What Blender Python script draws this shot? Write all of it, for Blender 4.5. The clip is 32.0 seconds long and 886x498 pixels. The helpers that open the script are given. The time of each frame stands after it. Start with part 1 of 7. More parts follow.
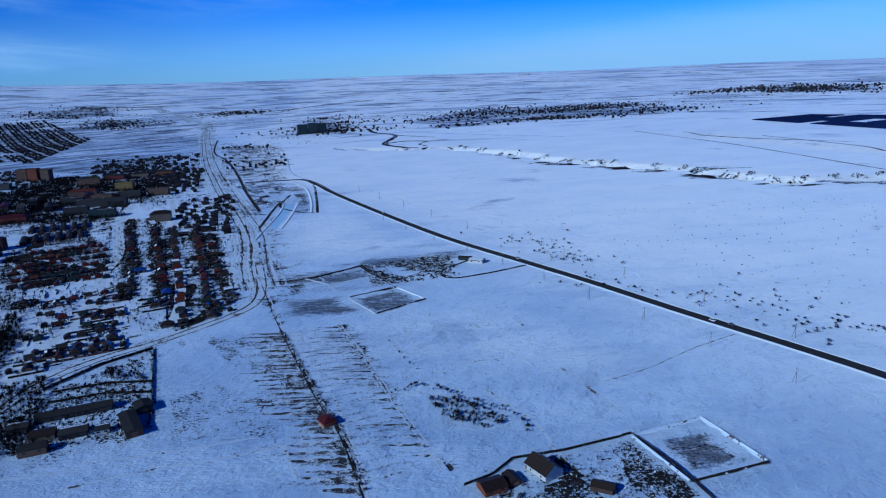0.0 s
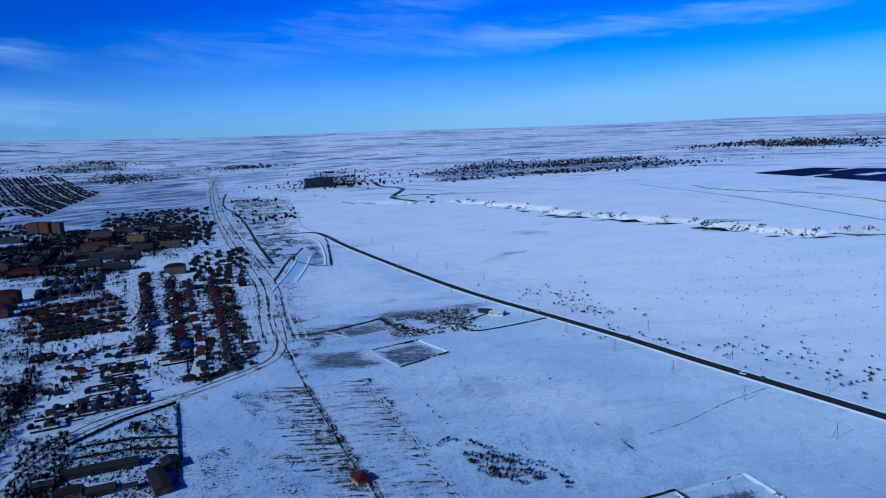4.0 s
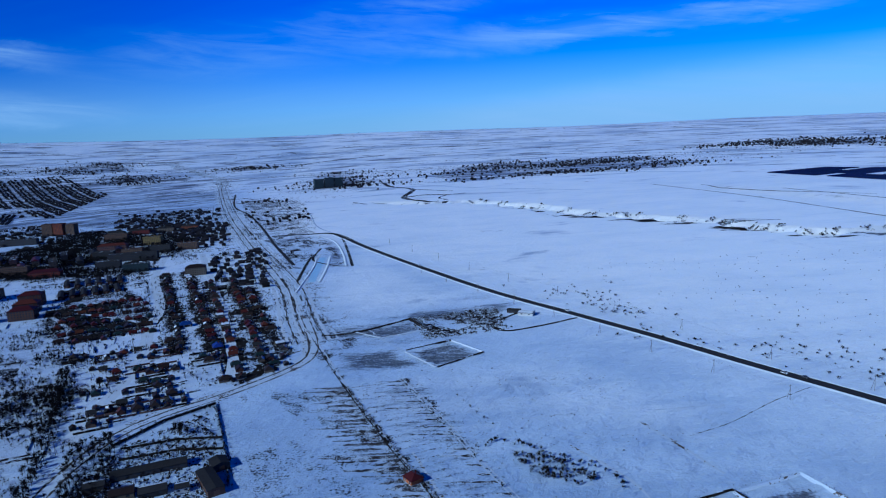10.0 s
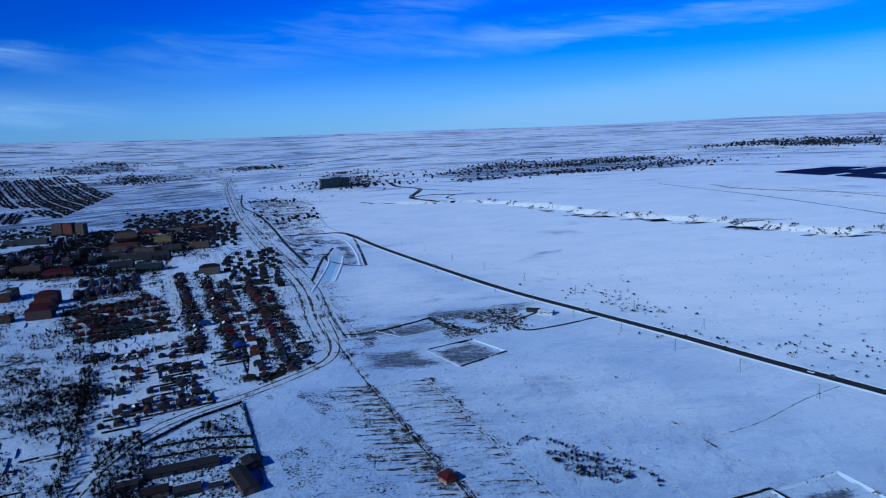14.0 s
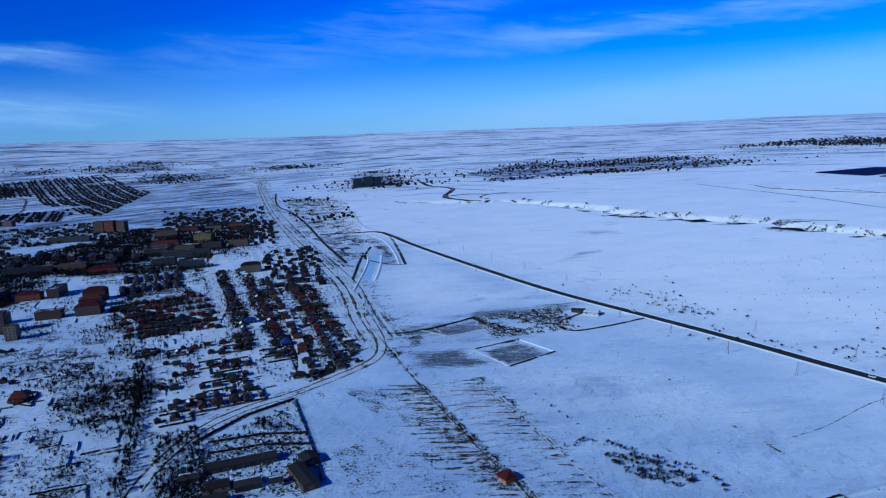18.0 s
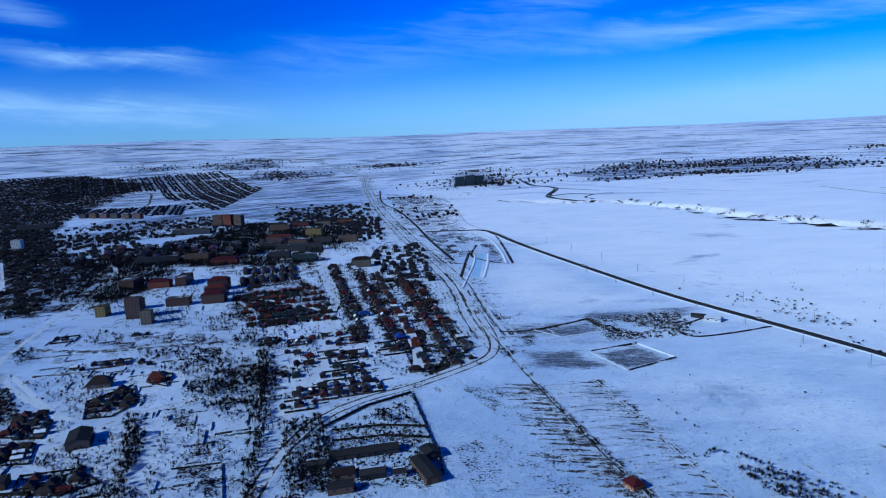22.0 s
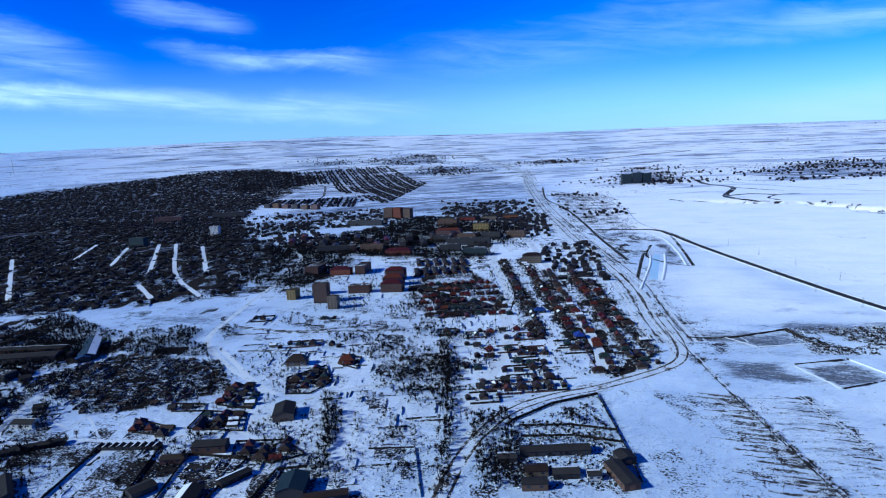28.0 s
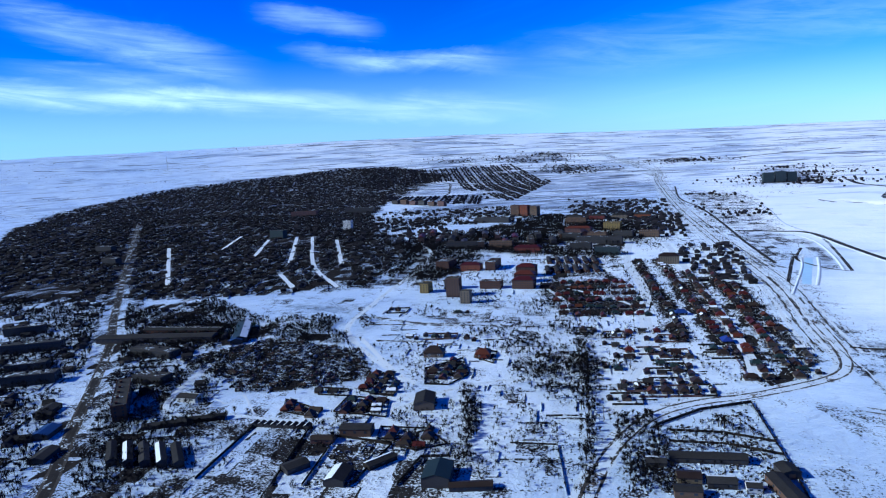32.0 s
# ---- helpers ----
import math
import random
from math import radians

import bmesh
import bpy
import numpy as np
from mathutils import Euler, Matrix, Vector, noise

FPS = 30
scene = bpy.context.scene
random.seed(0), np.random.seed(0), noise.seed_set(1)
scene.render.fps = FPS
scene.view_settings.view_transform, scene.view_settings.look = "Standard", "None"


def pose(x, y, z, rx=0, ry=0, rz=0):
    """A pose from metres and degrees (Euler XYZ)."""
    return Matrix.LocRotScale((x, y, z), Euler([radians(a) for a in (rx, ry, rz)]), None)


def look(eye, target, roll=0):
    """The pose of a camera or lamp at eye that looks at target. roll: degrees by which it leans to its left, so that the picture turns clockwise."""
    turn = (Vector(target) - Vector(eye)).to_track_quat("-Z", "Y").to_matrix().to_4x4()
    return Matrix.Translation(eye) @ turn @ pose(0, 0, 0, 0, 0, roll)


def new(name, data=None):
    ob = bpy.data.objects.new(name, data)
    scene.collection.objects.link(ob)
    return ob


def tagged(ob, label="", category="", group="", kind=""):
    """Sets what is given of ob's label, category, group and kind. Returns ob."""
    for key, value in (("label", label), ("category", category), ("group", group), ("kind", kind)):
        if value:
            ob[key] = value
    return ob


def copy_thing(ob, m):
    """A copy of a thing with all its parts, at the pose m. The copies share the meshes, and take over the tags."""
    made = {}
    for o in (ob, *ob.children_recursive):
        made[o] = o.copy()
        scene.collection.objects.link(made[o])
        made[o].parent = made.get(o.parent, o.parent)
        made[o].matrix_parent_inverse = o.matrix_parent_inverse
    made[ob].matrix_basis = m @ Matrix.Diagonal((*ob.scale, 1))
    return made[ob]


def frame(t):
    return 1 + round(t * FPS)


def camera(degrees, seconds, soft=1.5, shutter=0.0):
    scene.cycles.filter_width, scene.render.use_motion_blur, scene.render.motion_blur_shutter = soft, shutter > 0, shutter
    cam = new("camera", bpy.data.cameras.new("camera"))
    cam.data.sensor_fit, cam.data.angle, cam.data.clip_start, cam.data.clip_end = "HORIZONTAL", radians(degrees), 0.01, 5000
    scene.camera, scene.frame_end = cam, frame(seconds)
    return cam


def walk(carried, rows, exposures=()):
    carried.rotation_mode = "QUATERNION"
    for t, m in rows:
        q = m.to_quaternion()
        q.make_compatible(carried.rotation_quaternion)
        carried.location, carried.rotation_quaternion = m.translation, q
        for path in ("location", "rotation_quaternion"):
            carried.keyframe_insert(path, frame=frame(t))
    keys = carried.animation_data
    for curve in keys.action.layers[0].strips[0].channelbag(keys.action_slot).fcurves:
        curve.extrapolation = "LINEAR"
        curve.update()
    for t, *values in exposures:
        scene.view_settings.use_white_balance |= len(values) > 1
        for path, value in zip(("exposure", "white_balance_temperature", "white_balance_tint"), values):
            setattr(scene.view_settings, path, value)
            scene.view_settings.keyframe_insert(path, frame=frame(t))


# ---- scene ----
cam = camera(65.2, 32.0, 1.1)
PATH = [
    (0, (5.808, -2.166, 192.282), (6.328, 17.194, 187.282), -3.4),
    (0.5, (3.389, -2.54, 192.514), (3.929, 16.89, 187.774), -3.4),
    (1, (0.645, -2.496, 192.643), (1.215, 16.984, 188.153), -3.4),
    (1.5, (-1.764, -2.322, 192.711), (-1.184, 17.218, 188.481), -3.4),
    (2, (-4.542, -1.919, 192.716), (-3.942, 17.671, 188.736), -3.3),
    (2.5, (-6.754, -1.633, 192.746), (-6.144, 18.007, 189.036), -3.4),
    (3, (-9.001, -1.53, 192.915), (-8.391, 18.15, 189.395), -3.4),
    (3.5, (-11.583, -1.457, 193.146), (-10.973, 18.223, 189.626), -3.4),
    (5.5, (-20.983, -1.091, 193.519), (-20.393, 18.589, 190.019), -3.5),
    (6, (-23.629, -0.961, 193.644), (-23.019, 18.719, 190.144), -3.5),
    (6.5, (-25.944, -1.022, 193.755), (-25.344, 18.658, 190.255), -3.5),
    (7, (-28.271, -0.854, 193.886), (-27.681, 18.826, 190.386), -3.5),
    (7.5, (-30.532, -0.703, 194.003), (-29.952, 18.977, 190.503), -3.5),
    (8, (-32.75, -0.476, 194.047), (-32.18, 19.214, 190.547), -3.6),
    (8.5, (-35.5, -0.199, 194.151), (-34.92, 19.481, 190.651), -3.6),
    (9, (-37.721, 0.157, 194.177), (-37.151, 19.847, 190.677), -3.6),
    (9.5, (-39.733, 0.367, 194.246), (-39.183, 20.057, 190.746), -3.6),
    (10, (-42.158, 0.459, 194.381), (-41.598, 20.149, 190.881), -3.6),
    (10.5, (-44.647, 0.29, 194.62), (-44.097, 19.97, 191.13), -3.6),
    (11, (-47.018, 0.459, 194.743), (-46.468, 20.149, 191.243), -3.6),
    (11.5, (-49.109, 0.789, 194.749), (-48.569, 20.469, 191.249), -3.6),
    (12, (-51.395, 0.706, 194.828), (-50.865, 20.396, 191.328), -3.6),
    (12.5, (-54.07, 0.69, 194.839), (-53.54, 20.37, 191.349), -3.6),
    (13, (-56.397, 0.853, 194.845), (-55.857, 20.533, 191.345), -3.6),
    (13.5, (-58.581, 0.993, 194.747), (-58.051, 20.673, 191.257), -3.6),
    (14, (-60.961, 1.011, 194.899), (-60.431, 20.701, 191.399), -3.6),
    (14.5, (-63.228, 1.359, 194.949), (-62.708, 21.049, 191.449), -3.6),
    (16.5, (-72.7, 1.937, 195.482), (-72.25, 21.617, 191.972), -3.6),
    (17, (-75.171, 1.992, 195.471), (-74.781, 21.682, 191.971), -3.6),
    (17.5, (-77.567, 1.979, 195.488), (-77.447, 21.669, 192.008), -3.6),
    (18, (-79.929, 2.175, 195.439), (-80.159, 21.875, 191.979), -3.6),
    (18.5, (-81.903, 2.385, 195.36), (-82.453, 22.075, 191.92), -3.6),
    (19, (-84.224, 2.867, 195.192), (-85.104, 22.557, 191.762), -3.6),
    (19.5, (-86.537, 3.089, 195.07), (-87.777, 22.759, 191.66), -3.6),
    (20, (-89.219, 3.071, 194.999), (-90.789, 22.711, 191.609), -3.6),
    (20.5, (-91.632, 3.065, 195.058), (-93.542, 22.685, 191.678), -3.7),
    (21, (-93.8, 3.297, 195.019), (-96.06, 22.887, 191.669), -3.6),
    (21.5, (-96.279, 2.579, 195.003), (-98.879, 22.119, 191.663), -3.6),
    (22, (-98.485, 2.708, 194.908), (-101.445, 22.208, 191.598), -3.6),
    (22.5, (-100.789, 2.751, 194.892), (-104.099, 22.201, 191.602), -3.7),
    (23, (-103.141, 2.232, 194.973), (-106.801, 21.622, 191.693), -3.6),
    (23.5, (-105.817, 1.971, 195.124), (-109.837, 21.291, 191.874), -3.6),
    (24, (-108.315, 1.483, 195.159), (-112.695, 20.723, 191.909), -3.6),
    (24.5, (-110.607, 1.46, 195.187), (-115.337, 20.62, 191.957), -3.6),
    (25, (-112.701, 1.567, 195.252), (-117.801, 20.637, 192.032), -3.6),
    (25.5, (-114.574, 1.239, 195.199), (-120.034, 20.209, 191.999), -3.7),
    (27.5, (-123.825, 0.259, 195.228), (-130.685, 18.779, 192.078), -3.7),
    (28, (-126.387, -0.404, 195.214), (-133.587, 17.996, 192.074), -3.6),
    (28.5, (-128.835, -1.009, 195.027), (-136.395, 17.241, 191.917), -3.6),
    (29, (-130.732, -1.626, 194.85), (-138.662, 16.464, 191.76), -3.6),
    (29.5, (-132.622, -1.862, 194.684), (-141.002, 16.038, 191.614), -3.6),
    (30, (-134.648, -2.508, 194.42), (-143.458, 15.192, 191.38), -3.6),
    (30.5, (-136.763, -3.678, 194.034), (-145.983, 13.812, 191.024), -3.6),
    (31, (-139.057, -5.178, 193.463), (-148.677, 12.102, 190.473), -3.7),
    (31.5, (-141.222, -6.2, 193.025), (-151.222, 10.86, 190.055), -3.8),
    (32, (-142.975, -6.809, 192.832), (-153.245, 10.091, 189.872), -3.8),
]
EXPOSURES = [(0.0, -0.68, 4640, -3), (12.0, -0.72, 4620, -3), (24.0, -0.28, 4860, -3), (32.0, 0.26, 5420, -4)]
walk(cam, [(t, look(eye, target, roll)) for t, eye, target, roll in PATH], EXPOSURES)

# ---- light ----
SUN_AZ, SUN_EL = 236.0, 29.0     # degrees clockwise from +Y, and above the horizon
world = bpy.data.worlds.new("winter_sky")
scene.world = world
world.use_nodes = True


def sky_nodes():
    nt = world.node_tree
    N, L = nt.nodes, nt.links
    bg = N["Background"]
    sky = N.new("ShaderNodeTexSky")
    sky.sky_type, sky.sun_disc = "NISHITA", False
    sky.sun_elevation, sky.sun_rotation = radians(SUN_EL), radians(SUN_AZ)
    sky.altitude, sky.air_density, sky.dust_density, sky.ozone_density = 600, 1.0, 0.1, 5.0
    tc = N.new("ShaderNodeTexCoord")
    sep = N.new("ShaderNodeSeparateXYZ")
    L.new(tc.outputs["Generated"], sep.inputs[0])
    up = N.new("ShaderNodeMath"); up.operation = "MAXIMUM"; up.inputs[1].default_value = 0.0
    L.new(sep.outputs[2], up.inputs[0])
    den = N.new("ShaderNodeMath"); den.operation = "ADD"; den.inputs[1].default_value = 0.06
    L.new(up.outputs[0], den.inputs[0])
    px = N.new("ShaderNodeMath"); px.operation = "DIVIDE"
    py = N.new("ShaderNodeMath"); py.operation = "DIVIDE"
    L.new(sep.outputs[0], px.inputs[0]); L.new(den.outputs[0], px.inputs[1])
    L.new(sep.outputs[1], py.inputs[0]); L.new(den.outputs[0], py.inputs[1])
    com = N.new("ShaderNodeCombineXYZ")
    L.new(px.outputs[0], com.inputs[0]); L.new(py.outputs[0], com.inputs[1])

    def num(kind, a, c=0.0):
        n = N.new("ShaderNodeMath"); n.operation = kind
        for i, v in enumerate((a, c)):
            if isinstance(v, (int, float)):
                n.inputs[i].default_value = v
            else:
                L.new(v, n.inputs[i])
        return n.outputs[0]

    def ramp(value, lo, hi, a=0.0, b=1.0):
        r = N.new("ShaderNodeMapRange"); r.interpolation_type = "SMOOTHSTEP"
        for k, v in (("From Min", lo), ("From Max", hi), ("To Min", a), ("To Max", b)):
            r.inputs[k].default_value = v
        L.new(value, r.inputs["Value"])
        return r.outputs[0]

    def wisps(vector, turn, sx, sy, scale, offset):
        t = N.new("ShaderNodeMapping"); t.inputs["Rotation"].default_value = (0, 0, radians(turn))
        L.new(vector, t.inputs[0])
        mp = N.new("ShaderNodeMapping")
        mp.inputs["Scale"].default_value, mp.inputs["Location"].default_value = (sx, sy, 1), offset
        L.new(t.outputs[0], mp.inputs[0])
        no = N.new("ShaderNodeTexNoise")
        no.inputs["Scale"].default_value, no.inputs["Detail"].default_value = scale, 9
        no.inputs["Roughness"].default_value, no.inputs["Distortion"].default_value = 0.6, 0.6
        L.new(mp.outputs[0], no.inputs["Vector"])
        return no.outputs["Fac"]

    az = num("MULTIPLY", num("ARCTAN2", sep.outputs[0], sep.outputs[1]), 57.2958)
    el = num("MULTIPLY", num("ARCSINE", sep.outputs[2]), 57.2958)
    polar = N.new("ShaderNodeCombineXYZ")
    L.new(az, polar.inputs[0]); L.new(el, polar.inputs[1])
    thread = wisps(polar.outputs[0], 7, 0.10, 0.85, 1.0, (3.0, 1.0, 0))
    bend = num("MULTIPLY", num("SUBTRACT", wisps(polar.outputs[0], 0, 0.09, 0.25, 1.0, (9.0, 4.0, 0)), 0.5), 2.6)
    high = ramp(wisps(com.outputs[0], 33, 0.20, 0.85, 1.0, (2.1, 0.4, 0)), 0.50, 0.86, 0.0, CLOUD[0])
    clouds = num("MULTIPLY", high, ramp(el, 9.0, 16.0, 0.12, 1.0))
    for a0, e0, slope, half, thick, amount in CIRRUS:
        along_ = num("SUBTRACT", az, a0)
        across = num("DIVIDE", num("SUBTRACT", num("ADD", el, bend), num("ADD", num("MULTIPLY", along_, slope), e0)), thick)
        body = num("MULTIPLY", ramp(num("ABSOLUTE", across), 0.0, 1.9, 1.0, 0.0), ramp(num("ABSOLUTE", along_), half * 0.3, half * 1.25, 1.0, 0.0))
        clouds = num("ADD", clouds, num("MULTIPLY", num("MULTIPLY", body, ramp(thread, 0.34, 0.66, 0.32, 1.0)), amount))
    # a thin sheet of cloud low in the east, its upper edge rising eastward
    edge = num("SUBTRACT", num("ADD", num("MULTIPLY", az, 0.088), 1.5), num("ADD", el, num("MULTIPLY", bend, 0.5)))
    sheet = num("MULTIPLY", ramp(edge, -0.5, 1.6), ramp(az, -12.0, 12.0, 0.0, CLOUD[1]))
    clouds = num("ADD", clouds, num("MULTIPLY", sheet, ramp(thread, 0.3, 0.7, 0.7, 1.0)))
    sat = N.new("ShaderNodeMix"); sat.data_type = "RGBA"; sat.blend_type = "MULTIPLY"
    sat.inputs["Factor"].default_value = 1.0
    sat.inputs["B"].default_value = (*SKY_TINT, 1)
    deep = N.new("ShaderNodeHueSaturation")
    deep.inputs["Saturation"].default_value = 1.45
    deep.inputs["Hue"].default_value = 0.515
    top = N.new("ShaderNodeMapRange"); top.interpolation_type = "SMOOTHSTEP"
    for k, v in (("From Min", 0.22), ("From Max", 0.75), ("To Min", 1.0), ("To Max", 0.30)):
        top.inputs[k].default_value = v
    L.new(up.outputs[0], top.inputs["Value"])
    L.new(num("MULTIPLY", top.outputs[0], ramp(az, -32.0, -8.0, 0.76, 1.0)), deep.inputs["Value"])
    L.new(sky.outputs[0], deep.inputs["Color"])
    L.new(deep.outputs[0], sat.inputs["A"])
    mix = N.new("ShaderNodeMix"); mix.data_type = "RGBA"
    # pale air over the rim of the land, which stands higher in the west
    lift = num("ADD", el, num("MULTIPLY", az, 0.027))
    haze = num("MULTIPLY", ramp(lift, 0.0, HAZE[1], HAZE[0], 0.0), ramp(az, -34.0, 0.0, 0.72, 1.0))
    total = N.new("ShaderNodeMath"); total.operation = "ADD"; total.use_clamp = True
    L.new(haze, total.inputs[0]); L.new(clouds, total.inputs[1])
    L.new(total.outputs[0], mix.inputs["Factor"])
    L.new(sat.outputs["Result"], mix.inputs["A"])
    mix.inputs["B"].default_value = (*CLOUD_COLOUR, 1)
    L.new(mix.outputs["Result"], bg.inputs[0])
    bg.inputs[1].default_value = SKY_STRENGTH


HAZE = (0.50, 7.0)           # how thick the pale air is, and how many degrees it reaches up
CLOUD = (0.48, 0.30)          # density of the high wisps and of the low eastern sheet
# bands of cirrus: azimuth, elevation, slope, half length, half thickness (degrees), density
CIRRUS = [(-54.5, 9.0, -0.255, 9, 1.1, 0.62), (-55, 4.95, -0.075, 15, 0.7, 0.85), (-37, 3.6, -0.075, 14, 0.9, 0.4), (-40, 10.2, -0.15, 5, 0.8, 0.42), (-31.5, 6.6, -0.06, 6.5, 0.6, 0.6),
          (-38, 7.4, -0.16, 5, 0.5, 0.3), (-10, 7.0, 0.06, 16, 1.5, 0.26), (-56, 6.7, -0.115, 6, 0.5, 0.35), (17, 6.8, 0.02, 19, 0.8, 0.55), (8, 9.6, 0.05, 14, 0.8, 0.25), (-29.5, 2.7, -0.03, 9, 0.6, 0.2)]
CLOUD_COLOUR = (6.2, 8.2, 11.2)
SKY_TINT = (0.45, 0.89, 1.84)
SKY_STRENGTH = 0.10
sky_nodes()
sun = bpy.data.lights.new("sun", "SUN")
sun.energy, sun.angle, sun.color = 5.0, radians(0.53), (1.0, 0.95, 0.87)
sun_ob = new("sun", sun)
sun_ob.matrix_world = look((300 * math.sin(radians(SUN_AZ)), 300 * math.cos(radians(SUN_AZ)), 300 * math.tan(radians(SUN_EL))), (0, 0, 0))

# ---- materials ----


def mat(name, col, rough=0.8, metal=0.0, var=0.25, scale=0.6, bump=0.0, rnd=0.0, island=0.0, snow=0.0):
    """A worn surface: base colour with fine grain and broad stains, varied from piece to piece; snow: how much lies in patches on it."""
    m = bpy.data.materials.new(name)
    m.use_nodes = True
    N, L = m.node_tree.nodes, m.node_tree.links
    b = N["Principled BSDF"]
    b.inputs["Roughness"].default_value, b.inputs["Metallic"].default_value = rough, metal
    b.inputs["Specular IOR Level"].default_value = 0.08 if rough > 0.6 else 0.16 if rough > 0.4 else 0.5
    geo = N.new("ShaderNodeNewGeometry")
    n1 = N.new("ShaderNodeTexNoise"); n1.inputs["Scale"].default_value = scale; n1.inputs["Detail"].default_value = 6
    n2 = N.new("ShaderNodeTexNoise"); n2.inputs["Scale"].default_value = scale * 0.13; n2.inputs["Detail"].default_value = 3
    L.new(geo.outputs["Position"], n1.inputs["Vector"]); L.new(geo.outputs["Position"], n2.inputs["Vector"])
    add = N.new("ShaderNodeMath"); add.operation = "ADD"
    L.new(n1.outputs["Fac"], add.inputs[0]); L.new(n2.outputs["Fac"], add.inputs[1])
    v = N.new("ShaderNodeMapRange")
    v.inputs["From Min"].default_value, v.inputs["From Max"].default_value = 0.6, 1.4
    v.inputs["To Min"].default_value, v.inputs["To Max"].default_value = 1 - var, 1 + var
    L.new(add.outputs[0], v.inputs["Value"])
    hsv = N.new("ShaderNodeHueSaturation"); hsv.inputs["Color"].default_value = (*col, 1)
    value = v.outputs[0]
    if rnd or island:
        src = N.new("ShaderNodeObjectInfo").outputs["Random"] if rnd else geo.outputs["Random Per Island"]
        amount = rnd or island
        r = N.new("ShaderNodeMapRange")
        r.inputs["To Min"].default_value, r.inputs["To Max"].default_value = 1 - amount, 1 + amount
        L.new(src, r.inputs["Value"])
        pr = N.new("ShaderNodeMath"); pr.operation = "MULTIPLY"
        L.new(value, pr.inputs[0]); L.new(r.outputs[0], pr.inputs[1])
        value = pr.outputs[0]
        hu = N.new("ShaderNodeMapRange")
        hu.inputs["To Min"].default_value, hu.inputs["To Max"].default_value = 0.5 - amount * 0.08, 0.5 + amount * 0.08
        L.new(src, hu.inputs["Value"]); L.new(hu.outputs[0], hsv.inputs["Hue"])
    L.new(value, hsv.inputs["Value"])
    out = hsv.outputs[0]
    if snow:
        s = N.new("ShaderNodeMapRange"); s.interpolation_type = "SMOOTHSTEP"
        s.inputs["From Min"].default_value, s.inputs["From Max"].default_value = 1.32 - snow * 0.65, 1.38 - snow * 0.65
        L.new(add.outputs[0], s.inputs["Value"])
        mx = N.new("ShaderNodeMix"); mx.data_type = "RGBA"; mx.inputs["B"].default_value = (0.52, 0.59, 0.70, 1)
        L.new(s.outputs[0], mx.inputs["Factor"]); L.new(out, mx.inputs["A"])
        out = mx.outputs["Result"]
    L.new(out, b.inputs["Base Color"])
    if bump:
        bp = N.new("ShaderNodeBump"); bp.inputs["Strength"].default_value = bump; bp.inputs["Distance"].default_value = 0.1
        L.new(n1.outputs["Fac"], bp.inputs["Height"]); L.new(bp.outputs[0], b.inputs["Normal"])
    return m


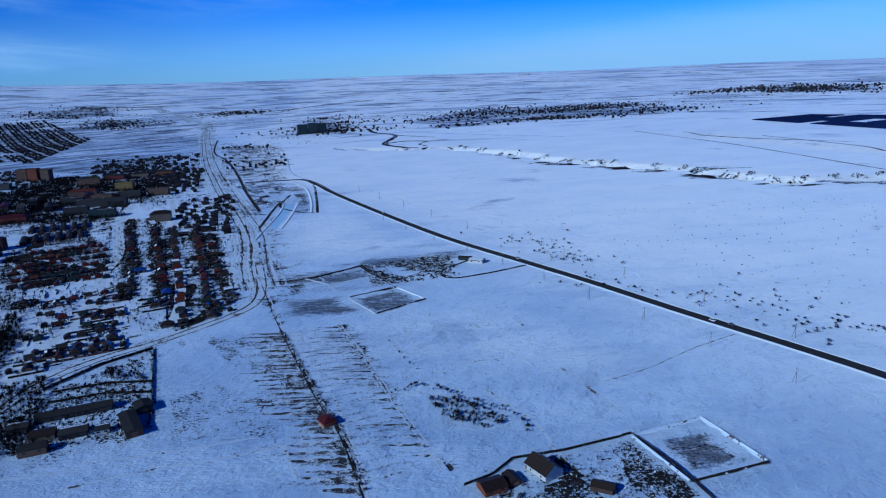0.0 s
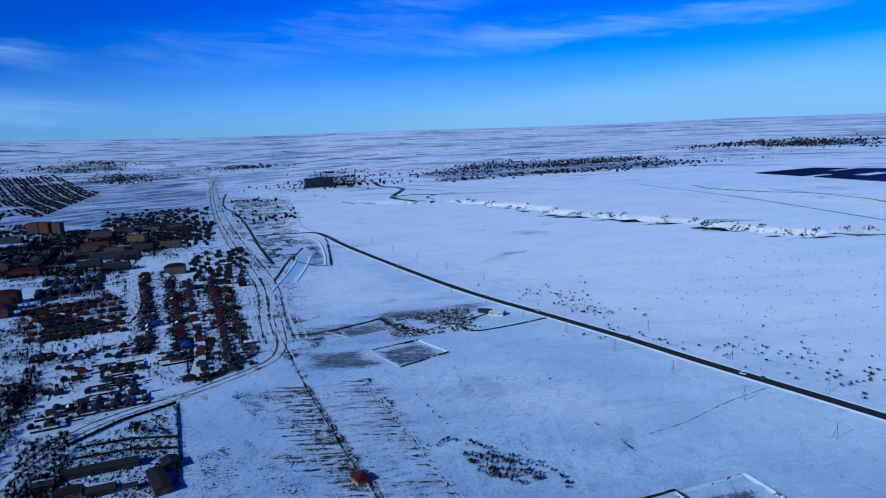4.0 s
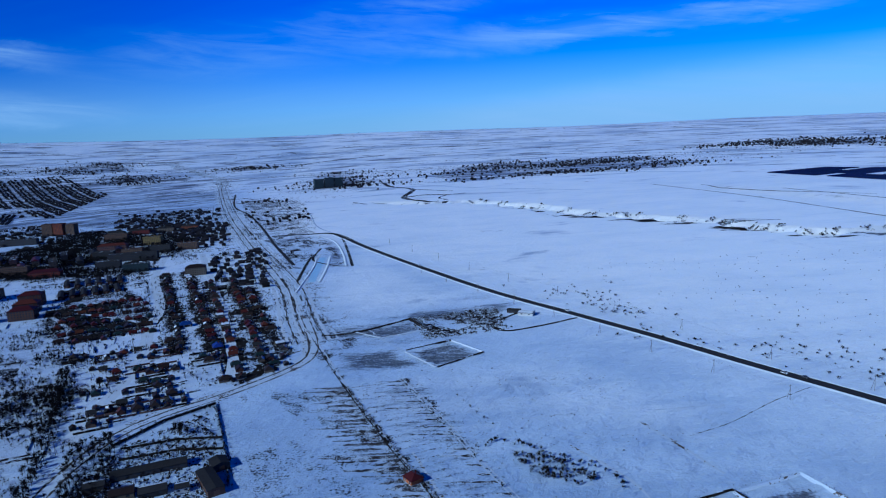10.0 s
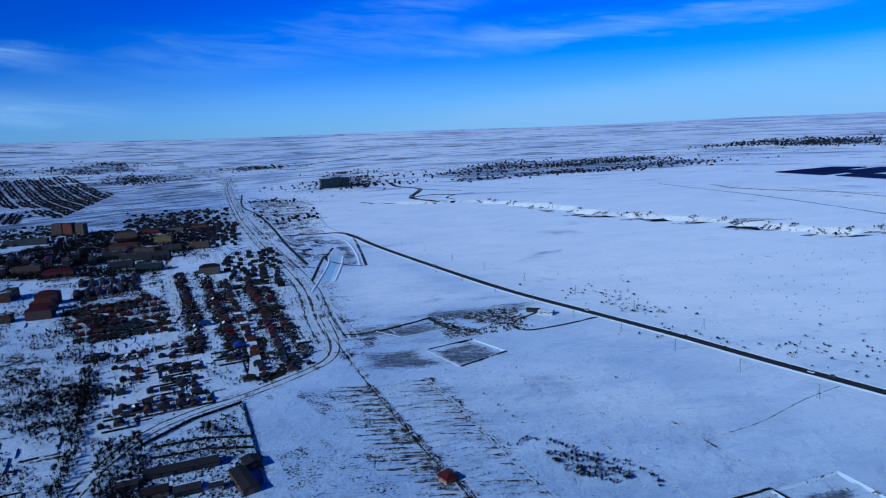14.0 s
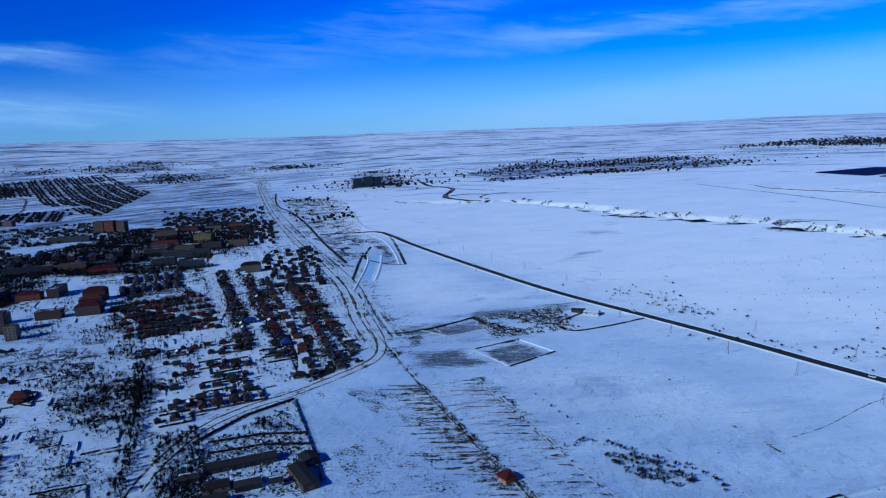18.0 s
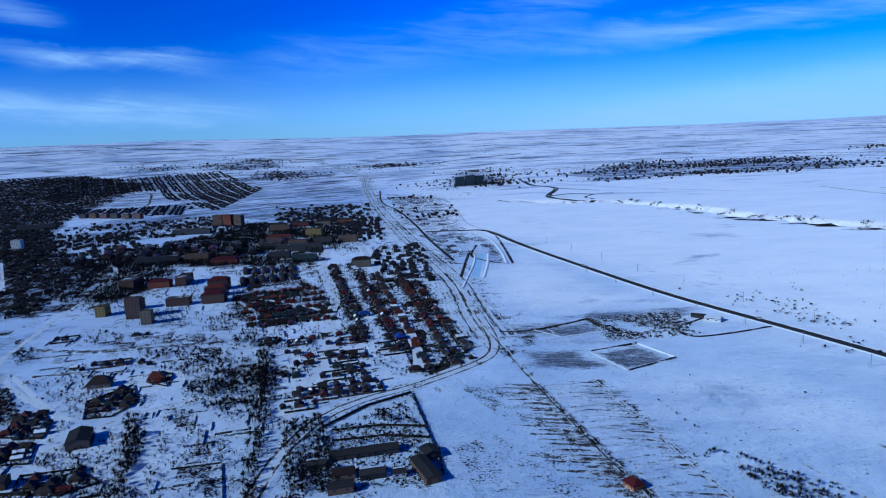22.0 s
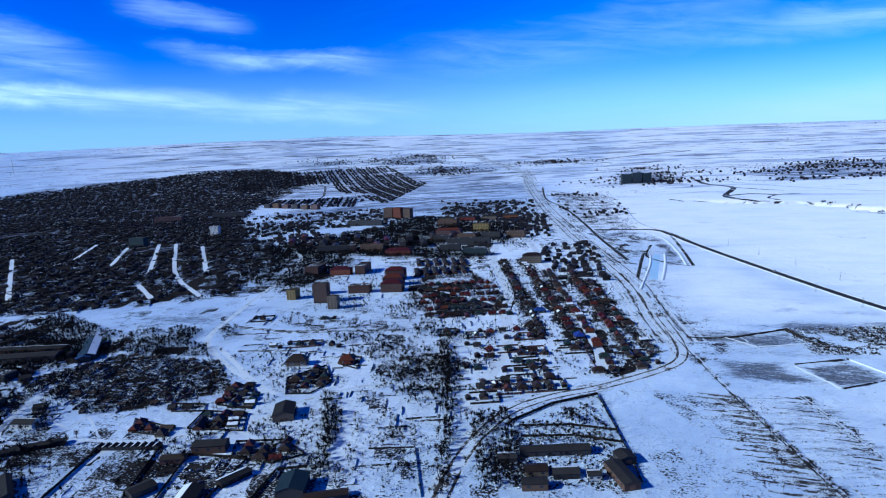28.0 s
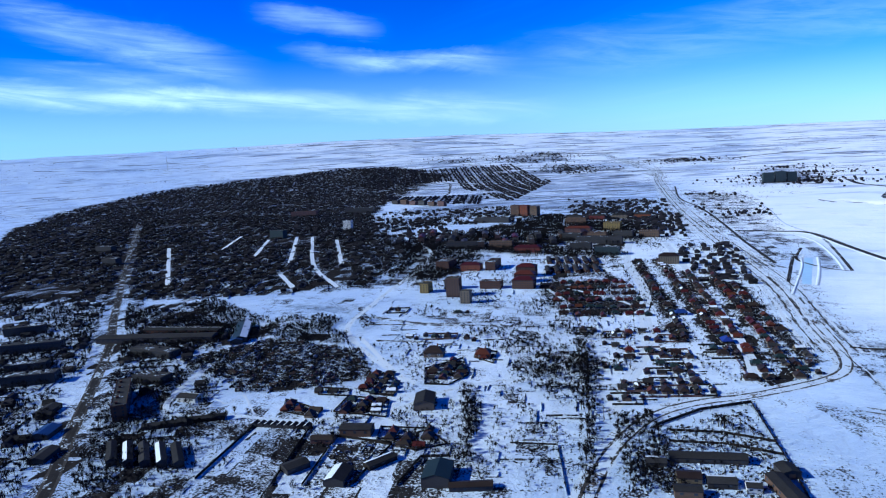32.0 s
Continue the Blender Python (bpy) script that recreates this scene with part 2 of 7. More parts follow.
def ground_material():
    """Wind-packed snow; dry grass and earth show through where the ground's own measures of cover say so."""
    m = bpy.data.materials.new("snow_ground")
    m.use_nodes = True
    N, L = m.node_tree.nodes, m.node_tree.links
    b = N["Principled BSDF"]
    b.inputs["Roughness"].default_value = 0.5
    b.inputs["IOR"].default_value = 1.6
    b.inputs["Specular IOR Level"].default_value = 0.4
    b.inputs["Sheen Roughness"].default_value = 0.4
    b.inputs["Sheen Tint"].default_value = (0.82, 0.91, 1.0, 1.0)
    geo = N.new("ShaderNodeNewGeometry")

    def noise_at(scale, detail, sx=1, sy=1, ang=0.0, rough=0.55):
        mp = N.new("ShaderNodeMapping")
        mp.inputs["Rotation"].default_value = (0, 0, radians(ang))
        mp.inputs["Scale"].default_value = (sx, sy, 1)
        L.new(geo.outputs["Position"], mp.inputs[0])
        n = N.new("ShaderNodeTexNoise")
        n.inputs["Scale"].default_value, n.inputs["Detail"].default_value = scale, detail
        n.inputs["Roughness"].default_value = rough
        L.new(mp.outputs[0], n.inputs["Vector"])
        return n.outputs["Fac"]

    def attr(name):
        a = N.new("ShaderNodeAttribute"); a.attribute_name = name
        return a.outputs["Fac"]

    def op(kind, a, c):
        n = N.new("ShaderNodeMath"); n.operation = kind
        for i, s in enumerate((a, c)):
            if isinstance(s, (int, float)):
                n.inputs[i].default_value = s
            else:
                L.new(s, n.inputs[i])
        return n.outputs[0]

    def mask(value, lo, hi):
        r = N.new("ShaderNodeMapRange"); r.interpolation_type = "SMOOTHSTEP"
        r.inputs["From Min"].default_value, r.inputs["From Max"].default_value = lo, hi
        L.new(value, r.inputs["Value"])
        return r.outputs[0]

    def mix(f, a, c):
        x = N.new("ShaderNodeMix"); x.data_type = "RGBA"
        L.new(f, x.inputs["Factor"])
        for k, s in (("A", a), ("B", c)):
            if isinstance(s, tuple):
                x.inputs[k].default_value = (*s, 1)
            else:
                L.new(s, x.inputs[k])
        return x.outputs["Result"]

    def plots_at(ang):
        """One chance value for each garden-sized piece of ground."""
        turn = N.new("ShaderNodeMapping")
        turn.inputs["Rotation"].default_value = (0, 0, radians(ang))
        L.new(geo.outputs["Position"], turn.inputs[0])
        mp = N.new("ShaderNodeMapping")
        mp.inputs["Scale"].default_value = (0.034, 0.055, 0.0)
        L.new(turn.outputs[0], mp.inputs[0])
        v = N.new("ShaderNodeTexVoronoi"); v.distance = "CHEBYCHEV"
        v.inputs["Scale"].default_value, v.inputs["Randomness"].default_value = 1.0, 0.65
        L.new(mp.outputs[0], v.inputs["Vector"])
        s = N.new("ShaderNodeSeparateColor")
        L.new(v.outputs["Color"], s.inputs[0])
        return s.outputs[0]

    fine = noise_at(0.55, 8)
    mid = noise_at(0.09, 6)
    wide = noise_at(0.012, 5)
    drift = noise_at(0.30, 7, 0.30, 1.0, 12, 0.62)          # long wind streaks
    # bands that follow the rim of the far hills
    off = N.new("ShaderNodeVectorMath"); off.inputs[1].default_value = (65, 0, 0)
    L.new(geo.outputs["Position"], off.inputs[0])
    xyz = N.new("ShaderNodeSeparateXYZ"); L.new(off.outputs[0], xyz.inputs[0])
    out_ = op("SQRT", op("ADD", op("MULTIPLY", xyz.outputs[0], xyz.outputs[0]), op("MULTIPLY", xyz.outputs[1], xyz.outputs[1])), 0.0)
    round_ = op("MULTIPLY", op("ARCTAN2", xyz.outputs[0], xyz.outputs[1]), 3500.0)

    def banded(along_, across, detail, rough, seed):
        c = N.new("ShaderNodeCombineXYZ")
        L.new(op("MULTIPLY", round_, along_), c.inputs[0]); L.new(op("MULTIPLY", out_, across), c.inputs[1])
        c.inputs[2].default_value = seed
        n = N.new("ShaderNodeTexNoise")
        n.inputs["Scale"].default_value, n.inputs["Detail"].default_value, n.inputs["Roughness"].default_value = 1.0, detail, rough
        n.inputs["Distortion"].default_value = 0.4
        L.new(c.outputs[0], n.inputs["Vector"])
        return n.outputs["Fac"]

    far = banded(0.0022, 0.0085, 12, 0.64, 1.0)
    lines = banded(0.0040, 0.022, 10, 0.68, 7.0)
    snow_light = attr("snow_light")
    rest = op("SUBTRACT", 1.0, op("MULTIPLY", snow_light, 0.8))
    # brightness by region is painted into the snow: dim blue and lit white
    dim_snow = mix(mask(wide, 0.35, 0.65), (0.22, 0.335, 0.55), (0.43, 0.55, 0.735))
    lit_snow = mix(mask(wide, 0.35, 0.65), (0.84, 0.85, 0.86), (0.92, 0.905, 0.885))
    snow = mix(snow_light, dim_snow, lit_snow)
    # mottled wind crust, with bluish drift shading painted into the same tones
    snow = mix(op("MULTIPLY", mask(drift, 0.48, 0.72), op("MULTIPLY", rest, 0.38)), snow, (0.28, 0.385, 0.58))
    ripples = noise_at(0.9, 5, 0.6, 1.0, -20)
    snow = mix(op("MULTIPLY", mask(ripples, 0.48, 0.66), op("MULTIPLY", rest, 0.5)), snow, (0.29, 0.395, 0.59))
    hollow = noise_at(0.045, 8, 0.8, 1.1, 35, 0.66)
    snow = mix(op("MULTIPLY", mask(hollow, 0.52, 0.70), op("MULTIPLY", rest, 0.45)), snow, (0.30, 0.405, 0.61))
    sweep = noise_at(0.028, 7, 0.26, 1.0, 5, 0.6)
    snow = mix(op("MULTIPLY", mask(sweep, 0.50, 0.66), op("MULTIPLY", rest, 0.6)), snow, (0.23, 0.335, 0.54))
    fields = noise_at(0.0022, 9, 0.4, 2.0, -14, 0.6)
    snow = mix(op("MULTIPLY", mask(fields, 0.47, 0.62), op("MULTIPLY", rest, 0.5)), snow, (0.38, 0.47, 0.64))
    finer = noise_at(1.7, 6, 1, 1, 30, 0.65)
    speck = op("ADD", op("MULTIPLY", fine, 0.44), op("ADD", op("MULTIPLY", mid, 0.28), op("MULTIPLY", finer, 0.28)))
    plot = plots_at(68.6)
    amount = op("MULTIPLY", attr("bare"), op("ADD", op("MULTIPLY", op("POWER", plot, 1.8), 1.05), 0.50))
    bare = mask(op("ADD", speck, op("MULTIPLY", amount, 0.9)), 0.635, 0.69)
    streaky = mask(op("ADD", op("ADD", op("ADD", op("MULTIPLY", drift, 0.36), op("MULTIPLY", sweep, 0.40)), op("MULTIPLY", fine, 0.24)), op("MULTIPLY", attr("streak"), 0.5)), 0.70, 0.84)
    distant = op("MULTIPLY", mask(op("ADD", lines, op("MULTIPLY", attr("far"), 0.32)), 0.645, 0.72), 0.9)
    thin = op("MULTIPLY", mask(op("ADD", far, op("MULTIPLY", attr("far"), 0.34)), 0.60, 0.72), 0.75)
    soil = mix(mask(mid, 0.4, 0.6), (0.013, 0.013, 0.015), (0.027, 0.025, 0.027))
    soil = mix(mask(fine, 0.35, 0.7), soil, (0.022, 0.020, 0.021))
    # far scrub and thin snow in bands, tinted blue to carry the haze
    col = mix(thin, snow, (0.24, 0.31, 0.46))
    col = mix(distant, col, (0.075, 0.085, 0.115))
    col = mix(op("MULTIPLY", streaky, 0.85), col, (0.075, 0.08, 0.098))
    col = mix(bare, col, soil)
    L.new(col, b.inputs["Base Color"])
    covered = op("SUBTRACT", 1.0, op("MAXIMUM", bare, op("MAXIMUM", streaky, op("MAXIMUM", distant, thin))))
    L.new(op("MULTIPLY", covered, 0.5), b.inputs["Sheen Weight"])       # loose snow glitters, bare earth does not
    L.new(op("MULTIPLY", covered, 0.9), b.inputs["Specular IOR Level"])
    bp = N.new("ShaderNodeBump"); bp.inputs["Strength"].default_value = 1.0; bp.inputs["Distance"].default_value = 1.0
    L.new(op("ADD", op("MULTIPLY", drift, 0.6), op("ADD", op("MULTIPLY", fine, 0.4), op("ADD", op("MULTIPLY", mid, 2.6), op("MULTIPLY", hollow, 3.4)))), bp.inputs["Height"])
    L.new(bp.outputs[0], b.inputs["Normal"])
    return m


GROUND = ground_material()
ASPHALT = mat("asphalt", (0.030, 0.030, 0.033), 0.85, var=0.3, scale=1.2, bump=0.2)
TRACK = mat("trodden_snow_and_mud", (0.12, 0.1, 0.09), 0.9, var=0.4, scale=0.5, snow=0.75, bump=0.4)
DIRTY = mat("dirty_street_snow", (0.05, 0.045, 0.043), 0.9, var=0.4, scale=0.5, snow=0.32, bump=0.4)
STRIP = mat("bare_strip_of_earth", (0.042, 0.040, 0.044), 0.9, var=0.4, scale=1.3, snow=0.48, bump=0.3)
PACKED = mat("packed_snow", (0.56, 0.61, 0.69), 0.7, var=0.12, scale=0.5, bump=0.3)
MUD = mat("bare_mud", (0.020, 0.018, 0.018), 0.9, var=0.4, scale=0.4, snow=0.3, bump=0.4)
BANK = mat("snow_bank", (0.60, 0.65, 0.72), 0.7, var=0.1, scale=0.8, bump=0.5)
ICE = mat("pond_ice", (0.42, 0.60, 0.72), 0.35, var=0.12, scale=0.15)
SNOW = mat("roof_snow", (0.58, 0.62, 0.69), 0.7, var=0.08, scale=0.7, bump=0.3)
BARK = mat("bark", (0.038, 0.030, 0.026), 0.9, var=0.3, scale=3)
TWIG = mat("bare_twigs", (0.0085, 0.0085, 0.0105), 0.9, var=0.3, scale=1.0, island=0.35)
SHRUB = mat("dry_shrub", (0.020, 0.018, 0.018), 0.9, var=0.3, scale=0.8, island=0.4)
FIR = mat("fir_needles", (0.030, 0.045, 0.028), 0.9, var=0.3, scale=1.0, island=0.3)
REED = mat("brown_reeds", (0.045, 0.026, 0.017), 0.9, var=0.3, scale=0.7, island=0.4)
GRASS = mat("dry_grass", (0.075, 0.058, 0.042), 0.9, var=0.3, scale=0.7, island=0.4)
FENCE = mat("weathered_fence", (0.018, 0.015, 0.014), 0.85, var=0.35, scale=0.7, rnd=0.35)
FENCE_M = mat("painted_metal_fence", (0.09, 0.05, 0.045), 0.6, var=0.2, scale=0.7, rnd=0.5)
CONCRETE = mat("concrete", (0.30, 0.29, 0.28), 0.85, var=0.2, scale=0.8, bump=0.2)
BRICK = mat("red_brick", (0.13, 0.036, 0.024), 0.85, var=0.25, scale=1.5, rnd=0.2)
BROWNBRICK = mat("brown_brick", (0.06, 0.03, 0.024), 0.85, var=0.25, scale=1.5, rnd=0.2)
ORANGE = mat("orange_brick", (0.34, 0.11, 0.04), 0.85, var=0.2, scale=1.2)
TANBRICK = mat("tan_brick", (0.085, 0.054, 0.040), 0.85, var=0.2, scale=1.2, rnd=0.15)
CREAM = mat("cream_plaster", (0.12, 0.096, 0.072), 0.85, var=0.15, scale=0.8, rnd=0.15)
YELLOW = mat("yellow_plaster", (0.17, 0.125, 0.05), 0.85, var=0.15, scale=0.8)
GREY = mat("grey_panel", (0.036, 0.034, 0.036), 0.85, var=0.2, scale=0.7, rnd=0.2)
TEAL = mat("teal_panel", (0.028, 0.042, 0.048), 0.8, var=0.15, scale=0.7, rnd=0.12)
WHITEWALL = mat("whitewash", (0.48, 0.48, 0.47), 0.85, var=0.15, scale=0.8)
PINK = mat("pink_panel", (0.095, 0.055, 0.052), 0.85, var=0.15, scale=0.8)
WALLS = [BRICK, BROWNBRICK, CREAM, GREY, TANBRICK]
R_RED = mat("dark_red_metal_roof", (0.055, 0.011, 0.009), 0.55, 0.0, var=0.25, scale=0.8, rnd=0.35)
R_BROWN = mat("brown_metal_roof", (0.020, 0.013, 0.011), 0.55, var=0.25, scale=0.8, rnd=0.35)
R_SLATE = mat("grey_slate_roof", (0.022, 0.021, 0.022), 0.8, var=0.3, scale=0.7, rnd=0.3)
R_GREEN = mat("green_metal_roof", (0.013, 0.022, 0.021), 0.5, var=0.2, scale=0.8, rnd=0.25)
R_BLUE = mat("blue_metal_roof", (0.015, 0.035, 0.15), 0.5, var=0.2, scale=0.8, rnd=0.2)
R_FLAT = mat("bitumen_roof", (0.032, 0.031, 0.032), 0.9, var=0.3, scale=0.4, snow=0.3, bump=0.2)
ROOFS = [R_RED, R_BROWN, R_SLATE, R_BROWN, R_RED, R_GREEN, R_SLATE, R_SLATE]
GLASS = mat("window_glass", (0.03, 0.035, 0.045), 0.12, var=0.1, scale=0.5)
TRIM = mat("window_trim", (0.6, 0.6, 0.58), 0.6, var=0.1)
DOOR = mat("door_paint", (0.12, 0.07, 0.045), 0.6, var=0.2)
FARWALL = mat("small_house_walls", (0.030, 0.027, 0.030), 0.85, var=0.2, scale=0.5, island=0.6)
FARROOF = mat("small_house_roofs", (0.015, 0.014, 0.017), 0.75, var=0.25, scale=0.4, island=0.6, snow=0.12)
POLE = mat("weathered_pole", (0.10, 0.085, 0.075), 0.85, var=0.2)
WIRE = mat("wire", (0.05, 0.05, 0.05), 0.5)
PANEL = mat("solar_cells", (0.012, 0.016, 0.055), 0.22, var=0.2, scale=0.3, rnd=0.2)
STEEL = mat("galvanised_steel", (0.4, 0.41, 0.42), 0.45, 0.7, var=0.2)
CARW = mat("white_car_paint", (0.7, 0.7, 0.7), 0.3, var=0.05)
CARD = mat("dark_car_paint", (0.05, 0.05, 0.06), 0.3, var=0.1, rnd=0.5)
RUBBER = mat("rubber", (0.02, 0.02, 0.02), 0.9)
SCRAP = mat("scrap_and_stacks", (0.022, 0.018, 0.018), 0.8, var=0.35, scale=1.2, island=0.6, snow=0.44)

# ---- land ----
FAR_AZ = [-180, -63, -48, -30, -15, -4, 12, 25, 35, 180]
FAR_Z = [250, 274, 272, 253, 198, 178, 136, 117, 91, 100]


def seg_dist(X, Y, pts):
    """Distance of points from a broken line, and how far along it the nearest place lies."""
    best, along, run = np.full(np.shape(X), 1e9), np.zeros(np.shape(X)), 0.0
    for (x0, y0), (x1, y1) in zip(pts, pts[1:]):
        dx, dy = x1 - x0, y1 - y0
        n = math.hypot(dx, dy)
        t = np.clip(((X - x0) * dx + (Y - y0) * dy) / (n * n), 0, 1)
        d = np.hypot(X - x0 - t * dx, Y - y0 - t * dy)
        along = np.where(d < best, run + t * n, along)
        best = np.minimum(best, d)
        run += n
    return best, along


def inside(X, Y, poly):
    r = np.zeros(np.shape(X), bool)
    for (x0, y0), (x1, y1) in zip(poly, poly[1:] + poly[:1]):
        if y0 != y1:
            r ^= ((y0 > Y) != (y1 > Y)) & (X < (x1 - x0) * (Y - y0) / (y1 - y0) + x0)
    return r


def soft_inside(X, Y, poly, edge):
    d, _ = seg_dist(X, Y, poly + poly[:1])
    return np.clip(np.where(inside(X, Y, poly), 0.5 + d / edge, 0.5 - d / edge), 0, 1)


RNG = np.random.default_rng(7)
WAVES = [(RNG.uniform(0, 6.283), RNG.uniform(0, 6.283), 2 ** RNG.uniform(0, 4)) for _ in range(24)]


def ripple(X, Y, size):
    """Cheap smooth unevenness between -1 and 1."""
    v = 0
    for a, p, f in WAVES:
        v = v + np.sin((X * math.cos(a) + Y * math.sin(a)) * f / size + p) / f ** 0.8
    return v / 3.2


RAVINE = [(-229, 1947), (-52, 1802), (92, 1759), (213, 1590), (302, 1388), (390, 1300), (463, 1202), (516, 1096), (571, 1024), (703, 1002), (988, 962), (1430, 832)]
GULLY = [(702, 1729), (780, 1495), (832, 1313), (988, 1170), (1300, 988)]
PLOT = [(150, 335), (164, 289), (122, 278), (108, 322)]
POND = [(-23, 610), (3, 571), (-38, 541), (-64, 586)]
POND_W = [(-61, 692), (-44, 651), (-88, 633), (-114, 658)]
WEST_TOWN = [(-1246, 520), (-945, 635), (-739, 761), (-780, 910), (-869, 1096), (-1105, 1300), (-1403, 1674), (-1640, 2100), (-1839, 2605), (-1908, 3035),
             (-2343, 3169), (-2622, 3022), (-2859, 2613), (-3060, 2100), (-2950, 1600), (-2701, 1304), (-2257, 1030), (-1690, 650)]


def height(X, Y):
    X, Y = np.asarray(X, float), np.asarray(Y, float)
    r, a = np.hypot(X + 65, Y), np.degrees(np.arctan2(X + 65, Y))
    t = np.clip((r - 2990) / 1860, 0, 1)
    z = np.interp(a, FAR_AZ, FAR_Z) * t ** 1.5
    z = z + np.clip((r - 3100) / 900, 0, 1) * 3 * ripple(X, Y, 420)
    d, s = seg_dist(X, Y, RAVINE)
    d = d + 14 * ripple(X, Y, 60)
    tooth = np.abs(np.sin(s / 21.0 + 1.6 * np.sin(s / 47.0)))
    z = z - 11 * np.exp(-(np.clip(d - 5, 0, None) / (6 + 19 * tooth)) ** 3) * np.clip(s / 200, 0, 1)
    d, s = seg_dist(X, Y, GULLY)
    z = z - 9 * np.exp(-(d / 34) ** 2)
    for ring, h in ((PLOT, 0.9), (POND, 1.0), (POND_W, 1.0)):
        d, _ = seg_dist(X, Y, ring + ring[:1])
        z = z + h * np.exp(-(d / 3.2) ** 2)
        z = z - np.where(inside(X, Y, ring), 0.6, 0.0)
    return z


def ground_z(x, y):
    return float(height(np.array([x]), np.array([y]))[0])


HIGHWAY = [(-339, 1366), (-270, 1361), (-211, 1338), (-130, 1140), (-31, 922), (38, 781), (110, 660), (155, 584), (200, 502), (247, 421), (276, 368), (312, 292), (390, 143)]
OLD_ROAD = [(-689, 2458), (-581, 2027), (-480, 1778), (-382, 1485), (-318, 1275), (-276, 1147), (-240, 1040)]
RAIL = [(-1373, 3796), (-1090, 3437), (-910, 3131), (-823, 2783), (-552, 1867), (-384, 1358), (-291, 1095), (-217, 883), (-176, 716), (-153, 637)]
BEND = [(-176, 728), (-155, 640), (-151, 595), (-164, 564), (-204, 517), (-242, 484), (-264, 447), (-272, 396), (-270, 351), (-265, 312), (-255, 247)]
EAST_TRACK = [(-195, 793), (-170, 702), (-133, 585), (-109, 512), (-68, 398), (-49, 352), (-32, 295), (-20, 247)]
ROW_TRACK = [(-66, 523), (-35, 436), (-18, 382), (1, 328), (9, 304)]
AVENUE = [(-520, 156), (-559, 198), (-647, 270), (-829, 420), (-1008, 550), (-1530, 937), (-2145, 1400)]
STREET = [(-429, 1209), (-365, 1027), (-281, 792), (-225, 621), (-208, 552)]
CROSS = [(-517, 1313), (-448, 1040), (-367, 832), (-341, 728), (-309, 624), (-296, 520), (-289, 442)]
WEST_LANE = [(-1129, 1379), (-813, 1052), (-682, 716), (-633, 586), (-586, 534), (-526, 489), (-470, 451), (-439, 385)]
PLOT_LANE = [(-490, 399), (-448, 408), (-403, 467), (-374, 485), (-325, 492), (-289, 504)]
LOW_LANE = [(-489, 252), (-506, 298), (-523, 341), (-611, 325), (-676, 429)]
MID_LANE = [(-523, 341), (-489, 351), (-441, 390), (-429, 429), (-458, 413)]
YARD = [(-62, 697), (29, 719), (39, 634), (-46, 621)]


VILLAGE_LAND = [[(-32, 2838), (172, 3223), (435, 3239), (688, 3196), (992, 3089), (1072, 2549), (805, 2376), (568, 2450), (226, 2413), (48, 2356)], [(-1080, 3563), (-963, 3654), (-719, 3577), (-870, 3502)],
                [(-426, 2472), (-464, 3100), (-227, 2960), (-209, 2364)], [(1230, 3251), (1582, 3441), (2079, 3046), (1839, 2687), (1466, 3185)],
                [(-1558, 3262), (-1451, 3419), (-1124, 3406), (-1194, 3180), (-1425, 3051)], [(-1998, 3593), (-1721, 3771), (-1460, 3705), (-1480, 3494), (-1742, 3388)], [(-2185, 3332), (-2096, 3569), (-1928, 3386)],
                [(-554, 2959), (-425, 2588), (-227, 3008), (-456, 3291)]]
COMB_FAR = [(-2479, 3039), (-2105, 3139), (-1742, 3388), (-1305, 2856), (-1100, 2012), (-1251, 2170), (-1799, 2843), (-2031, 2707), (-1961, 2409)]
COMB_NEAR = [(-1793, 2300), (-1560, 2225), (-1420, 2300), (-1251, 2150), (-1184, 1937), (-1380, 1961), (-1618, 2069)]


GARDENS = [(-718, 420), (-696, 463), (-680, 511), (-558, 510), (-500, 450), (-525, 407), (-580, 375), (-653, 406)]
DENSE = [(-584, 1041), (-498, 1055), (-440, 930), (-346, 788), (-326, 708), (-392, 694), (-460, 717), (-525, 886)]
WORKS = [(-1046, 554), (-913, 640), (-770, 580), (-690, 570), (-583, 543), (-560, 515), (-680, 515), (-730, 430), (-795, 390)]
SCHOOL_SIDE = [(-900, 1090), (-760, 1130), (-650, 960), (-662, 792), (-735, 770), (-780, 910)]
HOUSE_PLOTS = [[(-467, 482), (-449, 519), (-422, 481), (-426, 453), (-446, 448)], [(-488, 416), (-504, 458), (-487, 459), (-467, 441), (-454, 415)], [(-479, 372), (-489, 403), (-452, 407), (-435, 378)],
               [(-516, 357), (-533, 378), (-492, 371), (-483, 358)], [(-515, 396), (-524, 410), (-498, 415), (-489, 403)], [(-441, 525), (-451, 551), (-428, 546), (-416, 515)], [(-416, 340), (-428, 362), (-396, 372), (-370, 356), (-384, 340)]]
BRUSH = [(-400, 511), (-384, 550), (-328, 536), (-315, 497), (-351, 470), (-381, 473)]


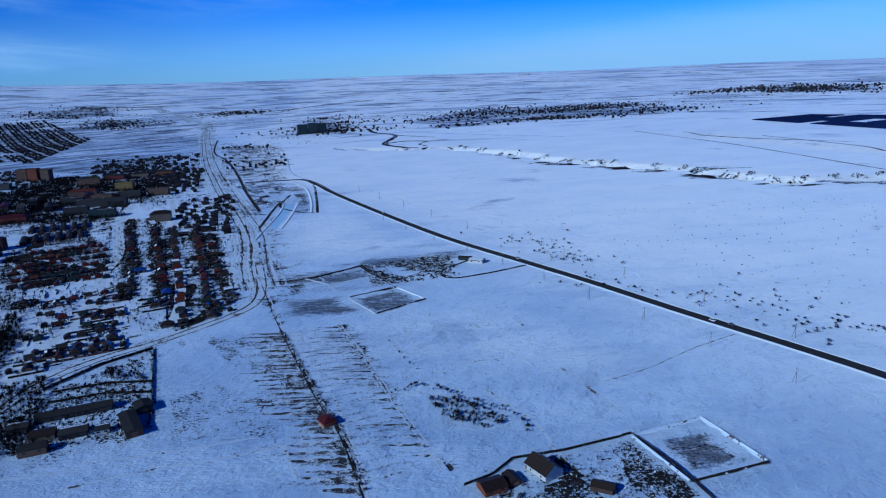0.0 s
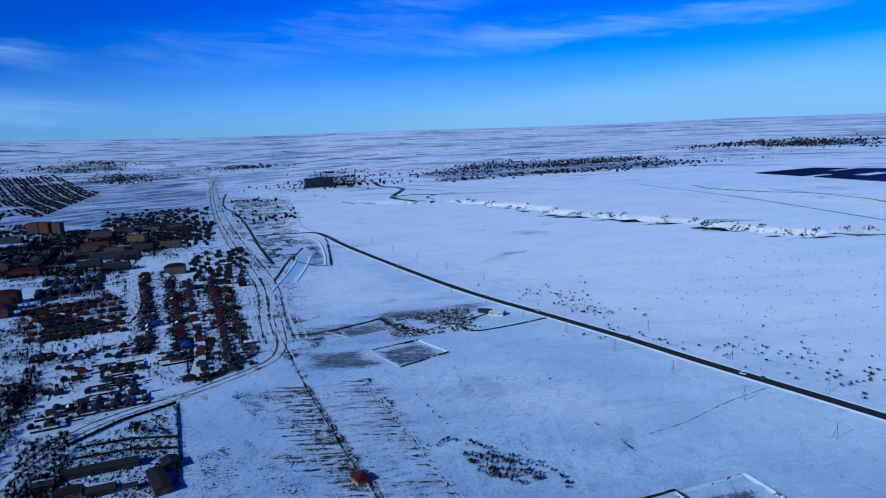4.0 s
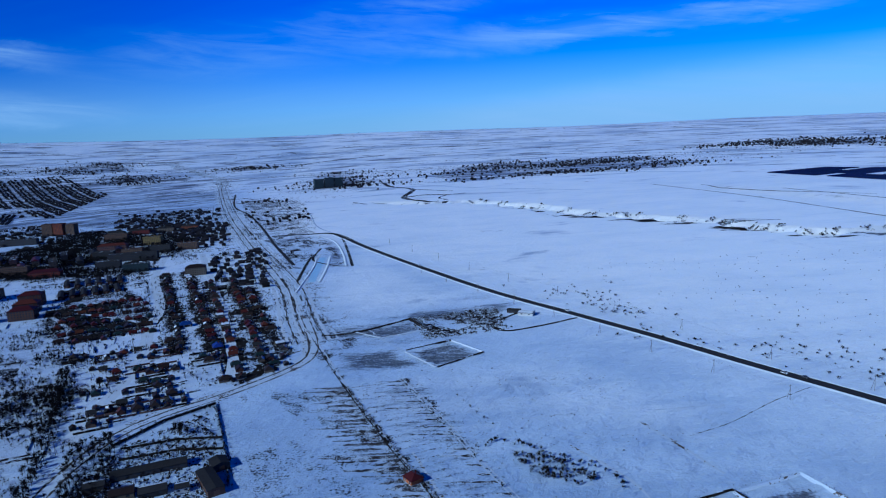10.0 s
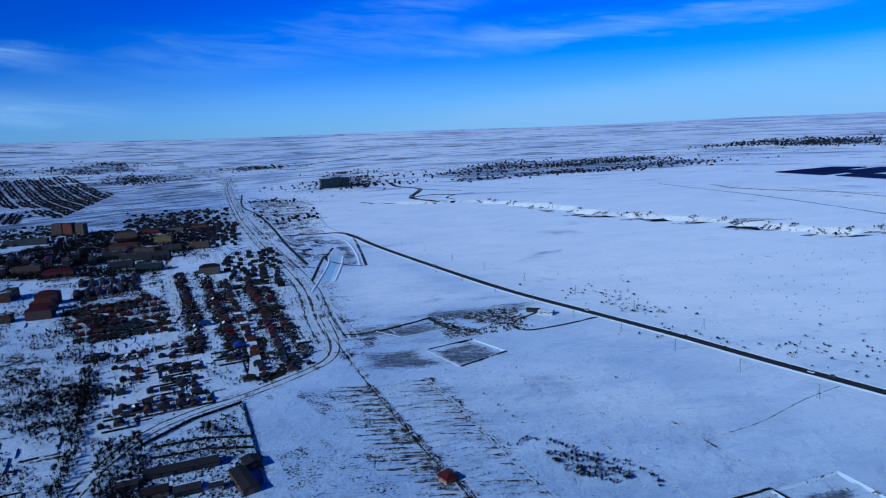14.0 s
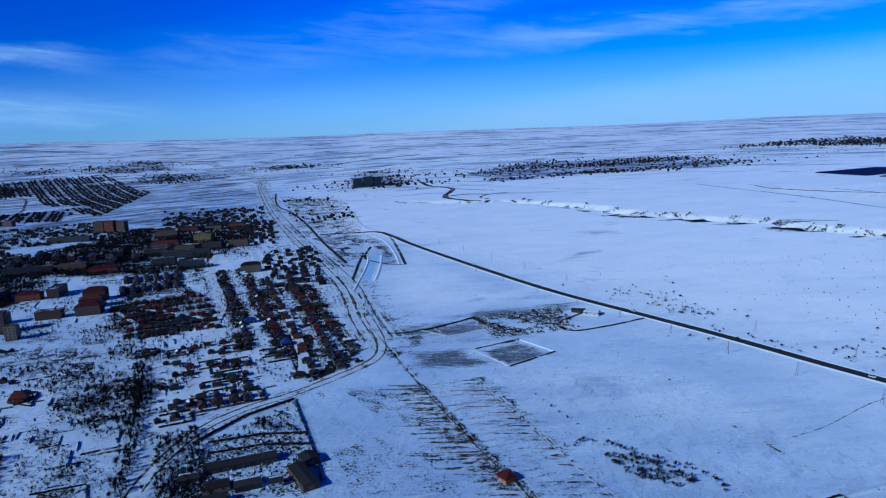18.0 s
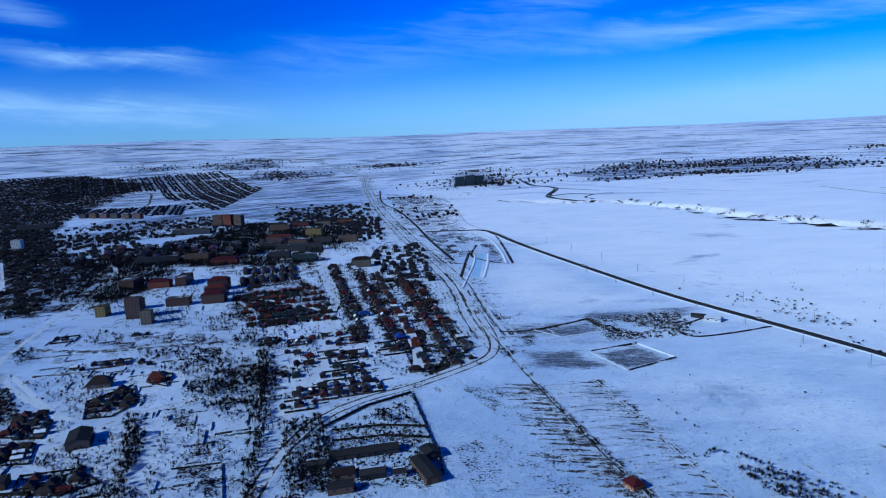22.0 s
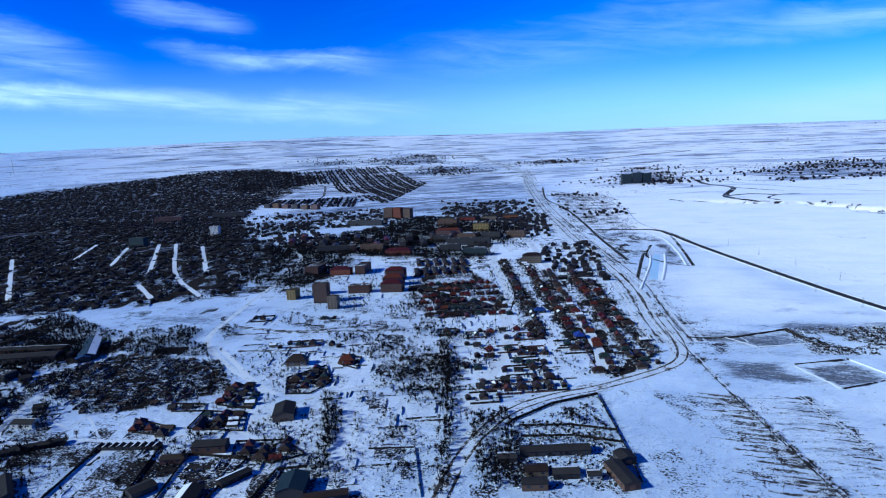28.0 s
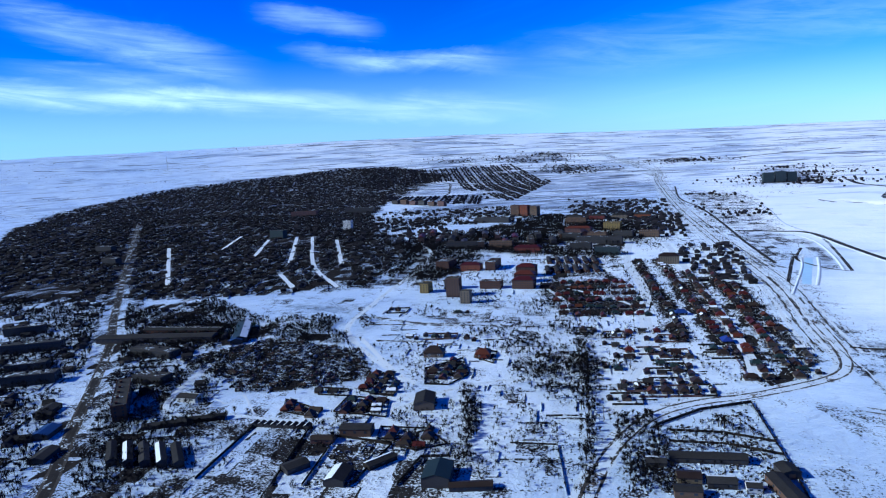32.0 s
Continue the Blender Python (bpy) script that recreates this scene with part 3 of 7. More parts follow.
def cover(X, Y):
    """How much bare earth, how many streaks of dry grass, and how much far scrub the ground shows, and how lit its snow
    is painted.
    """
    bare = np.full(np.shape(X), 0.03)
    streak = np.full(np.shape(X), 0.03)
    town = [(-624, 1677), (-312, 1625), (-234, 1040), (-176, 728), (-195, 533), (-280, 442), (-280, 195), (-1430, 195), (-1248, 520), (-738, 760), (-868, 1096)]
    bare = np.maximum(bare, 0.095 * soft_inside(X, Y, town, 60))
    bare = np.maximum(bare, 0.36 * soft_inside(X, Y, WEST_TOWN, 80))
    left = [(-1300, 546), (-728, 520), (-572, 338), (-520, 169), (-1430, 169)]
    bare = np.maximum(bare, 0.16 * soft_inside(X, Y, left, 60))
    flats = [(-990, 1060), (-830, 1640), (-520, 1420), (-455, 1040), (-640, 1050), (-735, 1085)]
    bare = np.maximum(bare, 0.30 * soft_inside(X, Y, flats, 40))
    for dark in (WORKS, SCHOOL_SIDE):
        bare = np.maximum(bare, 0.24 * soft_inside(X, Y, dark, 30))
    gardens = GARDENS
    bare = np.maximum(bare, 0.28 * soft_inside(X, Y, gardens, 15))
    compound = [(-205, 491), (-252, 429), (-266, 364), (-260, 306), (-162, 351), (-172, 403)]
    bare = np.maximum(bare, 0.15 * soft_inside(X, Y, compound, 10))
    bare = np.maximum(bare, 0.20 * soft_inside(X, Y, YARD, 30))
    inner = [(147, 325), (157, 292), (126, 286), (117, 318)]
    bare = np.maximum(bare, 0.15 * soft_inside(X, Y, inner, 22))
    streak = np.maximum(streak, 0.70 * soft_inside(X, Y, inner, 14))
    farm = [(108, 320), (125, 266), (78, 234), (0, 247), (26, 294), (65, 312)]
    bare = np.maximum(bare, 0.16 * soft_inside(X, Y, farm, 10))
    for ring in (POND, POND_W):
        bare = np.maximum(bare, 0.06 * soft_inside(X, Y, ring, 8))
        streak = np.maximum(streak, 0.64 * soft_inside(X, Y, ring, 12))
    for line, w, k in ((EAST_TRACK, 3, 0.22), (ROW_TRACK, 4, 0.24), (RAIL, 60, 0.17), (BEND, 16, 0.14), (OLD_ROAD, 14, 0.12), (AVENUE, 24, 0.24), (STREET, 10, 0.0), (CROSS, 16, 0.06)):
        d, _ = seg_dist(X, Y, line)
        if k < 0.1:
            bare = bare * np.clip(d / w, 0.15, 1)
        else:
            bare = np.maximum(bare, k * np.exp(-(d / w) ** 2))
    plots = [(-153, 611), (-109, 512), (-31, 292), (18, 302), (-18, 429), (-52, 546), (-39, 624), (-78, 728)]
    streak = np.maximum(streak, 0.4 * soft_inside(X, Y, plots, 22))
    west_plots = [(-125, 520), (-68, 390), (-39, 292), (-81, 292), (-124, 416)]
    streak = np.maximum(streak, 0.33 * soft_inside(X, Y, west_plots, 24))
    waste = [(-195, 520), (-109, 512), (-68, 398), (-78, 312), (-166, 358), (-176, 416)]
    streak = np.maximum(streak, 0.32 * soft_inside(X, Y, waste, 24))
    bare = np.maximum(bare, 0.125 * soft_inside(X, Y, waste, 24))
    shade = [(-143, 728), (39, 806), (78, 708), (-26, 546), (-117, 559)]
    streak = np.maximum(streak, 0.36 * soft_inside(X, Y, shade, 50))
    for lee in ([(-23, 612), (-64, 586), (-38, 541), (-118, 548), (-140, 605)], [(-61, 694), (-88, 633), (-152, 640), (-156, 690)], [(28, 632), (60, 740), (-60, 745), (-80, 700)]):
        streak = np.maximum(streak, (0.66 if lee[0][0] < 0 else 0.55) * soft_inside(X, Y, lee, 34))
    for line in ([(-402, 1040), (-247, 645)], [(-430, 1030), (-278, 637)], [(-343, 962), (-198, 546)], [(-316, 965), (-255, 788), (-178, 556)], [(-276, 897), (-229, 753), (-174, 611)]):
        d, _ = seg_dist(X, Y, line)
        bare = np.maximum(bare, 0.36 * np.exp(-(d / 12) ** 4))
    verge = [(-234, 1339), (-148, 1008), (-182, 1018), (-224, 1079), (-299, 1339)]
    bare = np.maximum(bare, 0.14 * soft_inside(X, Y, verge, 12))
    rough = [(-653, 2343), (-400, 2091), (-261, 1437), (-205, 1180), (-225, 1000), (-278, 1100), (-418, 1525)]
    bare = np.maximum(bare, 0.15 * soft_inside(X, Y, rough, 60))
    streak = np.maximum(streak, 0.45 * soft_inside(X, Y, rough, 60))
    dyke_field = [(-243, 1324), (-207, 1294), (-170, 1110), (-156, 1003), (-186, 997), (-200, 1110)]
    streak = np.maximum(streak, 0.55 * soft_inside(X, Y, dyke_field, 16))
    d, s = seg_dist(X, Y, RAVINE)
    d = d + 14 * ripple(X, Y, 60)
    tooth = np.abs(np.sin(s / 21.0 + 1.6 * np.sin(s / 47.0)))
    d0, _ = seg_dist(X, Y, RAVINE)
    d1, _ = seg_dist(X - 16, Y - 20, RAVINE)
    far_bank = np.clip((d0 - d1) / 12, 0, 1)
    # notches darkened for their bare soil and for the shade inside them
    notch = np.clip(4 * (np.sin(s / 5.2 + 2.4 * np.sin(s / 23.0)) - 0.15 + 0.35 * ripple(X, Y, 60)), 0, 1)
    bare = np.maximum(bare, 0.2 * far_bank * notch * np.exp(-((d0 - 15) / 9) ** 2))
    floor_ = np.exp(-((d - 4) / 9) ** 2) * np.clip(ripple(X, Y, 90) * 2, 0, 1)
    bare = np.maximum(bare, 0.15 * floor_ * (1 - far_bank))
    # near-side streaks: slanting shadows of the ravine painted into the ground
    near_side = np.exp(-((d0 - 42) / 26) ** 2) * np.clip(ripple(X * 0.6, Y * 5, 90) * 3.0, 0, 1) * (1 - far_bank) * np.clip((1750 - Y) / 500, 0.25, 1)
    bare = np.maximum(bare, 0.45 * near_side)
    streak = np.maximum(streak, 0.7 * near_side)
    d, _ = seg_dist(X, Y, GULLY)
    streak = np.maximum(streak, 0.5 * np.exp(-((d - 34) / 16) ** 2) * np.clip(0.4 + ripple(X, Y, 60), 0, 1))
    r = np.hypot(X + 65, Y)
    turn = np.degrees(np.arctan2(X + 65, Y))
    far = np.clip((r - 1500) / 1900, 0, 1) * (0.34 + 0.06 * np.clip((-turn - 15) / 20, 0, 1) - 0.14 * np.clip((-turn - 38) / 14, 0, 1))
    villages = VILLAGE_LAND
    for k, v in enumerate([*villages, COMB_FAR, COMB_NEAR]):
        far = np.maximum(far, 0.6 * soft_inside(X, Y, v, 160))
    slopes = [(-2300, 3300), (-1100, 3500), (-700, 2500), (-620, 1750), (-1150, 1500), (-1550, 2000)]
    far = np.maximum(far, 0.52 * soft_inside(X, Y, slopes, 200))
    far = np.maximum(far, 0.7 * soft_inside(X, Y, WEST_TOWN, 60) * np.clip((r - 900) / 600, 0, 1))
    # how lit the snow is painted: dim and blue on the open field south of the road, white to the north
    slope = [(-850, 690), (-706, 728), (-656, 672), (-590, 600), (-640, 560), (-800, 600)]
    bare = np.maximum(bare, 0.17 * soft_inside(X, Y, slope, 50))
    streak = np.maximum(streak, 0.42 * soft_inside(X, Y, slope, 50))
    yards = [(-560, 400), (-470, 350), (-380, 385), (-290, 330), (-300, 200), (-600, 180), (-620, 330)]
    bare = np.maximum(bare, 0.19 * soft_inside(X, Y, yards, 30))
    hummocks = [(-600, 640), (-520, 740), (-430, 700), (-395, 640), (-470, 600)]
    bare = np.maximum(bare, 0.14 * soft_inside(X, Y, hummocks, 30))
    streak = np.maximum(streak, 0.40 * soft_inside(X, Y, hummocks, 30))
    for poly in HOUSE_PLOTS:
        bare = np.maximum(bare, 0.26 * soft_inside(X, Y, poly, 8))
    west_brush = [(-462, 648), (-374, 629), (-295, 469), (-275, 340), (-330, 320), (-384, 458)]
    bare = np.maximum(bare, 0.15 * soft_inside(X, Y, west_brush, 24))
    bare = np.maximum(bare, 0.31 * soft_inside(X, Y, DENSE, 16))
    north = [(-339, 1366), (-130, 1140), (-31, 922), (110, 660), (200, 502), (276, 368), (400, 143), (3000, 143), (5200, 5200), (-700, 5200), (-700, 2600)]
    lit_snow = 0.20 + 0.80 * soft_inside(X, Y, north, 160) * np.clip((r - 250) / 700, 0.25, 1)
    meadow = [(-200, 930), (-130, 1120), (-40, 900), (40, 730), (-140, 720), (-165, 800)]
    lit_snow = np.maximum(lit_snow, 0.7 * soft_inside(X, Y, meadow, 90))
    lit_snow = np.maximum(lit_snow, 0.52 * soft_inside(X, Y, town, 120))
    lit_snow = np.maximum(lit_snow, 0.75 * np.clip((r - 1500) / 1500, 0, 1))
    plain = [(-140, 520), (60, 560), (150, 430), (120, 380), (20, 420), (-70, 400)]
    lit_snow = np.maximum(lit_snow, 0.45 * soft_inside(X, Y, plain, 80))
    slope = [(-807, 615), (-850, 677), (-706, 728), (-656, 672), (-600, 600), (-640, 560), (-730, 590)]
    lit_snow = lit_snow * (1 - 0.75 * soft_inside(X, Y, slope, 60))
    # the hazy dimness of the far western hills is painted in here
    lit_snow = lit_snow * (1 - 0.85 * np.clip((-turn - 40) / 14, 0, 1) * np.clip((r - 1800) / 900, 0, 1))
    lit_snow = lit_snow * (1 - 0.5 * np.clip((-430 - X) / 120, 0, 1) * np.clip((1000 - Y) / 250, 0, 1))
    lit_snow = lit_snow + 0.12 * ripple(X, Y, 260)
    return bare, streak, far, np.clip(lit_snow, 0, 1)


def spread(lo, hi, step, a, b, grow):
    """Steps that are even between lo and hi and widen towards a and b."""
    v = list(np.arange(lo, hi + 0.1, step))
    s = step
    while v[-1] < b:
        s *= grow; v.append(v[-1] + s)
    s = step
    while v[0] > a:
        s *= grow; v.insert(0, v[0] - s)
    return np.array(v)


def make_ground():
    xs = spread(-950, 900, 6, -5300, 5300, 1.05)
    ys = spread(190, 1950, 6, -5300, 5300, 1.04)
    X, Y = np.meshgrid(xs, ys)
    Z = height(X, Y)
    nx, ny = len(xs), len(ys)
    co = np.stack([X, Y, Z], -1).reshape(-1, 3)
    idx = np.arange(nx * ny).reshape(ny, nx)
    quads = np.stack([idx[:-1, :-1], idx[:-1, 1:], idx[1:, 1:], idx[1:, :-1]], -1).reshape(-1, 4)
    me = bpy.data.meshes.new("ground")
    me.vertices.add(len(co)); me.vertices.foreach_set("co", co.ravel())
    me.loops.add(quads.size); me.loops.foreach_set("vertex_index", quads.ravel().astype(np.int32))
    me.polygons.add(len(quads)); me.polygons.foreach_set("loop_start", np.arange(0, quads.size, 4, dtype=np.int32))
    me.update(); me.validate()
    me.polygons.foreach_set("use_smooth", np.ones(len(quads), bool))
    for name, v in zip(("bare", "streak", "far", "snow_light"), cover(X, Y)):
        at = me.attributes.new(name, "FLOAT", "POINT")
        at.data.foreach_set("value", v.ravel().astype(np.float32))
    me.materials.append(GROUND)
    return tagged(new("ground", me), "snow covered steppe with dry grass and bare earth showing through", "ground", kind="structure")


make_ground()

# ---- building helpers ----


def part(name, bm, material, parent=None, label="", kind=""):
    """Links a bmesh as one mesh object, under a thing or a part where one is given."""
    me = bpy.data.meshes.new(name)
    bm.to_mesh(me); bm.free()
    me.materials.append(material)
    ob = new(name, me)
    ob.parent = parent
    return tagged(ob, label, kind=kind)


def box(bm, cx, cy, z0, sx, sy, sz, ang=0.0):
    c, s = math.cos(ang), math.sin(ang)
    v = [bm.verts.new((cx + c * x * sx / 2 - s * y * sy / 2, cy + s * x * sx / 2 + c * y * sy / 2, z)) for z in (z0, z0 + sz) for x, y in ((-1, -1), (1, -1), (1, 1), (-1, 1))]
    for f in ((3, 2, 1, 0), (4, 5, 6, 7), (0, 1, 5, 4), (1, 2, 6, 5), (2, 3, 7, 6), (3, 0, 4, 7)):
        bm.faces.new([v[i] for i in f])
    return bm


def new_box(*a):
    return box(bmesh.new(), *a)


def gable(bm, L, W, z0, rise, over=0.45, thick=0.22, hip=0.0):
    """A pitched roof shell along x; hip: how far its ridge ends are drawn in."""
    x, y = L / 2 + over, W / 2 + over
    drop = over * rise / (W / 2)
    lo, hi = [], []
    for dz, out in ((0, hi), (-thick, lo)):
        out += [bm.verts.new(p) for p in ((-x, -y, z0 - drop + dz), (x, -y, z0 - drop + dz), (x, y, z0 - drop + dz), (-x, y, z0 - drop + dz), (-x + hip, 0, z0 + rise + dz), (x - hip, 0, z0 + rise + dz))]
    bm.faces.new((hi[0], hi[1], hi[5], hi[4])); bm.faces.new((hi[2], hi[3], hi[4], hi[5]))
    bm.faces.new((lo[4], lo[5], lo[1], lo[0])); bm.faces.new((lo[5], lo[4], lo[3], lo[2]))
    for a, b in ((0, 1), (2, 3)):
        bm.faces.new((lo[a], lo[b], hi[b], hi[a]))
    if hip:
        for a, b, r in ((1, 2, 5), (3, 0, 4)):
            bm.faces.new((hi[a], hi[b], hi[r])); bm.faces.new((lo[b], lo[a], lo[r])); bm.faces.new((lo[a], lo[b], hi[b], hi[a]))
    else:
        for a, r in ((1, 5), (2, 5), (3, 4), (0, 4)):
            bm.faces.new((lo[a], lo[r], hi[r], hi[a]))
    return bm


def gable_walls(bm, L, W, H, rise, hip):
    box(bm, 0, 0, -0.4, L, W, H + 0.4)
    if not hip:
        for s in (-1, 1):
            v = [bm.verts.new((s * L / 2, y, z)) for y, z in ((-W / 2, H), (W / 2, H), (0, H + rise - 0.25))]
            w = [bm.verts.new((s * (L / 2 - 0.3), y, z)) for y, z in ((-W / 2, H), (W / 2, H), (0, H + rise - 0.25))]
            bm.faces.new(v); bm.faces.new(w[::-1])
            for a, b in ((1, 2), (2, 0)):
                bm.faces.new((v[a], v[b], w[b], w[a]))
    return bm


def snow_sheet(L, W, H, rise, hip, side):
    """Snow left lying on one slope of a roof."""
    bm = bmesh.new()
    n = math.hypot(rise, W / 2)
    k0, k1 = 0.06, 0.93
    h = max(hip, 0.15)
    ring = [(-L / 2 + h * k0, k0), (L / 2 - h * k0, k0), (L / 2 - h * k1, k1), (-L / 2 + h * k1, k1)]
    up = 0.14
    bot = [bm.verts.new((x, side * (W / 2) * (1 - k), H + rise * k + 0.02)) for x, k in ring]
    top = [bm.verts.new((x * 0.97, side * ((W / 2) * (1 - k) + 0.05), H + rise * k + up)) for x, k in ring]
    bm.faces.new(top if side < 0 else top[::-1])
    for i in range(4):
        j = (i + 1) % 4
        bm.faces.new((bot[i], bot[j], top[j], top[i]))
    bmesh.ops.recalc_face_normals(bm, faces=bm.faces)
    return bm


def house(L, W, H, rise, hip, wall, roof, label, snow=0, category="house", windows=2):
    """A one-storey house: plinth and walls, roof, snow on a slope, windows with frame and pane, door and chimney."""
    root = tagged(new("house" if category == "house" else category.replace(" ", "_")), label, category)
    part("wall", gable_walls(bmesh.new(), L, W, H, rise, hip), wall, root)
    part("plinth", new_box(0, 0, -0.4, L + 0.2, W + 0.2, 0.85), CONCRETE, root)
    rf = part("roof", gable(bmesh.new(), L, W, H, rise, hip=hip), roof, root)
    for s in ((snow,) if abs(snow) == 1 else (-1, 1) if snow else ()):
        part("snow_cover", snow_sheet(L, W, H, rise, hip, s), SNOW, rf, "snow left on the roof slope")
    for s in (-1, 1):
        for i in range(windows):
            x = (i + 0.5) / windows * L - L / 2 + (0.5 if s < 0 else -0.3)
            w = part("window", new_box(x, s * (W / 2 + 0.02), 1.0, 1.5, 0.12, 1.5), TRIM, root)
            part("pane", new_box(x, s * (W / 2 + 0.07), 1.12, 1.2, 0.08, 1.25), GLASS, w)
    part("door", new_box(-L / 2 + 0.9, -W / 2 - 0.05, 0.35, 1.0, 0.12, 2.05), DOOR, root)
    part("chimney", new_box(L * 0.18, W * 0.12, H + rise * 0.4, 0.6, 0.6, rise * 0.6 + 0.9), BRICK, root)
    return root


def put(thing, x, y, ang=0.0, s=(1, 1, 1)):
    return copy_thing(thing, Matrix.LocRotScale((x, y, ground_z(x, y)), Euler((0, 0, radians(ang))), s))


def drop(*things):
    """Takes pattern things, which only served to be copied, out of the scene again."""
    for t in things:
        for o in (*t.children_recursive, t):
            bpy.data.objects.remove(o)


def smooth_line(pts, step):
    """Points at even steps on a curve through pts."""
    P = [np.array(p, float) for p in pts]
    P = [2 * P[0] - P[1], *P, 2 * P[-1] - P[-2]]
    out = []
    for i in range(1, len(P) - 2):
        n = max(2, int(np.linalg.norm(P[i + 1] - P[i]) / step))
        for k in range(n):
            t = k / n
            out.append(0.5 * (2 * P[i] + (P[i + 1] - P[i - 1]) * t + (2 * P[i - 1] - 5 * P[i] + 4 * P[i + 1] - P[i + 2]) * t * t + (3 * P[i] - P[i - 1] - 3 * P[i + 1] + P[i + 2]) * t ** 3))
    out.append(P[-2])
    return np.array(out)


def ribbon(name, pts, profile, material, label, step=6.0, wobble=0.0, offset=0.0, kind="structure", category="road", parent=None, taper=0.0):
    """A strip along a line; profile: (across, up) pairs from side to side; taper: how much it narrows to its end."""
    C = smooth_line(pts, step)
    D = np.gradient(C, axis=0)
    D /= np.linalg.norm(D, axis=1)[:, None] + 1e-9
    Nrm = np.stack([D[:, 1], -D[:, 0]], 1)
    rng = np.random.default_rng(len(pts) + int(abs(pts[0][0])) + int(offset * 10) % 97)
    rows = []
    for k, (o, u) in enumerate(profile):
        edge = wobble if k in (0, len(profile) - 1) else 0.0
        off = offset + o * (1 - taper * np.linspace(0, 1, len(C))) + edge * rng.standard_normal(len(C)) * (0.5 if edge else 0)
        p = C + Nrm * np.broadcast_to(off, (len(C),))[:, None]
        rows.append(np.column_stack([p, height(p[:, 0], p[:, 1]) + u]))
    n, m = len(C), len(profile)
    verts = np.stack(rows, 1).reshape(-1, 3)
    faces = [(i * m + j, i * m + j + 1, (i + 1) * m + j + 1, (i + 1) * m + j) for i in range(n - 1) for j in range(m - 1)]
    me = bpy.data.meshes.new(name)
    me.from_pydata(verts.tolist(), [], [f[::-1] for f in faces])
    me.update()
    me.materials.append(material)
    ob = new(name, me)
    ob.parent = parent
    return tagged(ob, label, category if parent is None else "", kind=kind)


# ---- roads and tracks ----
for line, w, m, label in (([(-208, 1329), (-189, 1265), (-165, 1120), (-148, 1003)], 2.2, MUD, "dark dyke round a settling field"), ([(-148, 1003), (-177, 1018), (-216, 1076), (-218, 1180)], 2.0, MUD, "dark dyke round a settling field"),
                          ([(-224, 1122), (-220, 1020), (-215, 917)], 2.4, MUD, "dark straight ditch"), ([(-211, 1122), (-203, 919)], 1.6, BANK, "snow bank beside the ditch"),
                          ([(110, 660), (69, 640), (30, 630), (21, 656), (51, 690)], 1.9, MUD, "muddy track looping into the junk yard")):
    ribbon("road", line, [(-w, 0.06), (0, 0.35), (w, 0.06)], m, label, wobble=0.5, category="track")
ribbon("water", [(-203, 1090), (-199, 1000), (-195, 910)], [(-5.5, 0.04), (-5, 0.07), (5, 0.07), (5.5, 0.04)], ICE, "smooth pale blue ice of a settling pond", wobble=1.0, category="frozen pond")
for line, w, up in (([(-191, 1096), (-185, 1000), (-183, 905)], 1.6, 0.8), ([(-240, 1330), (-200, 1240), (-172, 1110), (-157, 1006)], 1.5, 0.8), ([(-212, 1088), (-206, 1010), (-205, 850)], 1.2, 0.9)):
    ribbon("trim", line, [(-w - 0.8, 0.03), (-w * 0.4, up), (w * 0.4, up), (w + 0.8, 0.03)], BANK, "white bank of a settling pond", 6.0, 0.5, category="earth bank")
for line, w, up, m, label in (([(3, 571), (-23, 610)], 0.5, 0.3, PACKED, "white bank of a pond"), ([(-38, 541), (-64, 586)], 0.5, 0.3, PACKED, "white bank of a pond"), ([(3, 571), (-38, 541)], 0.5, 0.6, MUD, "dark rim of a pond"), ([(-23, 610), (-64, 592)], 0.6, 0.8, MUD, "dark rim of a pond"),
                              ([(-61, 692), (-44, 651)], 1.2, 1.2, MUD, "dark bank of a pond"), ([(-44, 651), (-88, 633)], 0.5, 0.3, PACKED, "white bank of a pond"), ([(-61, 692), (-114, 658), (-147, 656)], 0.6, 0.8, MUD, "dark rim of a pond"), ([(-88, 633), (-114, 658)], 0.5, 0.3, PACKED, "white bank of a pond"),
                              ([(150, 335), (164, 289)], 0.4, 0.8, TRACK, "bare earth bank round a field"), ([(164, 289), (122, 278)], 0.4, 0.7, MUD, "bare earth bank round a field"), ([(122, 278), (108, 322)], 0.5, 0.8, TRACK, "bare earth bank round a field"), ([(108, 322), (150, 335)], 0.3, 0.6, TRACK, "bare earth bank round a field")):
    ribbon("trim", line, [(-w - 0.8, 0.03), (-w * 0.4, up), (w * 0.4, up), (w + 0.8, 0.03)], m, label, 4.0, 0.4, category="earth bank")
for line, label in (([(89, 414), (103, 371), (112, 342)], "shallow furrow across the snow"), ([(38, 389), (61, 343), (66, 313)], "trodden path round a thicket"),
                    ([(-222, 325), (-194, 328), (-169, 337), (-140, 341), (-96, 350)], "dirty track past the walled yard"), ([(-186, 311), (-148, 323), (-107, 331), (-78, 339)], "line of trodden footprints over the snow"), ([(-78, 339), (-65, 305)], "shallow furrow across the snow"), ([(-57, 396), (-30, 300)], "shallow furrow across the snow"),
                    ([(-147, 656), (-104, 665), (-89, 634), (-63, 586), (-46, 560)], "curving track to the ponds"), ([(-625, 480), (-602, 470), (-518, 431)], "white lane between gardens"), ([(-659, 403), (-618, 371), (-574, 353), (-576, 373), (-534, 345)], "curving yard track")):
    ribbon("road", line, [(-0.9, 0.05), (0, 0.09), (0.9, 0.05)], PACKED if "white" in label or "yard track" in label else TRACK, label, 3.0, 0.5, category="track")
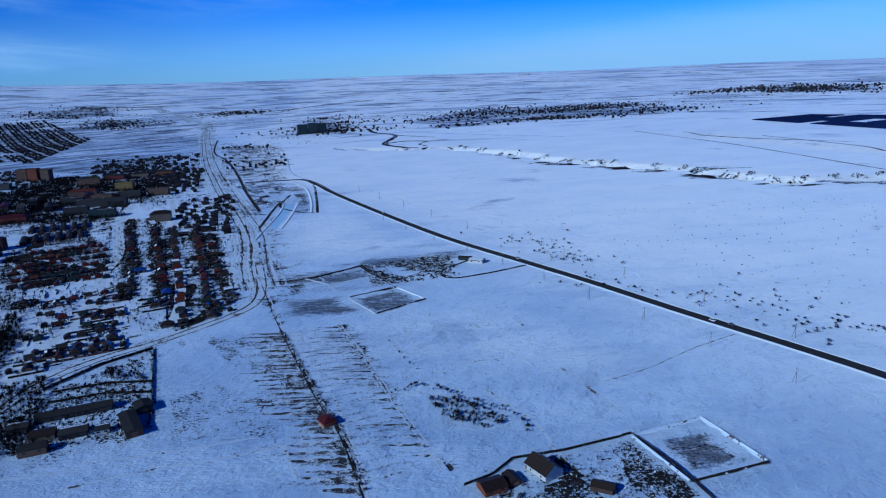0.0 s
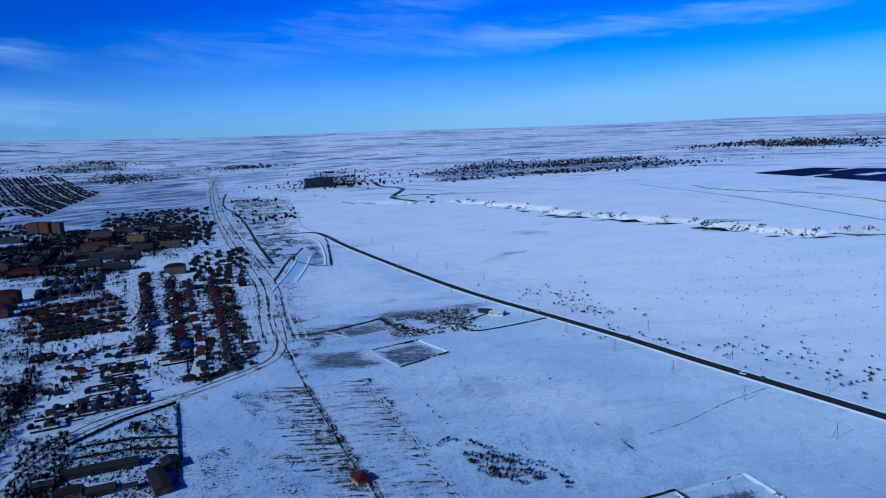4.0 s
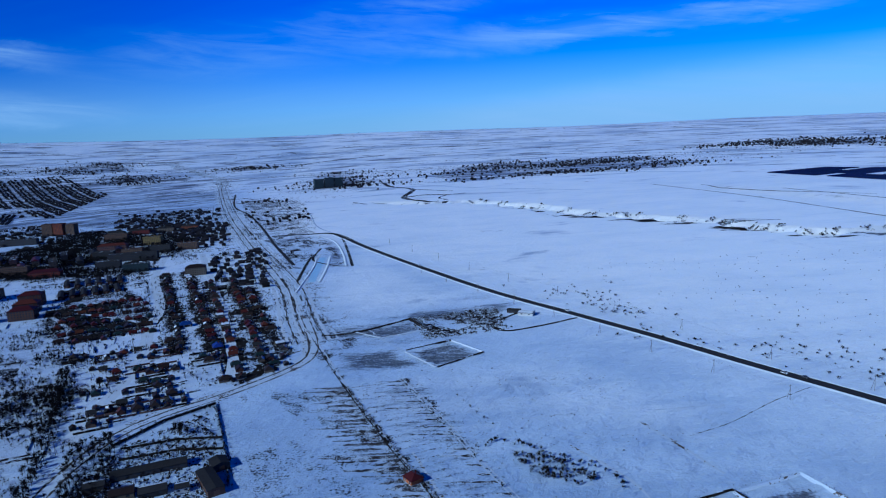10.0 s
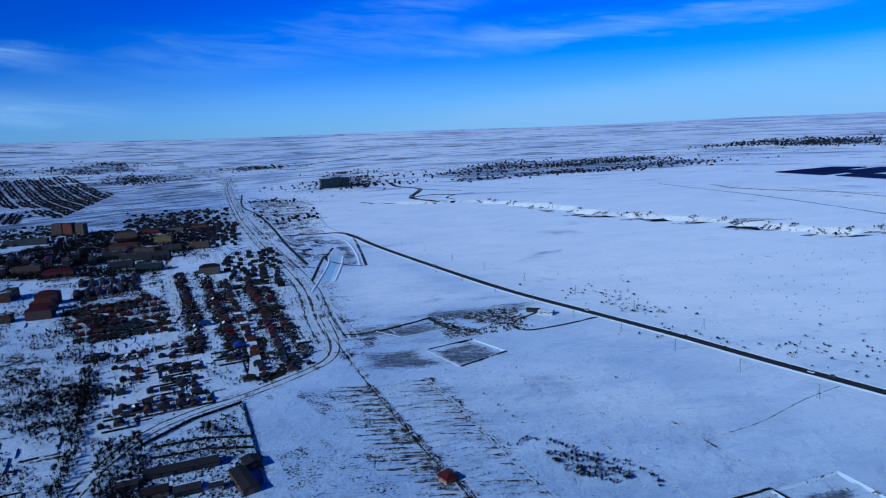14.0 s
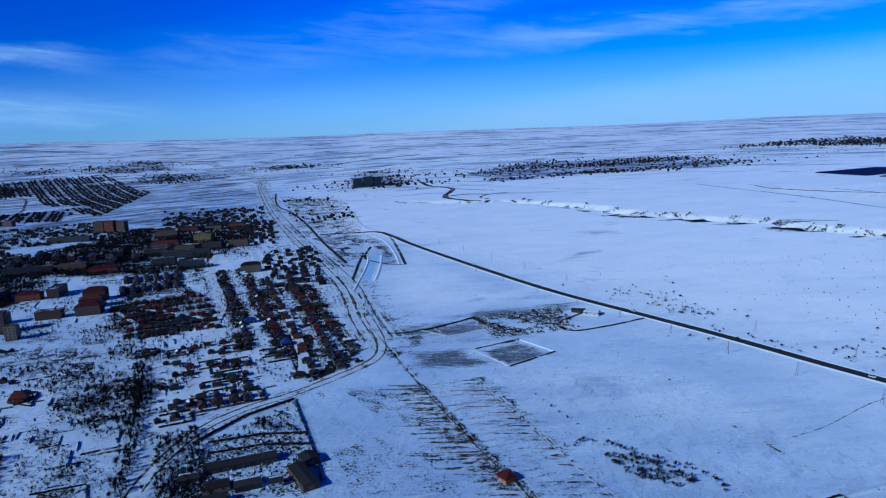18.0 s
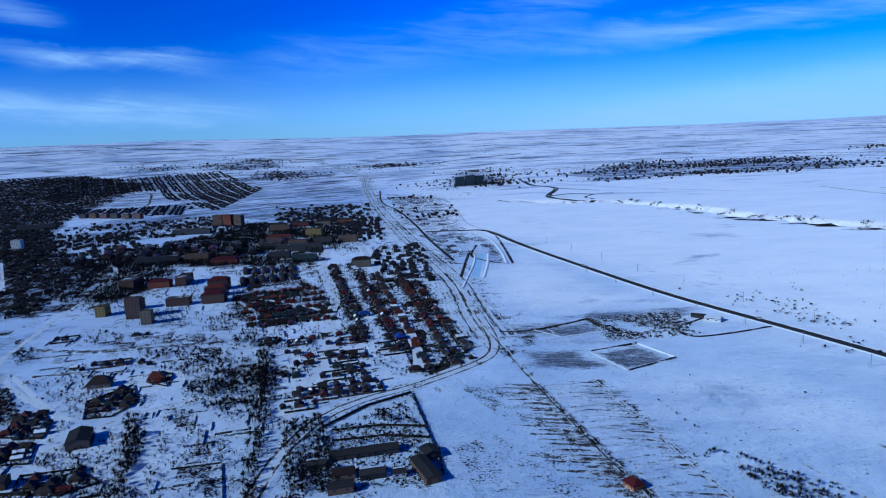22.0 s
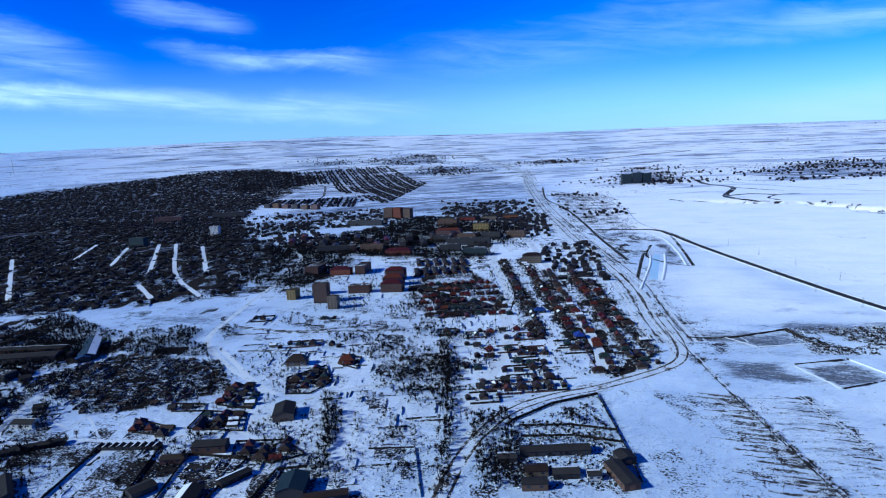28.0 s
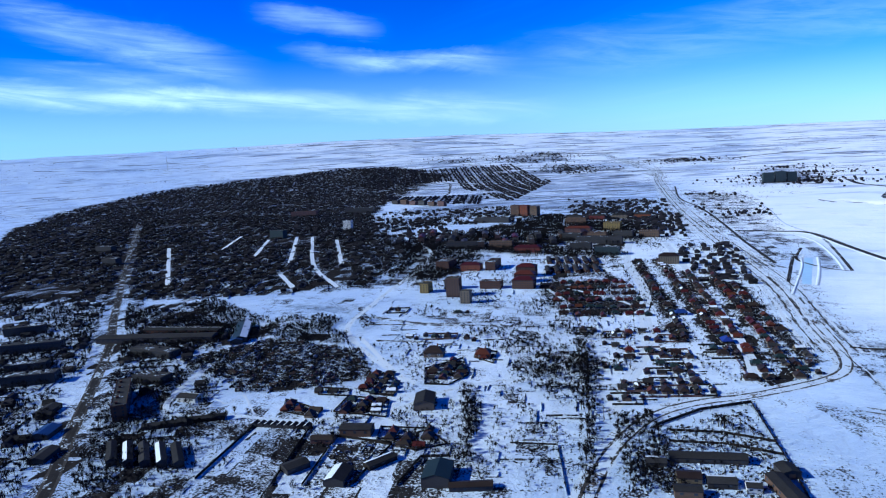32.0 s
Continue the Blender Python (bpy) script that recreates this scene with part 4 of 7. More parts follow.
for line in ([(-486, 812), (-432, 742), (-420, 700)], [(-462, 822), (-385, 776), (-340, 735)]):
    ribbon("road", line, [(-2.6, 0.05), (0, 0.12), (2.6, 0.05)], PACKED, "white lane between red roofs", wobble=0.5, category="track")
ribbon("road", [(-583, 543), (-486, 465), (-454, 447)], [(-2.6, 0.05), (0, 0.1), (2.6, 0.05)], PACKED, "broad white lane past the gardens", wobble=0.6, category="track")
ribbon("road", HIGHWAY, [(-5.4, 0.05), (-4.6, 0.55), (0, 0.66), (4.6, 0.55), (5.4, 0.05)], ASPHALT, "dark cleared asphalt road across the snowfield", wobble=0.25)
for side in (-1, 1):
    ribbon("trim", HIGHWAY[2:], [(side * 4.6, 0.3), (side * 5.2, 0.8), (side * 5.6, 0.75), (side * 6.8, 0.05)][::side], BANK, "ploughed snow bank beside the road", wobble=0.3, category="snow bank")
ribbon("road", OLD_ROAD, [(-2.8, 0.05), (-2.0, 0.35), (2.0, 0.35), (2.8, 0.05)], ASPHALT, "dark old road beside the railway", wobble=0.6)
for off, w, m in ((-24, 0.9, TRACK), (-17, 1.6, PACKED), (-13, 0.8, DIRTY), (-9, 1.2, TRACK), (-3, 2.2, TRACK), (0.5, 1.2, PACKED), (4, 0.9, DIRTY), (7, 1.3, PACKED), (10, 2.0, TRACK), (14, 0.9, DIRTY), (17, 1.2, TRACK), (22, 1.8, PACKED), (27, 0.8, TRACK)):
    ribbon("road", RAIL, [(-w, 0.06), (0, 0.12), (w, 0.06)], m, "muddy ruts along the railway strip", wobble=0.9, offset=off, step=9)
for off, w, m in ((-6, 0.8, DIRTY), (-3.6, 0.6, TRACK), (-1.0, 0.9, TRACK), (2.2, 1.0, DIRTY), (4.4, 0.6, TRACK), (7.0, 1.0, TRACK)):
    ribbon("road", BEND, [(-w, 0.06), (0, 0.1), (w, 0.06)], m, "rutted dirt road bending through the snow", wobble=0.5, offset=off)
ribbon("road", BEND, [(-8, 0.03), (0, 0.05), (8, 0.03)], TRACK, "packed snow of the bending dirt road", wobble=1.2)
for off in (-1.2, 1.2):
    ribbon("road", EAST_TRACK, [(-0.5, 0.06), (0, 0.09), (0.5, 0.06)], MUD if off > 0 else PACKED, "wheel rut of a field track", wobble=0.3, offset=off)
    ribbon("road", ROW_TRACK, [(-0.4, 0.06), (0, 0.09), (0.4, 0.06)], PACKED, "wheel rut of a garden track", wobble=0.3, offset=off + 1)
ribbon("road", AVENUE, [(-5, 0.05), (-3.6, 0.12), (3.6, 0.12), (5, 0.05)], DIRTY, "wide avenue of dirty packed snow", wobble=0.4)
for off in (-1.5, 1.6):
    ribbon("road", AVENUE, [(-1.5, 0.15), (0, 0.17), (1.5, 0.15)], MUD, "dark wheel tracks on the avenue", wobble=0.2, offset=off)
for line, w in ((STREET, 5), (CROSS, 6), (WEST_LANE, 3), (PLOT_LANE, 2.4), (LOW_LANE, 2.6), (MID_LANE, 2.6)):
    ribbon("road", line, [(-w, 0.05), (0, 0.1), (w, 0.05)], PACKED, "snow covered village street", wobble=0.8)
    for off in (-1, 1):
        ribbon("road", line, [(-0.4, 0.13), (0, 0.15), (0.4, 0.13)], TRACK, "wheel rut in the village street", wobble=0.25, offset=off)
for line, w, m, label in (([(-201, 2650), (80, 2200), (402, 1862)], 3.5, TRACK, "far snowy road beyond the ravine"), ([(293, 2885), (560, 2500), (856, 2180)], 4.5, TRACK, "far snowy road past the village"), ([(-671, 3627), (-440, 3750), (-221, 3849)], 9, MUD, "far dark road climbing a ridge"),
                          ([(-443, 2072), (-330, 1765), (-268, 1483), (-219, 1358)], 1.4, TRACK, "curving dyke road over rough ground"), ([(598, 1900), (690, 1480), (741, 1059)], 2.2, DIRTY, "thin furrow down the far slope"), ([(816, 1608), (860, 1430), (895, 1288)], 2.2, DIRTY, "thin furrow down the far slope"), ([(700, 1800), (800, 1560), (905, 1400)], 2.1, DIRTY, "thin furrow down the far slope"),
                          ([(-1560, 2960), (-1300, 2560), (-1140, 2230), (-900, 2050)], 4, TRACK, "curving road below the garden rows"), ([(-1919, 2757), (-1980, 2640), (-1930, 2530), (-1803, 2395), (-1600, 2270), (-1517, 2264), (-1540, 2360), (-1650, 2560), (-1792, 2788), (-1919, 2757)], 5, DIRTY, "trodden rim round a white sports field")):
    ribbon("road", line, [(-w, 0.05), (0, 0.05 + 0.08 * w), (w, 0.05)], m, label, wobble=0.8 if w > 2 else 0.4, step=14 if w > 2 else 4, category="track")
for line, w in (([(-175, 2577), (-140, 2380), (-63, 2220), (-88, 1969), (-23, 1826)], 8), ([(39, 1969), (-30, 2010), (-88, 1969)], 8), ([(-228, 1931), (-128, 1831), (-23, 1826), (40, 1800)], 4.5), ([(-63, 2220), (20, 2120), (60, 2080)], 4), ([(30, 1840), (10, 1900), (39, 1969), (90, 1990)], 4)):
    ribbon("gully", line, [(-w, 0.08), (0, 0.2), (w, 0.08)], MUD, "dark branching gully cut into the snow", wobble=3.0, step=12, category="gully")
rng = np.random.default_rng(5)
for k in range(34):
    r, a = rng.uniform(2700, 4700), radians(rng.uniform(-70, 36))
    tilt, half = -a + rng.normal() * 0.22, rng.uniform(150, 700)
    cx, cy = -65 + r * math.sin(a), r * math.cos(a)
    w = rng.uniform(2.5, 6.0) * r / 3500
    line = [(cx + half * t * math.cos(tilt) + rng.normal() * 12, cy + half * t * math.sin(tilt) + rng.normal() * 12) for t in (-1, -0.4, 0.2, 1)]
    ribbon("road", line, [(-w, 0.1), (0, 0.5), (w, 0.1)], (DIRTY, TRACK, MUD)[k % 3], "snow-drifted field track far across the steppe", wobble=1.5, step=30, category="track")
for line, w in (([(-624, 623), (-546, 617), (-460, 658)], 2.2), ([(-563, 543), (-504, 554)], 1.6), ([(-612, 592), (-550, 610), (-425, 640)], 1.4)):
    ribbon("trim", line, [(-w - 1, 0.03), (0, 0.8), (w, 0.5), (w + 1.5, 0.03)], STRIP, "dark terrace bank across the white slope", 4.0, 2.6, category="earth bank")
for line in ([(-11, 503), (24, 499)], [(17, 432), (55, 434)], [(99, 430), (144, 430)], [(90, 411), (101, 382)], [(36, 503), (44, 506), (52, 501), (44, 495), (36, 503)], [(142, 425), (151, 429), (157, 424), (152, 415), (141, 416)]):
    ribbon("road", line, [(-0.5, 0.03), (0, 0.06), (0.5, 0.03)], TRACK, "faint drifted furrow on the snowfield", wobble=0.9, step=2, category="track")
ribbon("road", [(112, 389), (145, 404), (185, 430), (220, 448)], [(-0.35, 0.04), (0, 0.07), (0.35, 0.04)], STRIP, "line of trodden footprints over the snow", wobble=0.5, step=2, category="track")
# plots beside the field track: dead grass lies bare in the lee of each bush and tails off westward
HEADS = []
for k in range(38):
    t = (k + rng.uniform(-0.25, 0.25)) / 37
    x, y = float(np.interp(t, [0, 0.48, 0.72, 1], [-109, -68, -49, -30])), float(np.interp(t, [0, 0.48, 0.72, 1], [512, 398, 352, 290]))
    HEADS.append((x, y))
    n, w = rng.uniform(14, 46) * (1.25 if 0.25 < t < 0.7 else 0.8), rng.uniform(1.6, 4.2)
    ribbon("bare_strip", [(x - 1.0, y), (x - n * 0.5, y + n * 0.05 + rng.normal() * 0.6), (x - n, y + n * 0.09 + rng.normal())], [(-w, 0.03), (0, 0.07), (w * 0.8, 0.03)], STRIP, "strip of bare earth and dead grass in drifted snow", wobble=0.9, step=2.0, category="bare strip", taper=0.75)
    if k % 2 == 0:
        n = rng.uniform(8, 34)
        x, y = -64 + 69 * t, 517 - 205 * t
        ribbon("bare_strip", [(x - 1, y), (x - n, y + n * 0.12)], [(-1.3, 0.03), (0, 0.06), (1.3, 0.03)], STRIP, "strip of bare earth and dead grass in drifted snow", wobble=0.8, step=2.0, category="bare strip", taper=0.7)


# ---- pattern things ----
GRID = -68.6          # degrees: the way the village streets run


def np_mesh(name, verts, faces, mats, index=None):
    """A mesh from arrays; faces: a list of arrays, each of faces with one number of corners."""
    me = bpy.data.meshes.new(name)
    verts = np.asarray(verts, np.float32).reshape(-1, 3)
    me.vertices.add(len(verts)); me.vertices.foreach_set("co", verts.ravel())
    loops = np.concatenate([f.ravel() for f in faces]).astype(np.int32)
    sizes = np.concatenate([np.full(len(f), f.shape[1], np.int32) for f in faces])
    me.loops.add(len(loops)); me.loops.foreach_set("vertex_index", loops)
    me.polygons.add(len(sizes)); me.polygons.foreach_set("loop_start", (np.cumsum(sizes) - sizes).astype(np.int32))
    if index is not None:
        me.polygons.foreach_set("material_index", np.asarray(index, np.int32))
    me.update(); me.validate()
    for m in mats:
        me.materials.append(m)
    return me


def twigs(rng, P, R, H, K, w=0.16, low=0.12):
    """Slender three-cornered twigs that fill uneven crowns: centres P, radii R, heights H, K twigs each."""
    n = len(P)
    d = rng.standard_normal((n, K, 3))
    d /= np.linalg.norm(d, axis=2)[:, :, None]
    lump = 0.65 + 0.35 * np.sin(4 * np.arctan2(d[:, :, 1], d[:, :, 0]) + rng.uniform(0, 6.28, (n, 1)))
    rad = rng.uniform(0.15, 0.9, (n, K)) ** 0.6 * lump
    mid = np.stack([d[:, :, 0] * rad * R[:, None], d[:, :, 1] * rad * R[:, None], H[:, None] * (low + 0.5 * (1 - low) * (1 + d[:, :, 2] * rad))], 2)
    mid = mid + P[:, None, :]
    way = d + np.array([0, 0, 0.7]) + 0.5 * rng.standard_normal((n, K, 3))
    way /= np.linalg.norm(way, axis=2)[:, :, None]
    ln = (R[:, None] * rng.uniform(0.25, 0.6, (n, K)))[:, :, None]
    side = np.cross(way, rng.standard_normal((n, K, 3)))
    side /= np.linalg.norm(side, axis=2)[:, :, None] + 1e-9
    sw = (w * R[:, None] / 2.5)[:, :, None]
    V = np.stack([mid - way * ln * 0.5 - side * sw, mid - way * ln * 0.5 + side * sw, mid + way * ln * 0.5], 2).reshape(-1, 3)
    return V, np.arange(len(V)).reshape(-1, 3)


def trunks(P, H, r):
    n = len(P)
    a = np.arange(4) * math.pi / 2
    ring = np.stack([np.cos(a), np.sin(a), 0 * a], 1)
    lo = P[:, None, :] + ring[None] * r[:, None, None] - np.array([0, 0, 0.3])
    hi = P[:, None, :] + ring[None] * (r * 0.35)[:, None, None] + np.stack([0 * H, 0 * H, H * 0.7], 1)[:, None, :]
    V = np.concatenate([lo, hi], 1).reshape(-1, 3)
    b = np.arange(n)[:, None] * 8
    Q = np.concatenate([b + np.array([k, (k + 1) % 4, 4 + (k + 1) % 4, 4 + k]) for k in range(4)])
    return V, Q


def grove(name, pts, rng, size=(4, 8), K=40, spread_=0.42, material=None, label="", category="trees", low=0.12, w=0.16):
    """Many bare trees or shrubs as one piece of stuff."""
    pts = np.asarray(pts, float)
    H = rng.uniform(size[0], size[1], len(pts))
    R = H * spread_ * rng.uniform(0.8, 1.2, len(pts))
    P = np.column_stack([pts, height(pts[:, 0], pts[:, 1])])
    V1, F1 = twigs(rng, P, R, H, K, w, low)
    V2, F2 = trunks(P, H, H * 0.022 + 0.03)
    me = np_mesh(name, np.concatenate([V1, V2]), [F1, F2 + len(V1)], [material or TWIG])
    return tagged(new(name, me), label, category, kind="stuff")


def pick(rng, poly, n, keep=None):
    """n places by chance in a polygon."""
    lo, hi = np.min(poly, 0), np.max(poly, 0)
    out = np.zeros((0, 2))
    while len(out) < n:
        p = rng.uniform(lo, hi, (n * 3, 2))
        p = p[inside(p[:, 0], p[:, 1], poly)]
        if keep is not None:
            p = p[keep(p[:, 0], p[:, 1])]
        out = np.concatenate([out, p])
        if len(p) == 0:
            break
    return out[:n]


def along(rng, line, step, jitter):
    p = smooth_line(line, step)
    return p + rng.standard_normal(p.shape) * jitter


def cottages(name, P, ang, rng, label, size=1.0, snow=True):
    """Many small gabled houses as one piece of stuff, for a district seen from far off."""
    n = len(P)
    L, W, H, R = (rng.uniform(7.5, 12, n) * size, rng.uniform(6, 8, n) * size, rng.uniform(2.6, 3.6, n), rng.uniform(1.6, 2.8, n))
    c, s = np.cos(ang), np.sin(ang)
    z = height(P[:, 0], P[:, 1])

    def place(q):
        q = np.asarray(q)  # n, k, 3
        return np.stack([P[:, :1] + c[:, None] * q[:, :, 0] - s[:, None] * q[:, :, 1], P[:, 1:] + s[:, None] * q[:, :, 0] + c[:, None] * q[:, :, 1], z[:, None] + q[:, :, 2]], 2)

    def pts(rows):
        return np.stack([np.stack([np.broadcast_to(v, (n,)) for v in r], 1) for r in rows], 1)
    wv = place(pts([(a * L / 2, b * W / 2, h) for h in (-0.3, H) for a, b in ((-1, -1), (1, -1), (1, 1), (-1, 1))] + [(-L / 2, 0, H + R * 0.94), (L / 2, 0, H + R * 0.94)]))
    o = 0.4
    rv = place(pts([(a * (L / 2 + o), b * (W / 2 + o), H - 0.15) for a, b in ((-1, -1), (1, -1), (1, 1), (-1, 1))] + [(-L / 2 - o, 0, H + R), (L / 2 + o, 0, H + R)]))
    b10, b6 = np.arange(n)[:, None] * 10, n * 10 + np.arange(n)[:, None] * 6
    wq = np.concatenate([b10 + np.array(f) for f in ((0, 1, 5, 4), (1, 2, 6, 5), (2, 3, 7, 6), (3, 0, 4, 7))])
    wt = np.concatenate([b10 + np.array(f) for f in ((5, 6, 9), (7, 4, 8))])
    rq = np.concatenate([b6 + np.array(f) for f in ((0, 1, 5, 4), (2, 3, 4, 5))])
    idx = np.concatenate([np.zeros(len(wq)), np.zeros(len(wt)), np.ones(len(rq))])
    me = np_mesh(name, np.concatenate([wv.reshape(-1, 3), rv.reshape(-1, 3)]), [wq, wt, rq], [FARWALL, FARROOF], idx)
    return tagged(new(name, me), label, "houses", kind="stuff")


HOUSES = [
    house(11, 9, 3.2, 3.0, 4.0, BRICK, R_RED, "brick house with a dark red hipped metal roof", snow=0),
    house(12, 9, 3.1, 2.8, 0.0, BROWNBRICK, R_BROWN, "brown brick house with a brown gabled metal roof", snow=0),
    house(9.5, 8, 3.0, 2.6, 0.0, TANBRICK, R_SLATE, "tan brick house with a grey slate roof", snow=0),
    house(13, 10, 3.4, 3.4, 4.5, CREAM, R_BROWN, "cream plastered house with a brown hipped roof", snow=0),
    house(10, 8, 3.0, 2.7, 0.0, BROWNBRICK, R_RED, "brown brick house with a dark red gabled roof", snow=0),
    house(11, 8.5, 3.1, 2.8, 3.5, GREY, R_GREEN, "grey house with a dark green hipped metal roof", snow=0),
    house(10.5, 8, 3.0, 2.6, 0.0, CREAM, R_SLATE, "cream house with a grey slate gabled roof", snow=1),
]
BLUE_HOUSE = house(12, 9, 3.2, 2.9, 3.5, GREY, R_BLUE, "grey house with a bright blue hipped metal roof", snow=0)


SHEDS = [
    house(5.5, 4, 2.2, 1.0, 0.0, FENCE, R_SLATE, "small weathered wooden shed with a slate roof", snow=0, category="shed", windows=1),
    house(7, 4.5, 2.4, 1.1, 0.0, GREY, R_BROWN, "small grey outbuilding with a brown roof", snow=0, category="shed", windows=1),
]


def bare_tree(seed, H, R, K):
    """A bare winter tree: trunk, limbs and a crown of twigs."""
    rng = np.random.default_rng(seed)
    root = tagged(new("tree"), "bare leafless tree standing in the snow", "tree", "bare trees")
    bm = bmesh.new()

    def limb(a, b, r0, r1):
        w = (b - a).normalized()
        u = w.orthogonal().normalized()
        v = w.cross(u)
        ring = [[bm.verts.new(p + (u * math.cos(k * 1.2566) + v * math.sin(k * 1.2566)) * r) for k in range(5)] for p, r in ((a, r0), (b, r1))]
        for k in range(5):
            bm.faces.new((ring[0][k], ring[0][(k + 1) % 5], ring[1][(k + 1) % 5], ring[1][k]))
    limb(Vector((0, 0, -0.4)), Vector((0.1, 0, H * 0.4)), H * 0.03, H * 0.02)
    limb(Vector((0.1, 0, H * 0.4)), Vector((0, 0.15, H * 0.85)), H * 0.02, H * 0.006)
    part("trunk", bm, BARK, root)
    bm = bmesh.new()
    for k in range(9):
        a = k * 2.4 + rng.uniform(-0.4, 0.4)
        z = H * rng.uniform(0.25, 0.6)
        e = Vector((math.cos(a) * R * 0.75, math.sin(a) * R * 0.75, z + H * rng.uniform(0.15, 0.33)))
        limb(Vector((0.05, 0.05, z)), e, H * 0.012, H * 0.004)
    part("bough", bm, BARK, root)
    V, F = twigs(rng, np.array([[0, 0, 0.0]]), np.array([R]), np.array([H]), K, 0.11, 0.22)
    crown = new("crown", np_mesh("crown", V, [F], [TWIG]))
    crown.parent = root
    return root


TREES = [bare_tree(1, 8, 3.0, 150), bare_tree(2, 6.5, 2.6, 130), bare_tree(3, 10, 3.4, 170), bare_tree(4, 5, 2.4, 110)]


PANEL_MESH = {}


def fence(pts, h=1.8, material=FENCE, label="weathered board fence half buried in snow", pitch=6.0):
    """A fence along a broken line, its panels on one shared mesh."""
    if (h, material.name) not in PANEL_MESH:
        bm = bmesh.new()
        box(bm, 0, 0, 0.08, 1.0, 0.09, h - 0.1)
        box(bm, -0.49, 0, -0.3, 0.02, 0.2, h + 0.45)
        box(bm, 0, 0.07, h * 0.25, 1.0, 0.06, 0.1); box(bm, 0, 0.07, h * 0.8, 1.0, 0.06, 0.1)
        a = bpy.data.meshes.new("fence_panel"); bm.to_mesh(a); bm.free(); a.materials.append(material)
        PANEL_MESH[(h, material.name)] = a
    pm = PANEL_MESH[(h, material.name)]
    root = tagged(new("fence"), label, "fence")
    root.location = (pts[0][0], pts[0][1], ground_z(*pts[0]))
    for (x0, y0), (x1, y1) in zip(pts, pts[1:]):
        d = math.hypot(x1 - x0, y1 - y0)
        n = max(1, round(d / pitch))
        for k in range(n):
            xa, ya = x0 + (x1 - x0) * (k + 0.5) / n, y0 + (y1 - y0) * (k + 0.5) / n
            o = new("panel", pm)
            o.parent = root
            o.matrix_basis = Matrix.Translation(-root.location) @ Matrix.LocRotScale((xa, ya, ground_z(xa, ya)), Euler((0, 0, math.atan2(y1 - y0, x1 - x0))), (d / n - 0.17, 1, 1))
    return root


def block(x0, y0, x1, y1, depth, storeys, wall, label, pitched=None, name="apartment_building", step=3.1):
    """An apartment block: its face to the south runs from one point to the other; a row of windows to each storey."""
    L, H = math.hypot(x1 - x0, y1 - y0), storeys * 2.9 + 0.8
    a = math.atan2(y1 - y0, x1 - x0)
    root = tagged(new(name), label, "apartment building" if storeys > 3 else "building")
    cx, cy = (x0 + x1) / 2 - math.sin(a) * depth / 2, (y0 + y1) / 2 + math.cos(a) * depth / 2
    root.matrix_basis = Matrix.LocRotScale((cx, cy, ground_z(cx, cy)), Euler((0, 0, a)), None)
    part("wall", new_box(0, 0, -0.6, L, depth, H + 0.6), wall, root)
    if pitched:
        part("roof", gable(bmesh.new(), L, depth, H, depth * 0.22, 0.5, 0.3, hip=depth * 0.45), pitched, root)
    else:
        bm = new_box(0, 0, H - 0.05, L - 0.5, depth - 0.5, 0.25)
        part("roof", bm, R_FLAT, root, "flat bitumen roof patched with snow")
        bm = bmesh.new()
        for sx, sy, px, py in ((L + 0.1, 0.3, 0, depth / 2), (L + 0.1, 0.3, 0, -depth / 2), (0.3, depth - 0.35, L / 2, 0), (0.3, depth - 0.35, -L / 2, 0)):
            box(bm, px, py, H - 0.1, sx, sy, 0.75)
        part("parapet", bm, wall, root)
        for k in range(max(1, int(L / 14))):
            part("stair_head", new_box(-L / 2 + 6 + k * 14, depth * 0.15, H + 0.2, 2.4, 2.0, 1.7), wall, root)
    n = max(2, int(L / step))
    for s in range(storeys):
        bm = bmesh.new()
        for i in range(n):
            x = (i + 0.5) / n * L - L / 2
            box(bm, x, -depth / 2, 1.0 + s * 2.9, 1.5, 0.12, 1.5)
            box(bm, x, depth / 2, 1.0 + s * 2.9, 1.5, 0.12, 1.5)
        for i in range(max(1, int(depth / 5))):
            y = (i + 0.5) / max(1, int(depth / 5)) * depth - depth / 2
            box(bm, L / 2, y, 1.0 + s * 2.9, 0.12, 1.4, 1.5); box(bm, -L / 2, y, 1.0 + s * 2.9, 0.12, 1.4, 1.5)
        part("window_band", bm, GLASS, root, kind="stuff")
    return root


def hall(x, y, L, W, H, rise, ang, wall, roof, label, snow=0, name="warehouse", category="warehouse", windows=True):
    """A long shed or workshop with a pitched roof, gates and a row of windows."""
    root = tagged(new(name), label, category)
    root.matrix_basis = Matrix.LocRotScale((x, y, ground_z(x, y)), Euler((0, 0, radians(ang))), None)
    part("wall", gable_walls(bmesh.new(), L, W, H, rise, 0), wall, root)
    rf = part("roof", gable(bmesh.new(), L, W, H, rise, 0.3, 0.2), roof, root)
    for s in ((snow,) if abs(snow) == 1 else (-1, 1) if snow else ()):
        part("snow_cover", snow_sheet(L, W, H, rise, 0, s), SNOW, rf, "snow lying on the roof slope")
    part("gate", new_box(L / 2 + 0.03, 0, 0, 0.12, min(3.4, W * 0.5), min(3.2, H * 0.85)), DOOR, root)
    if windows:
        for s in (-1, 1):
            for i in range(max(2, int(L / 6))):
                part("window", new_box((i + 0.5) / max(2, int(L / 6)) * L - L / 2, s * (W / 2 + 0.02), H * 0.45, 1.8, 0.1, H * 0.3), GLASS, root)
    return root


